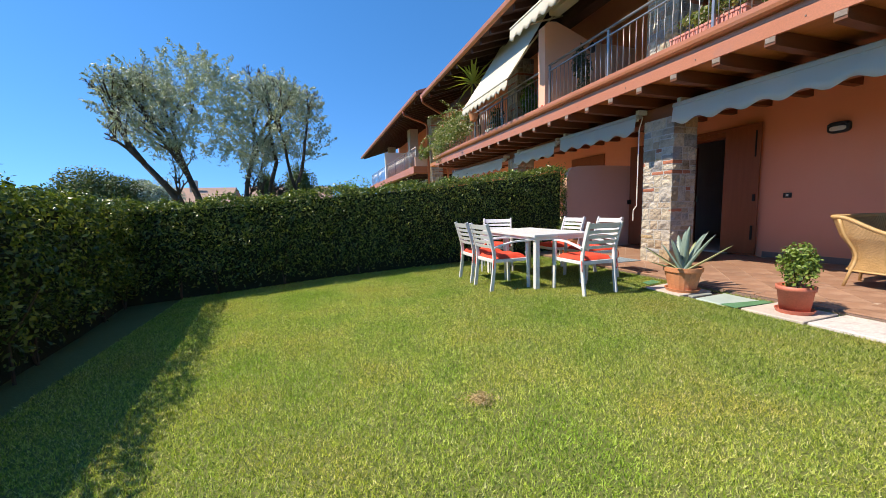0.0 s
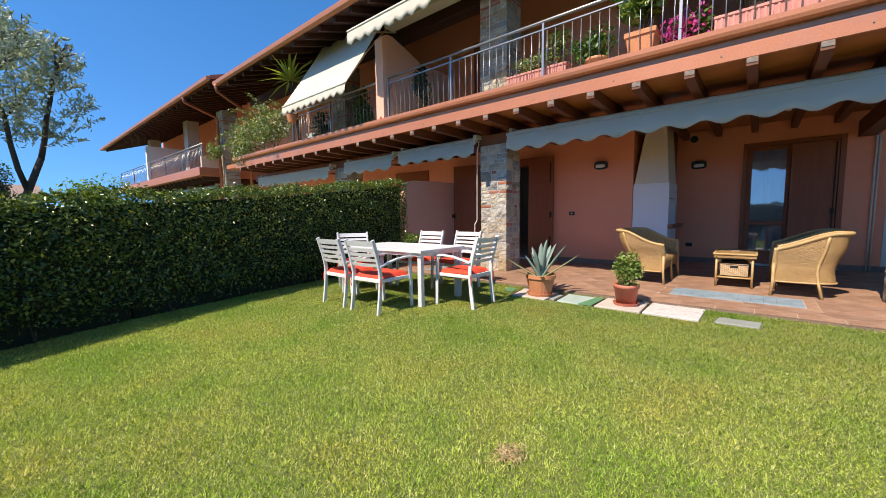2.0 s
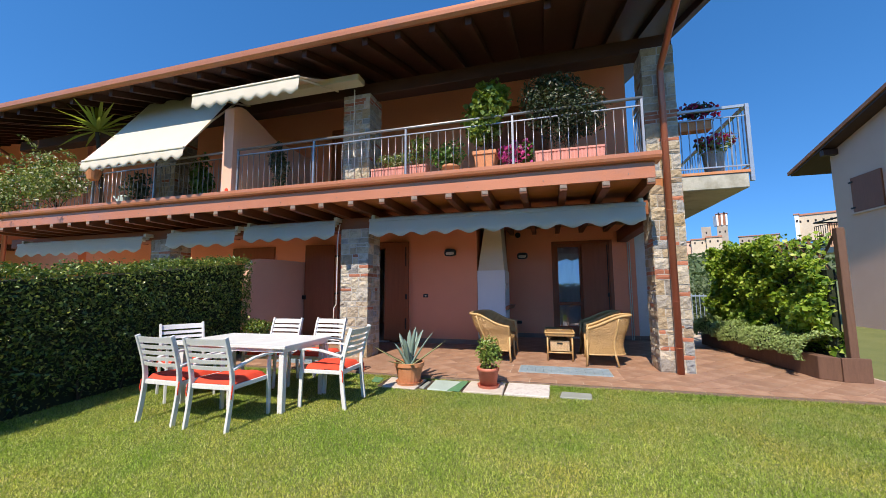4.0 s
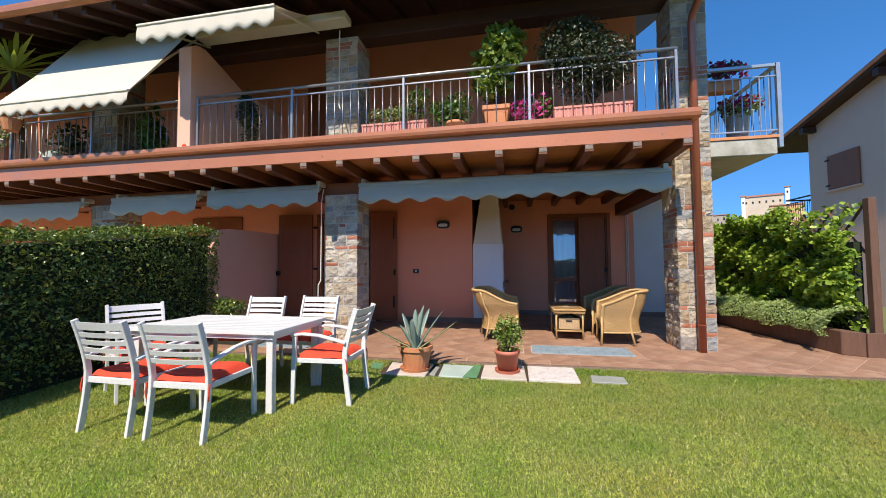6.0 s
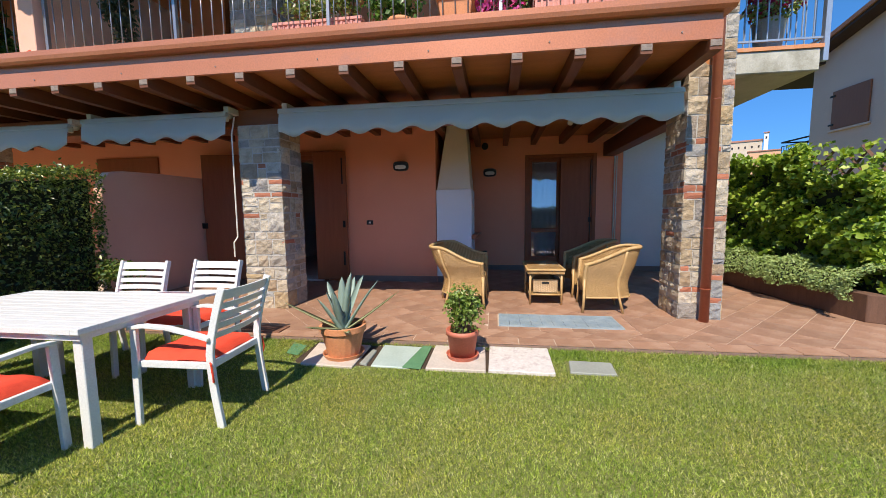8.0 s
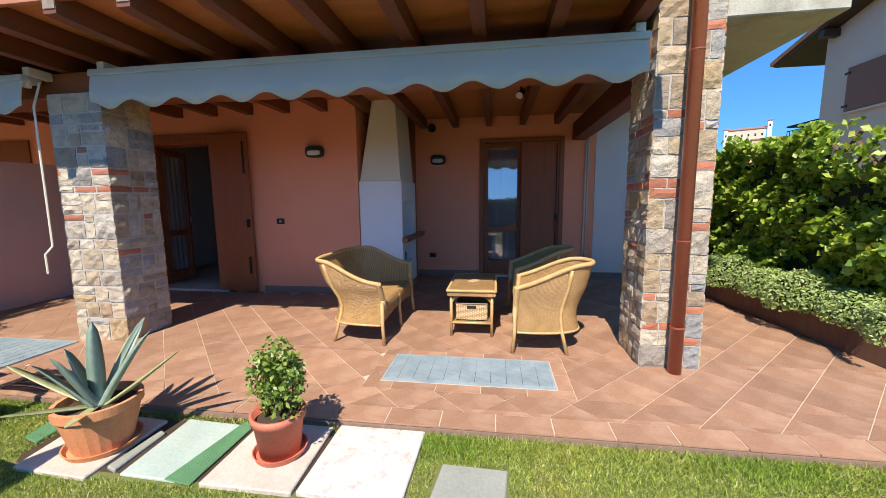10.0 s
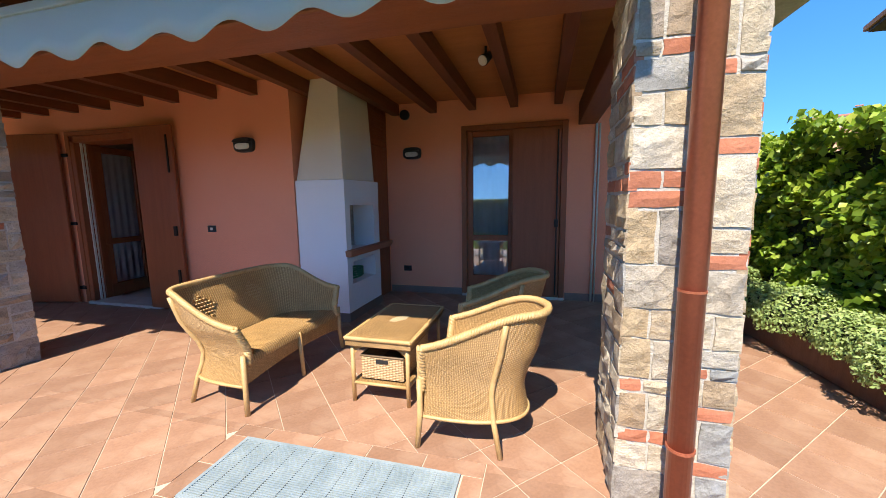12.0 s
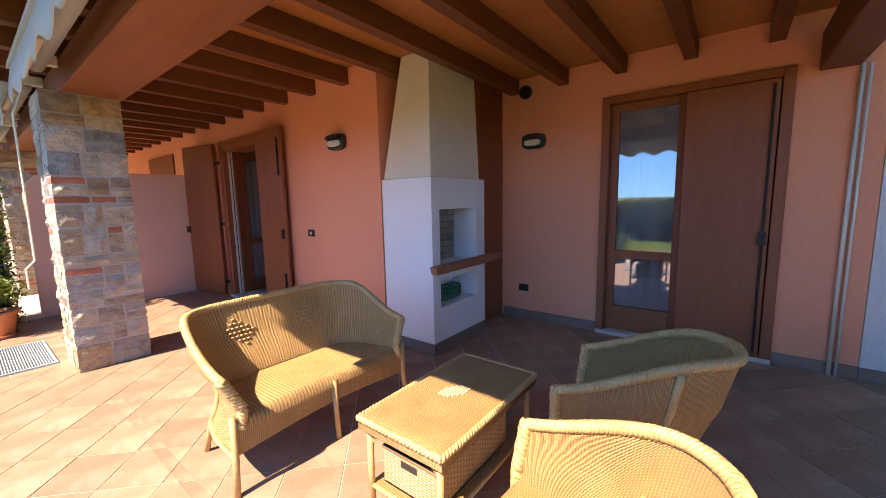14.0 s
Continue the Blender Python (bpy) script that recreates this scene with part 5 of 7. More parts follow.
def wicker_seat(name, half, depth, label, cat, rim_back=0.80, mid_leg=False, group=""):
    """Faces +y; open front at y = 0, back at y = -depth."""
    th = thing(name, (0, 0, 0), label, cat, group)
    pw, sy = (0.86, 0.92) if half < 0.5 else (0.36, 0.62)
    def plan(s, k):
        a = math.pi * s
        c, sn = math.cos(a), math.sin(a)
        x = half * k * math.copysign(abs(c) ** pw, c)
        y = 0.0 - depth * abs(sn) ** sy * (0.5 + 0.5 * k)
        return x, y
    def rim_z(s):
        q = min(1.0, math.sin(math.pi * s) * (1.45 if mid_leg else 1.15))
        return 0.61 + (rim_back - 0.61) * (q * q * (3 - 2 * q)) - 0.03 * (1 - q) ** 6
    def shell(s, v, inner=0.0):
        z = 0.185 + (rim_z(s) - 0.185) * v
        h = (z - 0.185) / (rim_back - 0.185)
        k = 0.90 - 0.085 * math.sin(min(1, h * 1.6) * math.pi) + 0.11 * max(0, h - 0.3) / 0.7 - inner
        x, y = plan(s, k)
        lean = (-0.17 if mid_leg else -0.10) * max(0, h - 0.25) * math.sin(math.pi * s)
        return x, y + lean, z
    fine = np.linspace(0, 1, 40001)
    px = half * np.sign(np.cos(math.pi * fine)) * np.abs(np.cos(math.pi * fine)) ** pw
    py = depth * np.abs(np.sin(math.pi * fine)) ** sy
    cum = np.concatenate([[0], np.cumsum(np.hypot(np.diff(px), np.diff(py)))])
    L = float(cum[-1])
    def even(u):
        return float(np.interp(u * L, cum, fine))
    sheet("outer_weave", lambda u, v: shell(even(u), v), 72, 14, L, 0.6, M["wicker"], th)
    sheet("inner_weave", lambda u, v: shell(even(1 - u), 0.28 + 0.72 * v, 0.045), 72, 12, L, 0.45, M["wicker_rib" if mid_leg else "wicker"], th)
    part("rim", braid(G(), [Vector(shell(even(s), 1.0, 0.02)) + Vector((0, 0, 0.004)) for s in np.linspace(0, 1, 70)], 0.021, 0.024), M["cane"], th, smooth=True)
    part("base_rail", G().tube([shell(even(s), 0.0, 0.0) for s in np.linspace(0, 1, 50)], 0.011, 6), M["cane"], th, smooth=True)
    def seat(u, v):
        kk = 0.82
        f = max(0.0, (v - 0.2) / 0.8)
        y = -0.005 - depth * 0.84 * f
        sn = min(0.97, (-y / (depth * (0.5 + 0.5 * kk))) ** (1 / sy)) if y < -0.02 else 0.0
        x = (2 * u - 1) * half * kk * (1 - sn * sn) ** (pw / 2)
        if v < 0.2:
            a = v / 0.2 * math.pi / 2
            return x, 0.03 * math.cos(a), 0.325 + 0.03 * math.sin(a) + 0.03 * (v / 0.2)
        return x, y, 0.385 - 0.03 * f + 0.008 * math.sin(x * 9) * (1 - f)
    sheet("seat", seat, 30, 20, 1.72 * half, depth, M["wicker_rib" if mid_leg else "wicker"], th)
    def apron(u, v):
        x = (2 * u - 1) * half * 0.88
        return x, 0.022 - 0.012 * v, 0.36 - v * (0.17 - 0.035 * math.cos((2 * u - 1) * math.pi / 2))
    sheet("apron", apron, 24, 6, 1.76 * half, 0.17, M["wicker"], th)
    for s in (-1, 1):
        fx = half * 0.90
        part("front_post", braid(G(), [(s * half * 0.945, 0.0, 0.59), (s * half * 0.875, 0.008, 0.50), (s * half * 0.815, 0.014, 0.42), (s * half * 0.84, 0.018, 0.33)], 0.026), M["cane"], th, smooth=True)
        part("leg", G().tube([(s * fx, 0.02, 0.40), (s * fx, 0.02, 0.18), (s * (fx + 0.015), 0.035, 0.0)], 0.017, 8), M["cane"], th, smooth=True)
        q = 0.5 - s * 0.26
        low = Vector(shell(q, 0.0))
        run = [Vector(shell(q, v, -0.012)) for v in np.linspace(0.97, 0.0, 8)]
        part("rear_leg", G().tube(run + [low + Vector((s * 0.03, -0.045, -0.185))], 0.016, 8), M["cane"], th, smooth=True)
    if mid_leg:
        for y, d in ((0.015, 0.02), (-depth * 0.95, -0.04)):
            part("leg", G().tube([(0, y, 0.36), (0, y + d, 0.0)], 0.016, 8), M["cane"], th, smooth=True)
        for sx in (-0.24, 0.24):
            g = G()
            for i in range(-3, 4):
                for j in range(-3, 4):
                    if abs(i) + abs(j) > 3:
                        continue
                    x = sx + i * 0.028 + j * 0.006
                    z = 0.60 + j * 0.026
                    s = math.acos(max(-1, min(1, math.copysign(abs(x / (half * 0.9)) ** (1 / pw), x)))) / math.pi
                    p = Vector(shell(s, (z - 0.185) / (rim_z(s) - 0.185), 0.049))
                    g.tube([p + Vector((-0.011, 0, 0)), p + Vector((0, 0.003, 0.001)), p + Vector((0.011, 0, 0))], 0.006, 6)
            part("diamond_motif", g, M["cane"], th, smooth=True)
    return th


sofa = wicker_seat("wicker_sofa", 0.635, 0.575, "honey coloured wicker two-seat sofa with rounded back on the terrace", "sofa", 0.775, True)
sofa.matrix_basis = pose(6.14, 2.06, 0, 0, 0, 179)
ch = wicker_seat("wicker_armchair", 0.296, 0.57, "honey coloured wicker tub armchair standing on the terrace", "armchair", 0.78, False, "wicker armchairs")
ch.matrix_basis = pose(5.80, 0.80, 0, 0, 0, -5)
copy_thing(ch, pose(6.66, 0.80, 0, 0, 0, 4))

wt = thing("wicker_table", (6.27, 1.245, 0), "honey coloured wicker coffee table with lower shelf", "table")
wx0, wx1, wy0, wy1 = 5.86, 6.69, 1.01, 1.48
def ttop(u, v):
    e = min(u * (wx1 - wx0), (1 - u) * (wx1 - wx0), v * (wy1 - wy0), (1 - v) * (wy1 - wy0))
    return wx0 + (wx1 - wx0) * u, wy0 + (wy1 - wy0) * v, 0.462 + 0.018 * min(1, e / 0.035) ** 0.5
sheet("top", ttop, 40, 24, 0.83, 0.47, M["wicker"], wt)
sheet("top_border", lambda u, v: ((lambda p: (p[0], p[1], 0.462 - 0.05 * v))(((wx0, wy0), (wx1, wy0), (wx1, wy1), (wx0, wy1), (wx0, wy0))[int(round(u * 4))])), 4, 2, 2.6, 0.05, M["wicker"], wt)
part("rim", braid(G(), [(wx0, wy0, 0.464), (wx1, wy0, 0.464), (wx1, wy1, 0.464), (wx0, wy1, 0.464), (wx0, wy0, 0.464)], 0.014), M["cane"], wt, smooth=True)
g = G()
for i in range(-3, 4):
    for j in range(-3, 4):
        if abs(i + j) > 3:
            continue
        g.box(6.27 + i * 0.02 - 0.006, 6.27 + i * 0.02 + 0.006, 1.245 + j * 0.016 - 0.005, 1.245 + j * 0.016 + 0.005, 0.479, 0.486)
part("diamond_motif", g, surf("pale_cane", (0.55, 0.42, 0.24), (0.66, 0.53, 0.34)), wt)
cx0, cx1, cy0, cy1 = wx0 + 0.035, wx1 - 0.035, wy0 + 0.035, wy1 - 0.035
for (xa, ya), (xb, yb) in (((cx0, cy0), (cx1, cy0)), ((cx1, cy0), (cx1, cy1)), ((cx1, cy1), (cx0, cy1)), ((cx0, cy1), (cx0, cy0))):
    def ap(u, v, xa=xa, ya=ya, xb=xb, yb=yb):
        return xa + (xb - xa) * u, ya + (yb - ya) * u, 0.45 - v * (0.045 + 0.085 * (2 * u - 1) ** 4)
    sheet("apron", ap, 24, 4, math.hypot(xb - xa, yb - ya), 0.11, M["wicker"], wt)
    part("shelf_rail", G().tube([(xa, ya, 0.135), (xb, yb, 0.135)], 0.012, 6), M["cane"], wt, smooth=True)
for x in (cx0, cx1):
    for y in (cy0, cy1):
        part("leg", G().tube([(x, y, 0.0), (x, y, 0.44)], 0.015, 8), M["cane"], wt, smooth=True)
sheet("shelf", lambda u, v: (cx0 + (cx1 - cx0) * u, cy0 + (cy1 - cy0) * v, 0.146), 8, 8, 0.76, 0.4, M["wicker"], wt)
bk = thing("storage_basket", (6.2, 1.24, 0.147), "woven straw basket on the shelf of the wicker table", "basket")
bx0, bx1, by0, by1 = 5.93, 6.50, 1.09, 1.40
for (xa, ya), (xb, yb) in (((bx0, by0), (bx1, by0)), ((bx1, by0), (bx1, by1)), ((bx1, by1), (bx0, by1)), ((bx0, by1), (bx0, by0))):
    ln = math.hypot(xb - xa, yb - ya)
    sheet("side", lambda u, v, xa=xa, ya=ya, xb=xb, yb=yb: (xa + (xb - xa) * u, ya + (yb - ya) * u, 0.15 + 0.17 * v), 10, 4, ln, 0.17, M["basket"], bk)
part("rim", G().tube([(bx0, by0, 0.32), (bx1, by0, 0.32), (bx1, by1, 0.32), (bx0, by1, 0.32), (bx0, by0, 0.32)], 0.009, 6), M["basket"], bk)
part("handle_hole", G().box(bx0 - 0.004, bx0 - 0.001, 1.20, 1.29, 0.27, 0.298), M["black"], bk, "dark grip hole")
part("bottom", G().box(bx0, bx1, by0, by1, 0.149, 0.158), M["basket"], bk)

# ---- slabs, lids and gratings ----
def slab(name, corners, z0, z1, mat, label, cat, group=""):
    return solo(name, G().hull([(x, y, z0) for x, y in corners], [(x, y, z1) for x, y in corners]), mat, label, cat, group, bevel=0.006)
slab("paving_slab", [(3.77, 3.07), (4.28, 3.08), (4.31, 3.62), (3.79, 3.54)], -0.09, -0.035, M["marble"], "pale worn stone paving slab under the agave pot", "slab", "stepping slabs")
slab("paving_slab", [(3.81, 1.97), (4.34, 1.99), (4.34, 2.46), (3.81, 2.46)], -0.09, -0.032, M["marble"], "pale stone paving slab under the shrub pot", "slab", "stepping slabs")
slab("paving_slab", [(3.81, 1.43), (4.36, 1.42), (4.36, 1.95), (3.82, 1.95)], -0.09, -0.030, M["pebble_slab"], "white washed-pebble paving slab in the lawn edge", "slab", "stepping slabs")
slab("plastic_lid", [(3.82, 2.60), (4.30, 2.53), (4.32, 2.96), (3.83, 2.93)], -0.09, -0.042, M["green_lid"], "faded green plastic lid between the slabs", "lid")
slab("turf_mat", [(3.80, 2.50), (4.33, 2.49), (4.33, 2.58), (3.82, 2.66)], -0.046, -0.038, M["green_mat"], "strip of green artificial turf between slabs", "mat")
slab("turf_mat", [(3.98, 3.66), (4.22, 3.70), (4.30, 3.88), (4.02, 3.80)], -0.05, -0.038, M["green_mat"], "scrap of green artificial turf on soil", "mat")
slab("slate_scrap", [(3.84, 2.97), (4.16, 2.98), (4.18, 3.03), (3.86, 3.04)], -0.06, -0.034, M["grey_lid"], "loose grey slate scrap beside the slab", "slate")
slab("soil_strip", [(3.84, 1.46), (4.365, 1.40), (4.365, 4.05), (3.84, 3.60)], -0.10, -0.052, M["soil"], "bare dark soil strip along the terrace", "soil")
slab("manhole_cover", [(3.86, 0.96), (4.10, 0.94), (4.11, 1.28), (3.87, 1.31)], -0.1, -0.038, M["grey_lid"], "grey concrete manhole cover in the lawn", "manhole")


def grating(x0, x1, y0, y1, label, mat, bed, nx, ny):
    th = thing("floor_grating", ((x0 + x1) / 2, (y0 + y1) / 2, 0), label, "grating", "floor gratings")
    part("frame", G().box(x0, x1, y0, y0 + 0.02, -0.01, 0.012).box(x0, x1, y1 - 0.02, y1, -0.01, 0.012).box(x0, x0 + 0.02, y0 + 0.02, y1 - 0.02, -0.01, 0.012).box(x1 - 0.02, x1, y0 + 0.02, y1 - 0.02, -0.01, 0.012), mat, th)
    # shallow dark plate, its colour stands for shade in the shaft
    part("pit", G().box(x0 + 0.02, x1 - 0.02, y0 + 0.02, y1 - 0.02, -0.03, -0.006), bed, th, "dark plate under the bars in place of the shaft's shade")
    half = (x1 - x0) / nx * 0.25
    for i in range(1, nx):
        x = x0 + (x1 - x0) * i / nx
        part("bearing_bar", G().box(x - half, x + half, y0 + 0.02, y1 - 0.02, -0.005, 0.010), mat, th)
    for i in range(1, ny):
        y = y0 + (y1 - y0) * i / ny
        part("cross_bar", G().tube([(x0 + 0.02, y, 0.0085), (x1 - 0.02, y, 0.0075)], 0.0022, 6), bed, th)
grating(4.90, 5.36, 0.575, 1.86, "galvanised steel floor grating in the tiled terrace", M["grate"], M["pit"], 34, 11)
grating(4.70, 5.30, 5.05, 6.0, "galvanised steel floor grating beside the pillar", M["grate"], M["pit"], 34, 10)
grating(4.43, 4.64, 4.12, 4.60, "rusty brown drain grating at the terrace edge", M["rust"], M["soil"], 5, 10)

# ---- potted plants of the terrace ----
def pot(x, y, z, r0, r1, h, mat, label, rim=0.03, ribs=0):
    th = thing("flower_pot", (x, y, z), label, "pot")
    part("saucer", G().lathe((x, y, z), [(0, 0), (r0 * 1.22, 0), (r0 * 1.36, 0.035), (r0 * 1.30, 0.035), (r0 * 1.18, 0.012), (0, 0.012)], 32), mat, th, smooth=False)
    g = G().lathe((x, y, z + 0.013), [(0, 0), (r0, 0), (r1, h - rim * 1.5), (r1 * 1.09, h - rim * 1.4), (r1 * 1.10, h), (r1 * 0.98, h), (r1 * 0.94, h - 0.05), (0, h - 0.05)], 40)
    if ribs:
        for i, p in enumerate(g.v):
            j = i % 40
            if 40 <= i < 120:
                k = 1 + 0.018 * (j % 2)
                g.v[i] = (x + (p[0] - x) * k, y + (p[1] - y) * k, p[2])
    part("body", g, mat, th, smooth=not ribs)
    part("soil", G().lathe((x, y, z + h - 0.03), [(0, 0.01), (r1 * 0.95, 0.0)], 24), M["soil"], th)
    return th
pot(4.02, 3.24, -0.035, 0.135, 0.185, 0.27, M["pot"], "ribbed terracotta pot with saucer on a slab", 0.035, 1)
pot(4.08, 2.18, -0.032, 0.105, 0.130, 0.235, M["pot_red"], "dark red terracotta pot with saucer on a slab")
ag = thing("agave_plant", (4.02, 3.24, 0.2), "grey-green agave with long pointed leaves in a pot", "agave")
rng = random.Random(5)
def blade(base, az, tilt, ln, w, bend, mat):
    g = G()
    n = 9
    side = Vector((-math.sin(az), math.cos(az), 0))
    out = Vector((math.cos(az), math.sin(az), 0))
    p = Vector(base)
    a = tilt
    rows = []
    for i in range(n + 1):
        f = i / n
        ww = w * (0.75 + 0.9 * f) * (1 - f) ** 0.55 if f < 1 else 0
        ww = max(0.001, ww)
        up = Vector((0, 0, 1)) * math.sin(math.pi / 2 - a) - out * math.cos(math.pi / 2 - a)
        rows.append((p - side * ww + up * ww * 0.45, p.copy(), p + side * ww + up * ww * 0.45, p - up * 0.012 * (1 - f)))
        p = p + (out * math.cos(a) + Vector((0, 0, 1)) * math.sin(a)) * (ln / n)
        a += bend / n
    for r in rows:
        g.v += [tuple(q) for q in r]
    for i in range(n):
        k = i * 4
        g.f += [(k, k + 1, k + 5, k + 4), (k + 1, k + 2, k + 6, k + 5), (k + 2, k + 3, k + 7, k + 6), (k + 3, k, k + 4, k + 7)]
    part("leaf", g, mat, ag, smooth=True)
for i in range(9):
    az = i * 2.399 + rng.uniform(-0.15, 0.15)
    f = i / 9
    blade((4.02 + 0.04 * (1 - f) * math.cos(az), 3.24 + 0.04 * (1 - f) * math.sin(az), 0.21), az, radians(48 + 36 * f + rng.uniform(-6, 6)), 0.44 + 0.10 * rng.uniform(-0.8, 1.0), 0.047, rng.uniform(-0.12, 0.12), M["agave"])
for az, tl, ln in ((radians(97), 24, 0.52), (radians(-82), 33, 0.56), (radians(-150), 8, 0.30), (radians(150), 14, 0.34), (radians(20), 40, 0.44)):
    blade((4.02 + 0.05 * math.cos(az), 3.24 + 0.05 * math.sin(az), 0.21), az, radians(tl), ln, 0.032, 0.1, M["agave_edge"])


def bush(name, c, r, n, size, mat, label, cat, seed, slim=0.5, lumps=8, base=None, stems=5, trunk=0.008, flowers=None, group=""):
    base = base or (c[0], c[1], c[2] - r[2])
    th = thing(name, base, label, cat, group)
    rg = random.Random(seed)
    for i in range(stems):
        tip = (c[0] + r[0] * rg.uniform(-0.6, 0.6), c[1] + r[1] * rg.uniform(-0.6, 0.6), c[2] + r[2] * rg.uniform(0.0, 0.6))
        mid = tuple((a + b) / 2 + rg.uniform(-0.05, 0.05) * max(r) for a, b in zip(base, tip))
        part("stem", G().tube([base, mid, tip], trunk, 5, r1=trunk * 0.35), M["twig"], th)
    p, d = blob(c, r, n, seed, 0.35, lumps)
    leaves("foliage", p, size, mat, th, seed, d * 0.8 + np.array((0, 0, 0.5)), slim)
    if flowers:
        fm, fn_, fs = flowers
        p, d = blob(c, tuple(q * 1.05 for q in r), fn_, seed + 1, 0.85, lumps)
        leaves("blossom", p, fs, fm, th, seed + 1, d, 0.9)
    return th
bush("potted_shrub", (4.08, 2.16, 0.39), (0.185, 0.185, 0.29), 1300, 0.036, M["leaf_pale"], "small green leafy shrub growing in a pot", "shrub", 21, 0.6, 10, base=(4.08, 2.18, 0.18))

# ---- plants on the balconies ----
def planter(x, y0, y1, z, h, label, mat, w=0.2):
    th = thing("flower_box", (x, (y0 + y1) / 2, z), label, "planter", "balcony flower boxes")
    part("box", G().hull([(x - w * 0.42, y0 + 0.02, z), (x + w * 0.42, y0 + 0.02, z), (x + w * 0.42, y1 - 0.02, z), (x - w * 0.42, y1 - 0.02, z)], [(x - w / 2, y0, z + h), (x + w / 2, y0, z + h), (x + w / 2, y1, z + h), (x - w / 2, y1, z + h)]), mat, th, bevel=0.006)
    part("rim", G().box(x - w / 2 - 0.012, x + w / 2 + 0.012, y0 - 0.012, y1 + 0.012, z + h - 0.03, z + h + 0.004), mat, th, bevel=0.004)
    for i in range(int((y1 - y0) / 0.055)):
        y = y0 + 0.04 + i * 0.055
        part("rib", G().box(x - w / 2 - 0.008, x - w / 2 + 0.01, y, y + 0.022, z + 0.02, z + h - 0.035), mat, th)
    return th
BZ = 3.032
planter(5.02, 3.30, 4.30, BZ, 0.26, "long pink plastic flower box on the balcony", M["pot_pink"])
planter(5.02, 0.52, 1.52, BZ, 0.28, "long pink plastic flower box with shrub on the balcony", M["pot_pink"], 0.24)
pt = thing("flower_pot", (5.02, 2.30, BZ), "square terracotta pot on the balcony", "pot")
part("body", G().hull([(4.88, 2.17, BZ), (5.16, 2.17, BZ), (5.16, 2.43, BZ), (4.88, 2.43, BZ)], [(4.84, 2.12, BZ + 0.36), (5.2, 2.12, BZ + 0.36), (5.2, 2.48, BZ + 0.36), (4.84, 2.48, BZ + 0.36)]), M["pot"], pt, bevel=0.008)
part("rim", G().box(4.83, 5.21, 2.11, 2.49, BZ + 0.30, BZ + 0.365), M["pot"], pt, bevel=0.006)
pot(5.02, 2.90, BZ, 0.10, 0.14, 0.2, M["pot"], "round terracotta pot on the balcony")
bush("balcony_shrub", (5.05, 1.05, 4.0), (0.45, 0.78, 0.66), 9000, 0.055, M["leaf_dark"], "large dark leafy shrub in a flower box", "shrub", 31, 0.5, 14, base=(5.02, 1.0, 3.3), stems=12, trunk=0.014)
bush("balcony_plant", (5.0, 2.32, 4.02), (0.36, 0.50, 0.58), 2000, 0.10, M["leaf_pale"], "tall large-leaved green plant in a square pot", "plant", 32, 0.8, 9, base=(5.02, 2.30, 3.38), stems=6, trunk=0.010)
bush("geranium", (5.0, 1.80, 3.32), (0.2, 0.30, 0.24), 380, 0.05, M["leaf_box"], "magenta flowering geranium on the balcony", "geranium", 33, 0.8, 7, base=(5.0, 1.8, BZ), flowers=(M["flower_pink"], 260, 0.055))
bush("balcony_plant", (5.0, 3.80, 3.42), (0.16, 0.5, 0.18), 700, 0.05, M["leaf_jas"], "low leafy plants with white flowers in a box", "plant", 34, 0.6, 9, base=(5.02, 3.8, 3.27), flowers=(M["flower_white"], 60, 0.04))
bush("balcony_plant", (5.0, 3.45, 3.60), (0.16, 0.22, 0.30), 320, 0.06, M["leaf_jas"], "upright leafy plant in a long box", "plant", 35, 0.6, 6, base=(5.02, 3.45, 3.28))
bush("balcony_plant", (5.0, 2.92, 3.45), (0.2, 0.42, 0.28), 700, 0.06, M["leaf_box"], "bushy green plant in a round pot", "plant", 36, 0.7, 8, base=(5.02, 2.9, 3.2))
bush("balcony_climber", (5.0, 6.35, 3.6), (0.22, 0.30, 0.52), 900, 0.06, M["leaf_dark"], "dark leafy climber behind the balcony railing", "plant", 37, 0.6, 8, base=(5.1, 6.35, BZ))
bush("jasmine_climber", (4.72, 12.45, 3.66), (0.36, 1.75, 0.66), 3000, 0.075, M["leaf_jas"], "sprawling flowering jasmine hanging over the railing", "climber", 38, 0.55, 22, base=(4.95, 12.3, BZ), stems=14, flowers=(M["flower_white"], 500, 0.05))
bush("jasmine_climber", (4.60, 13.8, 3.25), (0.28, 0.85, 0.62), 1300, 0.075, M["leaf_jas"], "trailing jasmine over the balcony edge", "climber", 39, 0.55, 12, base=(4.9, 13.5, BZ), stems=8, flowers=(M["flower_white"], 140, 0.05))
bush("balcony_plant", (5.0, 8.15, 3.55), (0.22, 0.30, 0.55), 500, 0.13, M["leaf_box"], "broad-leaved green plant behind the railing", "plant", 40, 0.4, 7, base=(5.05, 8.15, BZ))
bush("balcony_plant", (5.1, 10.1, 3.45), (0.2, 0.5, 0.42), 420, 0.10, M["leaf_dark"], "dark potted plants behind the railing", "plant", 41, 0.5, 8, base=(5.1, 10.1, BZ))
solo("watering_can", G().lathe((5.0, 10.3, BZ), [(0, 0), (0.11, 0), (0.10, 0.24), (0.06, 0.27), (0.0, 0.27)], 14).tube([(5.0, 10.4, BZ + 0.08), (5.0, 10.62, BZ + 0.28)], 0.018, 6), M["green_lid"], "green plastic watering can on the balcony", "can")
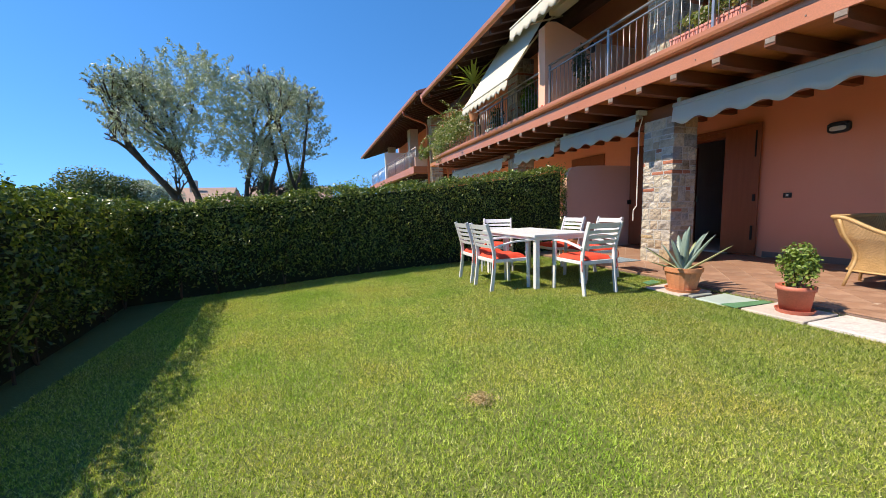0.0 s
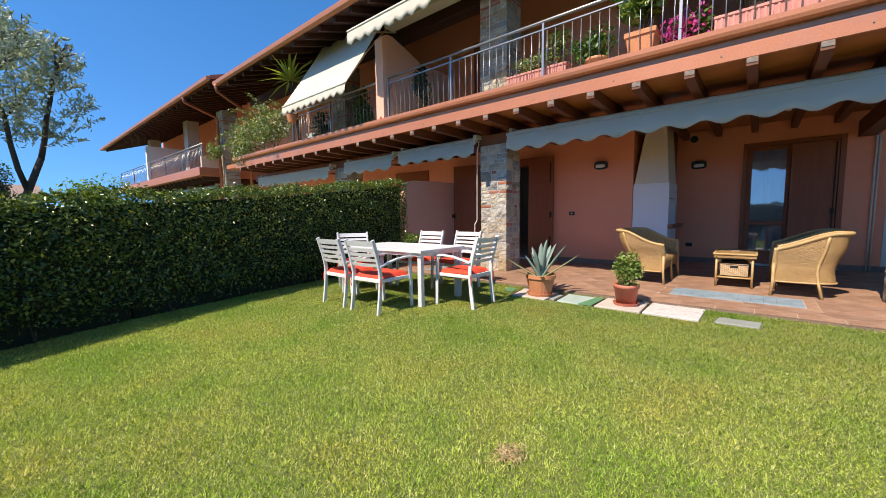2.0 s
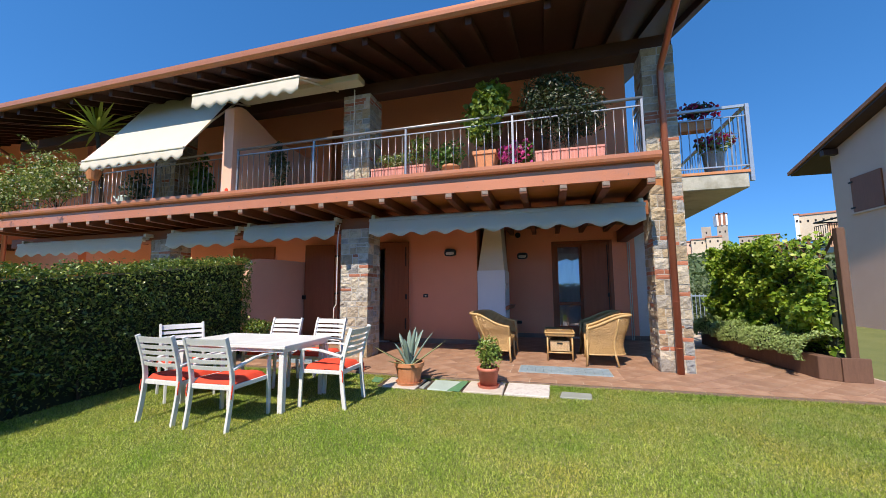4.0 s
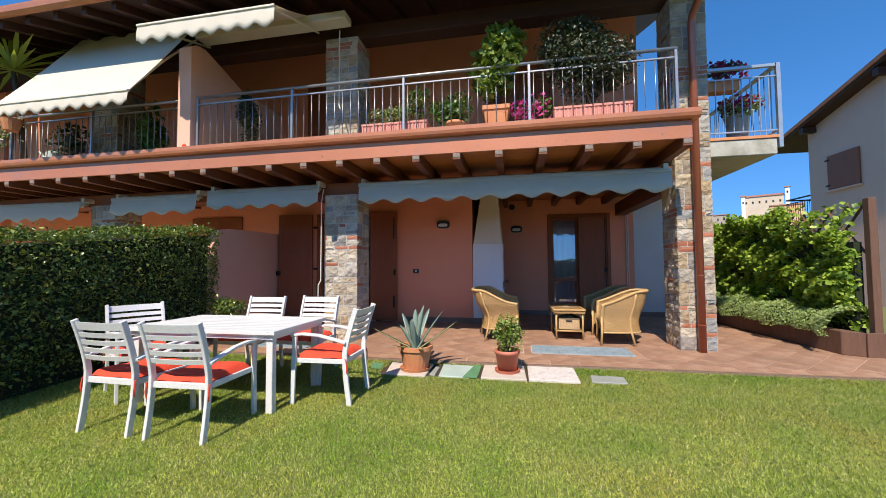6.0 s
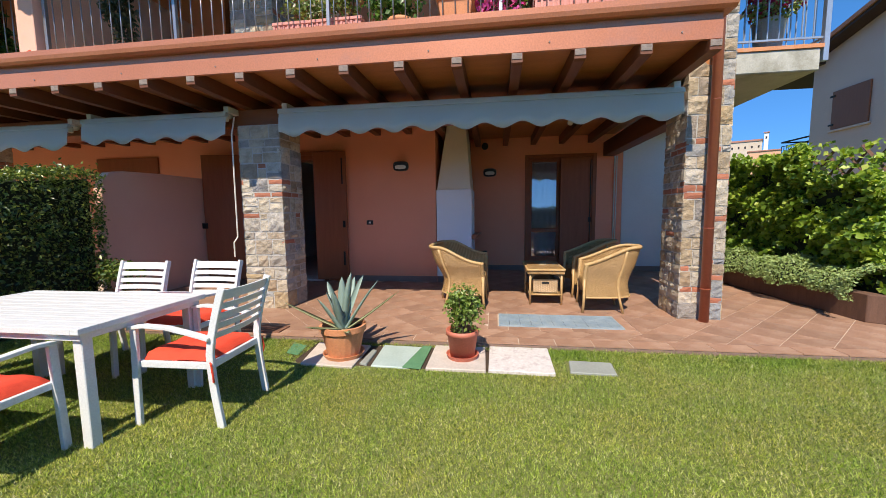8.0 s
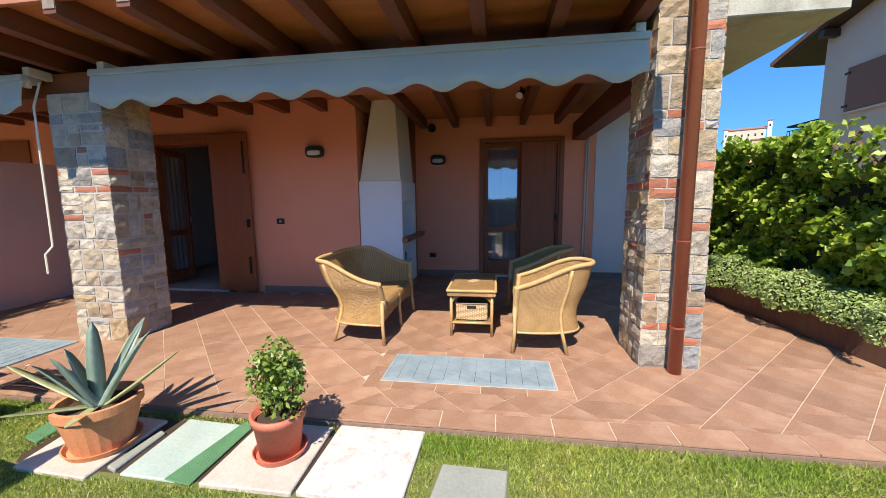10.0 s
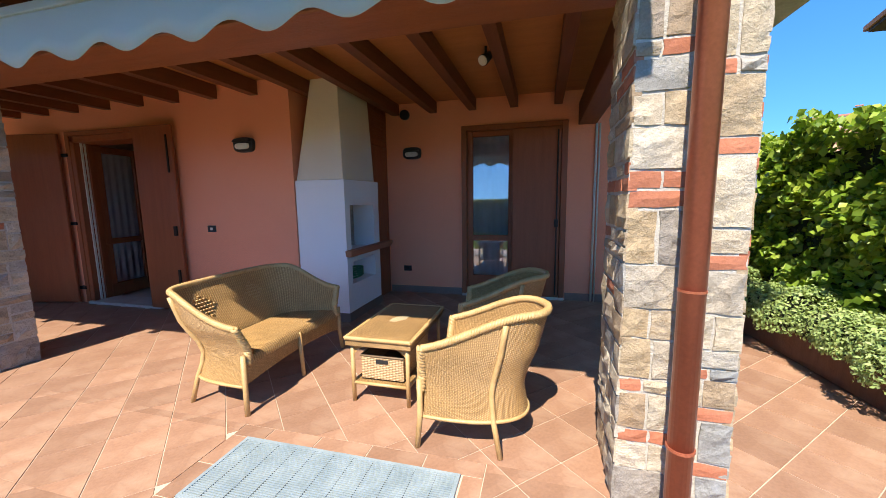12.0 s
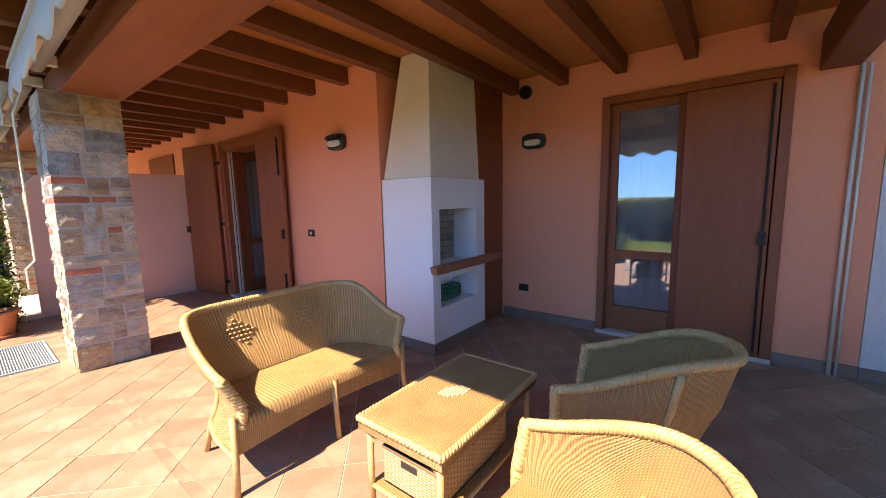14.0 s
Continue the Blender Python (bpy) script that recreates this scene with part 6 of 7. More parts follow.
for yy in (10.85, 11.75):
    solo("hanging_pot", G().lathe((4.72, yy, 3.62), [(0, 0), (0.10, 0), (0.15, 0.2), (0.16, 0.21), (0.0, 0.2)], 16), M["pot"], "terracotta pot hung on the railing", "pot", "railing pots")
js = thing("jasmine_sprays", (4.9, 12.6, BZ), "long arching jasmine sprays with white flowers on the railing", "climber")
rng = random.Random(14)
pts_ = []
for i in range(34):
    y0 = rng.uniform(11.2, 14.4)
    p, d = Vector((4.72, y0, rng.uniform(3.4, 4.1))), Vector((rng.uniform(-0.6, 0.1), rng.uniform(-0.8, 0.8), rng.uniform(0.2, 1.0))).normalized()
    path = [p]
    for k in range(9):
        d = (d + Vector((rng.uniform(-0.1, 0.1), rng.uniform(-0.1, 0.1), -0.20))).normalized()
        p = p + d * rng.uniform(0.07, 0.11)
        path.append(p)
        pts_ += [tuple(p + Vector((rng.gauss(0, 0.035), rng.gauss(0, 0.035), rng.gauss(0, 0.035)))) for _ in range(7)]
    part("spray", G().tube(path, 0.006, 4, r1=0.002), M["twig"], js)
leaves("foliage", pts_, 0.075, M["leaf_jas"], js, 15, None, 0.5)
leaves("blossom", [pts_[q] for q in range(0, len(pts_), 9)], 0.05, M["flower_white"], js, 16, None, 0.9)
yu = thing("yucca", (5.0, 10.95, BZ), "tall yucca with a tuft of sword-shaped leaves", "yucca")
part("trunk", G().tube([(5.0, 10.95, BZ), (4.9, 10.93, 3.9), (4.75, 10.9, 4.72)], 0.05, 8, r1=0.035), M["bark"], yu, smooth=True)
rng = random.Random(9)
for i in range(46):
    az, el = rng.uniform(0, 6.283), rng.uniform(-0.2, 1.4)
    ln = rng.uniform(0.75, 1.2)
    g = G()
    p0 = Vector((4.75, 10.9, 4.75))
    d = Vector((math.cos(az) * math.cos(el), math.sin(az) * math.cos(el), math.sin(el)))
    sd = d.cross(Vector((0, 0, 1))).normalized() * 0.034
    p1, p2 = p0 + d * ln * 0.5, p0 + d * ln + Vector((0, 0, -0.12 * ln))
    g.v += [tuple(p0 - sd * 0.5), tuple(p0 + sd * 0.5), tuple(p1 + sd), tuple(p2), tuple(p1 - sd)]
    g.f += [(0, 1, 2, 4), (4, 2, 3)]
    part("leaf", g, M["leaf_palm"], yu)
solo("lantern", G().lathe((4.80, 7.26, 3.035), [(0, 0), (0.055, 0), (0.06, 0.10), (0.03, 0.14), (0, 0.15)], 14), M["red_cloth"], "small red glass lantern on the balcony edge", "lantern")

pot(5.0, 6.62, 0.0, 0.14, 0.18, 0.28, M["pot"], "terracotta pot beside the hedge end")
bush("potted_shrub", (5.0, 6.60, 0.48), (0.32, 0.30, 0.28), 900, 0.05, M["leaf_hedge"], "low leafy shrub in a pot beside the hedge", "shrub", 44, 0.6, 8, base=(5.0, 6.62, 0.25))

# ---- hedges ----
def hedge(name, line, width, tops, label, seed, leaf=0.05, density=900, gaps=0.0):
    """line: front-foot points; width: depth behind the front; tops: heights at the points."""
    rng_ = np.random.default_rng(seed)
    th = thing(name, (line[len(line) // 2][0], line[len(line) // 2][1], lawn_z(line[0][0])), label, "hedge")
    core, P, A = G(), [], []
    for (a, b, ta, tb_) in zip(line, line[1:], tops, tops[1:]):
        a, b = np.array(a), np.array(b)
        d = b - a
        ln = np.linalg.norm(d)
        nrm = np.array((d[1], -d[0])) / ln            # outward of the front
        bk = -nrm * width
        i_, o_ = -nrm * 0.16, bk + nrm * 0.10
        za, zb_ = lawn_z(a[0]) - 0.03, lawn_z(b[0]) - 0.03
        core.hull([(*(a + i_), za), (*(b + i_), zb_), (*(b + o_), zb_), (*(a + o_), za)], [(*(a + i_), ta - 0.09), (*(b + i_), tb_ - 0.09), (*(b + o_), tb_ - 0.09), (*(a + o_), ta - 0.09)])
        for kind_, area in (("front", ln * 1.5), ("top", ln * width), ("back", ln * 0.6)):
            n = int(area * density)
            s = rng_.uniform(0, 1, n)
            base = a[None] + d[None] * s[:, None]
            top = ta + (tb_ - ta) * s
            lump = 0.035 * np.sin(s * ln * 5.1 + 1) + 0.03 * np.sin(s * ln * 13.7)
            if kind_ == "front":
                f = rng_.uniform(0, 1, n) ** 0.85
                z = -0.05 + (top + 0.05) * f
                off = rng_.normal(0.0, 0.035, n) + 0.03 * np.sin(z * 9 + s * ln * 6) - 0.10 * np.clip((0.35 - z) / 0.35, 0, 1)
                keep = rng_.uniform(0, 1, n) < np.clip((z + 0.08) / 0.3, 0.15, 1)
                pp = np.column_stack([base + nrm[None] * off[:, None], z])[keep]
                aa = np.tile(np.array((nrm[0], nrm[1], 0.35)), (len(pp), 1))
            elif kind_ == "top":
                w = rng_.uniform(-0.02, width, n)
                z = top + lump + rng_.normal(0, 0.022, n) + 0.05 * (rng_.uniform(0, 1, n) > 0.95)
                pp = np.column_stack([base - nrm[None] * w[:, None], z])
                aa = np.tile(np.array((0, 0, 1.0)), (len(pp), 1))
            else:
                z = 0.9 + (top - 0.9) * rng_.uniform(0, 1, n)
                pp = np.column_stack([base - nrm[None] * (width + rng_.normal(0, 0.03, n))[:, None], z])
                aa = np.tile(np.array((-nrm[0], -nrm[1], 0.35)), (len(pp), 1))
            P.append(pp)
            A.append(aa)
    a, t0 = np.array(line[-1]), tops[-1]
    d = np.array(line[-1]) - np.array(line[-2])
    d = d / np.linalg.norm(d)
    nrm = np.array((d[1], -d[0]))
    n = int(width * 1.6 * density)
    w, z = rng_.uniform(0, width, n), -0.02 + (t0 + 0.02) * rng_.uniform(0, 1, n)
    P.append(np.column_stack([a[None] + d[None] * rng_.normal(0.02, 0.035, n)[:, None] - nrm[None] * w[:, None], z]))
    A.append(np.tile(np.array((d[0], d[1], 0.3)), (n, 1)))
    # solid core behind the leaves, its dark colour stands for inner shade
    part("heart", core, M["leaf_shade"], th, "near-black core coloured as the shade between the leaves")
    g = G()
    rg = random.Random(seed)
    for (a, b) in zip(line, line[1:]):
        a, b = Vector(a), Vector(b)
        k = int((b - a).length / 0.32)
        for i in range(k):
            q = a.lerp(b, (i + rg.uniform(0, 1)) / k)
            dd = (b - a).normalized()
            q = q + Vector((-dd.y, dd.x)) * rg.uniform(0.06, 0.3)
            z0 = lawn_z(q.x) - 0.03
            for _ in range(3):
                g.tube([(q.x, q.y, z0), (q.x + rg.uniform(-0.05, 0.05), q.y + rg.uniform(-0.05, 0.05), 0.15), (q.x + rg.uniform(-0.16, 0.16), q.y + rg.uniform(-0.16, 0.16), 0.5)], 0.011, 5, r1=0.005)
    tagged(part("twig_mass", g, M["twig"], th), kind="stuff")
    leaves("foliage", np.concatenate(P), leaf, M["leaf_hedge"], th, seed, np.concatenate(A) * 1.0, 0.52, 1.0)
    return th


hedge("hedge", [(-2.35, 5.50), (-1.2, 5.80), (0.3, 6.30), (2.4, 6.68), (5.18, 7.0)], 0.75, [1.13, 1.17, 1.31, 1.48, 1.80], "tall clipped dark green hedge along the lawn", 61, 0.045, 1900)
hedge("hedge", [(-1.86, -5.0), (-1.86, -1.0), (-1.88, 1.4), (-1.93, 3.2), (-2.02, 4.4), (-2.18, 5.75)], 0.75, [1.38, 1.38, 1.34, 1.21, 1.17, 1.13], "tall clipped dark green hedge shading the lawn", 62, 0.045, 1700)

# ---- tiles of the terrace, one by one ----
TS, GAP = 0.305, 0.0055
def clipped(poly, x0, x1, y0, y1):
    for ax, lim, sgn in ((0, x0, 1), (0, x1, -1), (1, y0, 1), (1, y1, -1)):
        out = []
        for i in range(len(poly)):
            p, q = poly[i - 1], poly[i]
            ip, iq = sgn * (p[ax] - lim) >= 0, sgn * (q[ax] - lim) >= 0
            if ip != iq:
                f = (lim - p[ax]) / (q[ax] - p[ax])
                out.append((p[0] + f * (q[0] - p[0]), p[1] + f * (q[1] - p[1])))
            if iq:
                out.append(q)
        poly = out
        if len(poly) < 3:
            return []
    return poly


far_tiles = G()


def tile_piece(poly, joined=False):
    a = 0.5 * sum(poly[i - 1][0] * poly[i][1] - poly[i][0] * poly[i - 1][1] for i in range(len(poly)))
    if abs(a) < 0.002:
        return
    if a < 0:
        poly = poly[::-1]
    c = Vector((sum(p[0] for p in poly) / len(poly), sum(p[1] for p in poly) / len(poly), 0))
    ch = [c.lerp(Vector((p[0], p[1], 0)), 1 - 0.006) for p in poly]
    g = G()
    n = len(poly)
    top = random.uniform(-0.0008, 0.0008)
    g.v = [(p[0], p[1], -0.011) for p in poly] + [(p[0], p[1], -0.003) for p in poly] + [(p.x, p.y, top) for p in ch]
    for lv in (0, n):
        g.f += [(lv + i, lv + (i + 1) % n, lv + n + (i + 1) % n, lv + n + i) for i in range(n)]
    g.f.append(tuple(2 * n + i for i in range(n)))
    if joined:
        k = len(far_tiles.v)
        far_tiles.v += g.v
        far_tiles.f += [tuple(k + i for i in f) for f in g.f]
        return
    me = mesh_of("tile", g, M["tile"], off=c)
    o = new("tile", me)
    o.parent, o.location = floor, c


BORDER = 0.17
fx0, fx1, fy0_, fy1_ = FLOOR_EDGE + BORDER + GAP, WB, -2.7, 7.25
holes = [(4.894, 5.366, 0.569, 1.866), (4.694, 5.306, 5.044, 6.006)]
s2 = TS * math.sqrt(2)
hid = (TS - GAP) * math.sqrt(2) / 2
hs = s2 / 2
for r in range(19, 43):
    for c_ in range(-14, 36):
        if (r + c_) % 2 == 0:
            continue
        cx, cy = (r - 0.13) * hs, (c_ + 0.37) * hs
        dm = [(cx + hid, cy), (cx, cy + hid), (cx - hid, cy), (cx, cy - hid)]
        pieces = [clipped(dm, fx0, fx1, fy0_, fy1_)]
        for hx0, hx1, hy0, hy1 in holes:
            b = 0.112
            nxt = []
            for pl in pieces:
                if len(pl) < 3:
                    continue
                nxt += [clipped(pl, -99, hx0 - b, -99, 99), clipped(pl, hx1 + b, 99, -99, 99), clipped(pl, hx0 - b, hx1 + b, -99, hy0 - b), clipped(pl, hx0 - b, hx1 + b, hy1 + b, 99)]
            pieces = nxt
        for pl in pieces:
            if len(pl) >= 3:
                px, py = sum(p[0] for p in pl) / len(pl), sum(p[1] for p in pl) / len(pl)
                if px > WA + 0.1 and py > 2.95:
                    continue
                tile_piece(pl, not -2.1 < py < 3.9)
yy = fy0_
while yy < fy1_:
    tile_piece([(FLOOR_EDGE + 0.002, yy), (FLOOR_EDGE + BORDER, yy), (FLOOR_EDGE + BORDER, min(fy1_, yy + 0.33)), (FLOOR_EDGE + 0.002, min(fy1_, yy + 0.33))])
    yy += 0.337
for hx0, hx1, hy0, hy1 in holes:
    b = 0.107
    q = hy0 - b
    while q < hy1 + b - 0.05:
        e = min(q + 0.32, hy1 + b)
        tile_piece([(hx0 - b, q), (hx0 - 0.006, q), (hx0 - 0.006, e), (hx0 - b, e)])
        tile_piece([(hx1 + 0.006, q), (hx1 + b, q), (hx1 + b, e), (hx1 + 0.006, e)])
        q = e + GAP
    for ya, yb in ((hy0 - b, hy0 - 0.006), (hy1 + 0.006, hy1 + b)):
        tile_piece([(hx0, ya), ((hx0 + hx1) / 2 - 0.004, ya), ((hx0 + hx1) / 2 - 0.004, yb), (hx0, yb)])
        tile_piece([((hx0 + hx1) / 2 + 0.004, ya), (hx1, ya), (hx1, yb), ((hx0 + hx1) / 2 + 0.004, yb)])

rest = part("tile_field", far_tiles, M["tile"], floor, "terracotta tiles farther along the terrace")
tagged(rest, kind="stuff")

# ---- lawn blades ----
rg = np.random.default_rng(77)
def grass(n, x0, x1, y0, y1, h, w):
    x, y = rg.uniform(x0, x1, n), rg.uniform(y0, y1, n)
    ok = ~((x > 3.80) & (y > 1.42) & (y < 3.64) & ((x < 4.3) | (rg.uniform(0, 1, n) > 0.35))) & ~((x > 3.85) & (x < 4.12) & (y > 0.93) & (y < 1.32))
    x, y = x[ok], y[ok]
    n = len(x)
    z = -0.05 - 0.012 * np.clip(4.3 - x, 0, 9)
    az, ln = rg.uniform(0, 6.283, n), rg.uniform(0.45, 1.2, n) * h
    tilt = rg.uniform(0.35, 1.45, n)
    face = rg.uniform(0, 6.283, n)
    ww = w * rg.uniform(0.7, 1.3, n)
    v = np.empty((n, 3, 3))
    bx, by = np.cos(face) * ww, np.sin(face) * ww
    v[:, 0] = np.column_stack([x - bx, y - by, z - 0.004])
    v[:, 1] = np.column_stack([x + bx, y + by, z - 0.004])
    v[:, 2] = np.column_stack([x + np.cos(az) * np.sin(tilt) * ln, y + np.sin(az) * np.sin(tilt) * ln, z + np.cos(tilt) * ln])
    return v.reshape(-1, 3)
gv = np.concatenate([grass(1080000, -1.75, 4.36, 0.3, 6.9, 0.027, 0.0028), grass(440000, -1.75, 4.36, -2.7, 0.3, 0.027, 0.0028), grass(26000, 4.22, 4.385, -2.7, 6.9, 0.05, 0.0026)])
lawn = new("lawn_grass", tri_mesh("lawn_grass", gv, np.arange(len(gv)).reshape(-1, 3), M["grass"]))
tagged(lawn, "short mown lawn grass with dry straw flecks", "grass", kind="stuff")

rp = np.random.default_rng(12)
n_ = 260
q_ = rp.normal(0, 0.032, (n_, 2)) * np.array((1.3, 1.0))
straw = np.column_stack([0.80 + q_[:, 0], 1.87 + q_[:, 1], lawn_z(0.8) + rp.uniform(0.012, 0.035, n_)])
v_, t_ = leaf_arrays(straw, 0.034, rp, np.tile(np.array((0, 0, 1.0)), (n_, 1)), 0.12, 0.5)
ds = new("dry_grass_patch", tri_mesh("dry_grass_patch", v_, t_, M["straw"]))
tagged(ds, "small bare patch of dry straw-coloured grass", "grass", kind="stuff")

# ---- climbing vine on a trellis, raised bed ----
vn = thing("vine_trellis", (7.0, -2.35, 0), "dense green climbing vine covering a wooden trellis", "climber")
for x, h in ((5.38, 2.0), (7.2, 1.95), (9.1, 1.9)):
    part("post", G().box(x - 0.045, x + 0.045, -2.42, -2.33, 0, h), M["fence_wood"], vn, bevel=0.006)
for i in range(15):
    for s in (-1, 1):
        x = 5.45 + i * 0.25
        part("lath", G().tube([(x, -2.375 + 0.008 * s, 1.30 if s > 0 else 1.95), (x + 0.6, -2.375 + 0.008 * s, 1.95 if s > 0 else 1.30)], 0.022, 4), M["fence_wood"], vn)
rv = np.random.default_rng(5)
n = 17000
x = rv.uniform(5.45, 9.2, n)
f = rv.uniform(0, 1, n)
ztop = 2.02 + 0.05 * np.sin(x * 5) + 0.05 * np.sin(x * 11.3) - 0.30 * np.clip((6.0 - x) / 0.5, 0, 1) * 0.4
z = 0.30 + (ztop - 0.30) * f ** 0.85
y_ = -2.22 + 0.07 * np.sin(x * 4.1 + z * 3.3) + 0.06 * np.sin(z * 8 - x * 2) + 0.05 * np.sin(z * 17 + x * 13) + rv.normal(0, 0.05, n)
thin = rv.uniform(0, 1, n) < np.where((x < 6.5) & (z > 1.60), 0.14, 1.0)
leaves("foliage", np.column_stack([x, y_, z])[thin], 0.076, M["leaf_vine"], vn, 91, np.tile(np.array((-0.6, 0.7, 0.5)), (int(thin.sum()), 1)), 0.8, 1.35)
# dark boxes behind the vine, painted as shade between its leaves
part("heart", G().box(6.5, 9.15, -2.36, -2.27, 0.2, 1.75).box(5.5, 6.499, -2.36, -2.27, 0.2, 1.45), M["leaf_shade"], vn, "near-black core coloured as the shade between the leaves")
bed = thing("raised_bed", (6.8, -2.1, 0), "low wooden raised bed along the trellis", "planter")
part("front_board", G().hull([(5.30, -2.20, 0), (5.42, -2.02, 0), (8.6, -1.74, 0), (8.6, -1.80, 0)], [(5.30, -2.20, 0.30), (5.42, -2.02, 0.30), (8.6, -1.74, 0.30), (8.6, -1.80, 0.30)]), M["fence_wood"], bed, bevel=0.006)
part("end_board", G().box(5.28, 5.33, -2.5, -2.2, 0, 0.30), M["fence_wood"], bed, bevel=0.004)
part("soil", G().hull([(5.36, -2.5, 0.02), (8.6, -2.5, 0.02), (8.6, -1.81, 0.02), (5.42, -2.08, 0.02)], [(5.36, -2.5, 0.25), (8.6, -2.5, 0.25), (8.6, -1.81, 0.25), (5.42, -2.08, 0.25)]), M["soil"], bed)
gc = thing("groundcover_shrub", (6.9, -2.0, 0.25), "pale green fleshy groundcover spilling over the bed", "groundcover")
n = 15000
x = rv.uniform(5.38, 8.7, n)
a = rv.uniform(-0.35, math.pi * 0.62, n)
edge = -2.02 + 0.088 * (x - 5.42)
rr = 0.26 + 0.05 * np.sin(x * 6.1) + 0.04 * np.sin(x * 13) + rv.normal(0, 0.02, n)
yy_ = edge - 0.14 + rr * np.cos(a)
zz_ = 0.32 + rr * 0.82 * np.sin(a)
leaves("foliage", np.column_stack([x, yy_, zz_]), 0.034, M["leaf_succ"], gc, 93, np.column_stack([np.zeros(n), np.cos(a), np.sin(a) + 0.3]), 0.55, 0.6)
gh = G()
gh.grid(lambda u, v: (5.62 + 3.0 * u, -2.02 + 0.088 * (3.1 * u + 0.1) - 0.14 + 0.21 * math.cos(-0.35 + v * 2.4), 0.32 + 0.17 * math.sin(-0.35 + v * 2.4)), 20, 8)
# dark sheet under the groundcover leaves, coloured as their shade
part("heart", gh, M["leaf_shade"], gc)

# far gate and hedge behind the terrace corner
gt = thing("garden_gate", (11.4, -2.6, 0), "grey metal garden gate at the end of the path", "gate")
parts("rail", [(11.38, 11.42, -3.6, -1.7, 0.95, 0.99), (11.38, 11.42, -3.6, -1.7, 0.12, 0.16)], M["blue_steel"], gt)
for i in range(20):
    part("bar", G().tube([(11.4, -3.58 + i * 0.098, 0.1), (11.4, -3.58 + i * 0.098, 1.03)], 0.010, 6), M["blue_steel"], gt)
bush("garden_shrub", (12.3, -3.3, 0.75), (0.8, 1.4, 0.8), 3500, 0.09, M["leaf_far"], "clipped green shrubs behind the gate", "shrub", 95, 0.6, 14)

# ---- concrete side balcony ----
cb = thing("side_balcony", (7.2, -1.1, 2.70), "stained concrete side balcony with blue-grey steel railing", "balcony")
SX = 5.64
part("slab", G().box(SX, 9.2, -1.55, -0.66, 2.70, 2.93), M["concrete"], cb, bevel=0.01)
part("tile_edge", G().box(SX - 0.015, 9.2, -1.57, -0.66, 2.932, 2.972), M["pot"], cb, "terracotta edge tiles")
parts("handrail", [(SX + 0.01, SX + 0.06, -1.57, -0.66, 3.96, 4.0), (SX + 0.01, 9.2, -1.625, -1.575, 3.96, 4.0)], M["blue_steel"], cb)
parts("lower_rail", [(SX + 0.025, SX + 0.045, -1.6, -0.66, 3.04, 3.06), (SX + 0.025, 9.2, -1.61, -1.59, 3.04, 3.06), (SX + 0.025, SX + 0.045, -1.6, -0.66, 3.82, 3.835)], M["blue_steel"], cb)
part("corner_post", G().box(SX, SX + 0.05, -1.625, -1.575, 2.80, 4.0), M["blue_steel"], cb)
for i in range(1, 9):
    part("bar", G().tube([(SX + 0.035, -1.60 + i * 0.112, 3.05), (SX + 0.035, -1.60 + i * 0.112, 3.83)], 0.0085, 6), M["blue_steel"], cb)
for i in range(1, 24):
    part("bar", G().tube([(SX + 0.035 + i * 0.14, -1.60, 3.05), (SX + 0.035 + i * 0.14, -1.60, 3.97)], 0.0085, 6), M["blue_steel"], cb)
solo("flower_pot", G().lathe((6.0, -1.25, 2.973), [(0, 0), (0.12, 0), (0.16, 0.40), (0.17, 0.41), (0.0, 0.40)], 20), M["grey_lid"], "tall grey flower pot on the side balcony", "pot")
bush("petunia", (5.95, -1.2, 3.50), (0.26, 0.34, 0.19), 420, 0.05, M["leaf_jas"], "red flowering petunias in a grey pot", "petunia", 97, 0.7, 8, base=(6.0, -1.25, 3.37), flowers=(M["flower_red"], 220, 0.06))
bush("bougainvillea", (5.85, -0.98, 4.02), (0.2, 0.40, 0.2), 420, 0.05, M["leaf_dark"], "crimson bougainvillea in a railing box", "bougainvillea", 98, 0.7, 9, base=(5.8, -0.9, 3.86), flowers=(M["flower_red"], 160, 0.06))
solo("flower_box", G().box(5.705, 5.87, -1.15, -0.70, 3.68, 3.86), M["pot"], "terracotta flower box hung on the rail", "planter", bevel=0.008)

# ---- neighbour house ----
nb = thing("neighbour_house", (12.5, -9.5, 0), "pale pink rendered house with dark overhanging roof", "house")
def nb_z(x):
    return 5.32 + 0.25 * (16.1 - x)
NX, NY = 14.6, -7.95
part("wall", G().hull([(8.0, -14.5, -0.1), (NX, -14.5, -0.1), (NX, NY, -0.1), (8.0, NY, -0.1)], [(8.0, -14.5, nb_z(8.0)), (NX, -14.5, nb_z(NX)), (NX, NY, nb_z(NX)), (8.0, NY, nb_z(8.0))]), M["neigh"], nb)
part("roof", G().hull([(7.6, -15, nb_z(7.6) + 0.08), (16.1, -15, nb_z(16.1) + 0.08), (16.1, -7.5, nb_z(16.1) + 0.08), (7.6, -7.5, nb_z(7.6) + 0.08)], [(7.6, -15, nb_z(7.6) + 0.2), (16.1, -15, nb_z(16.1) + 0.2), (16.1, -7.5, nb_z(16.1) + 0.2), (7.6, -7.5, nb_z(7.6) + 0.2)]), M["roof"], nb, "clay tiled roof")
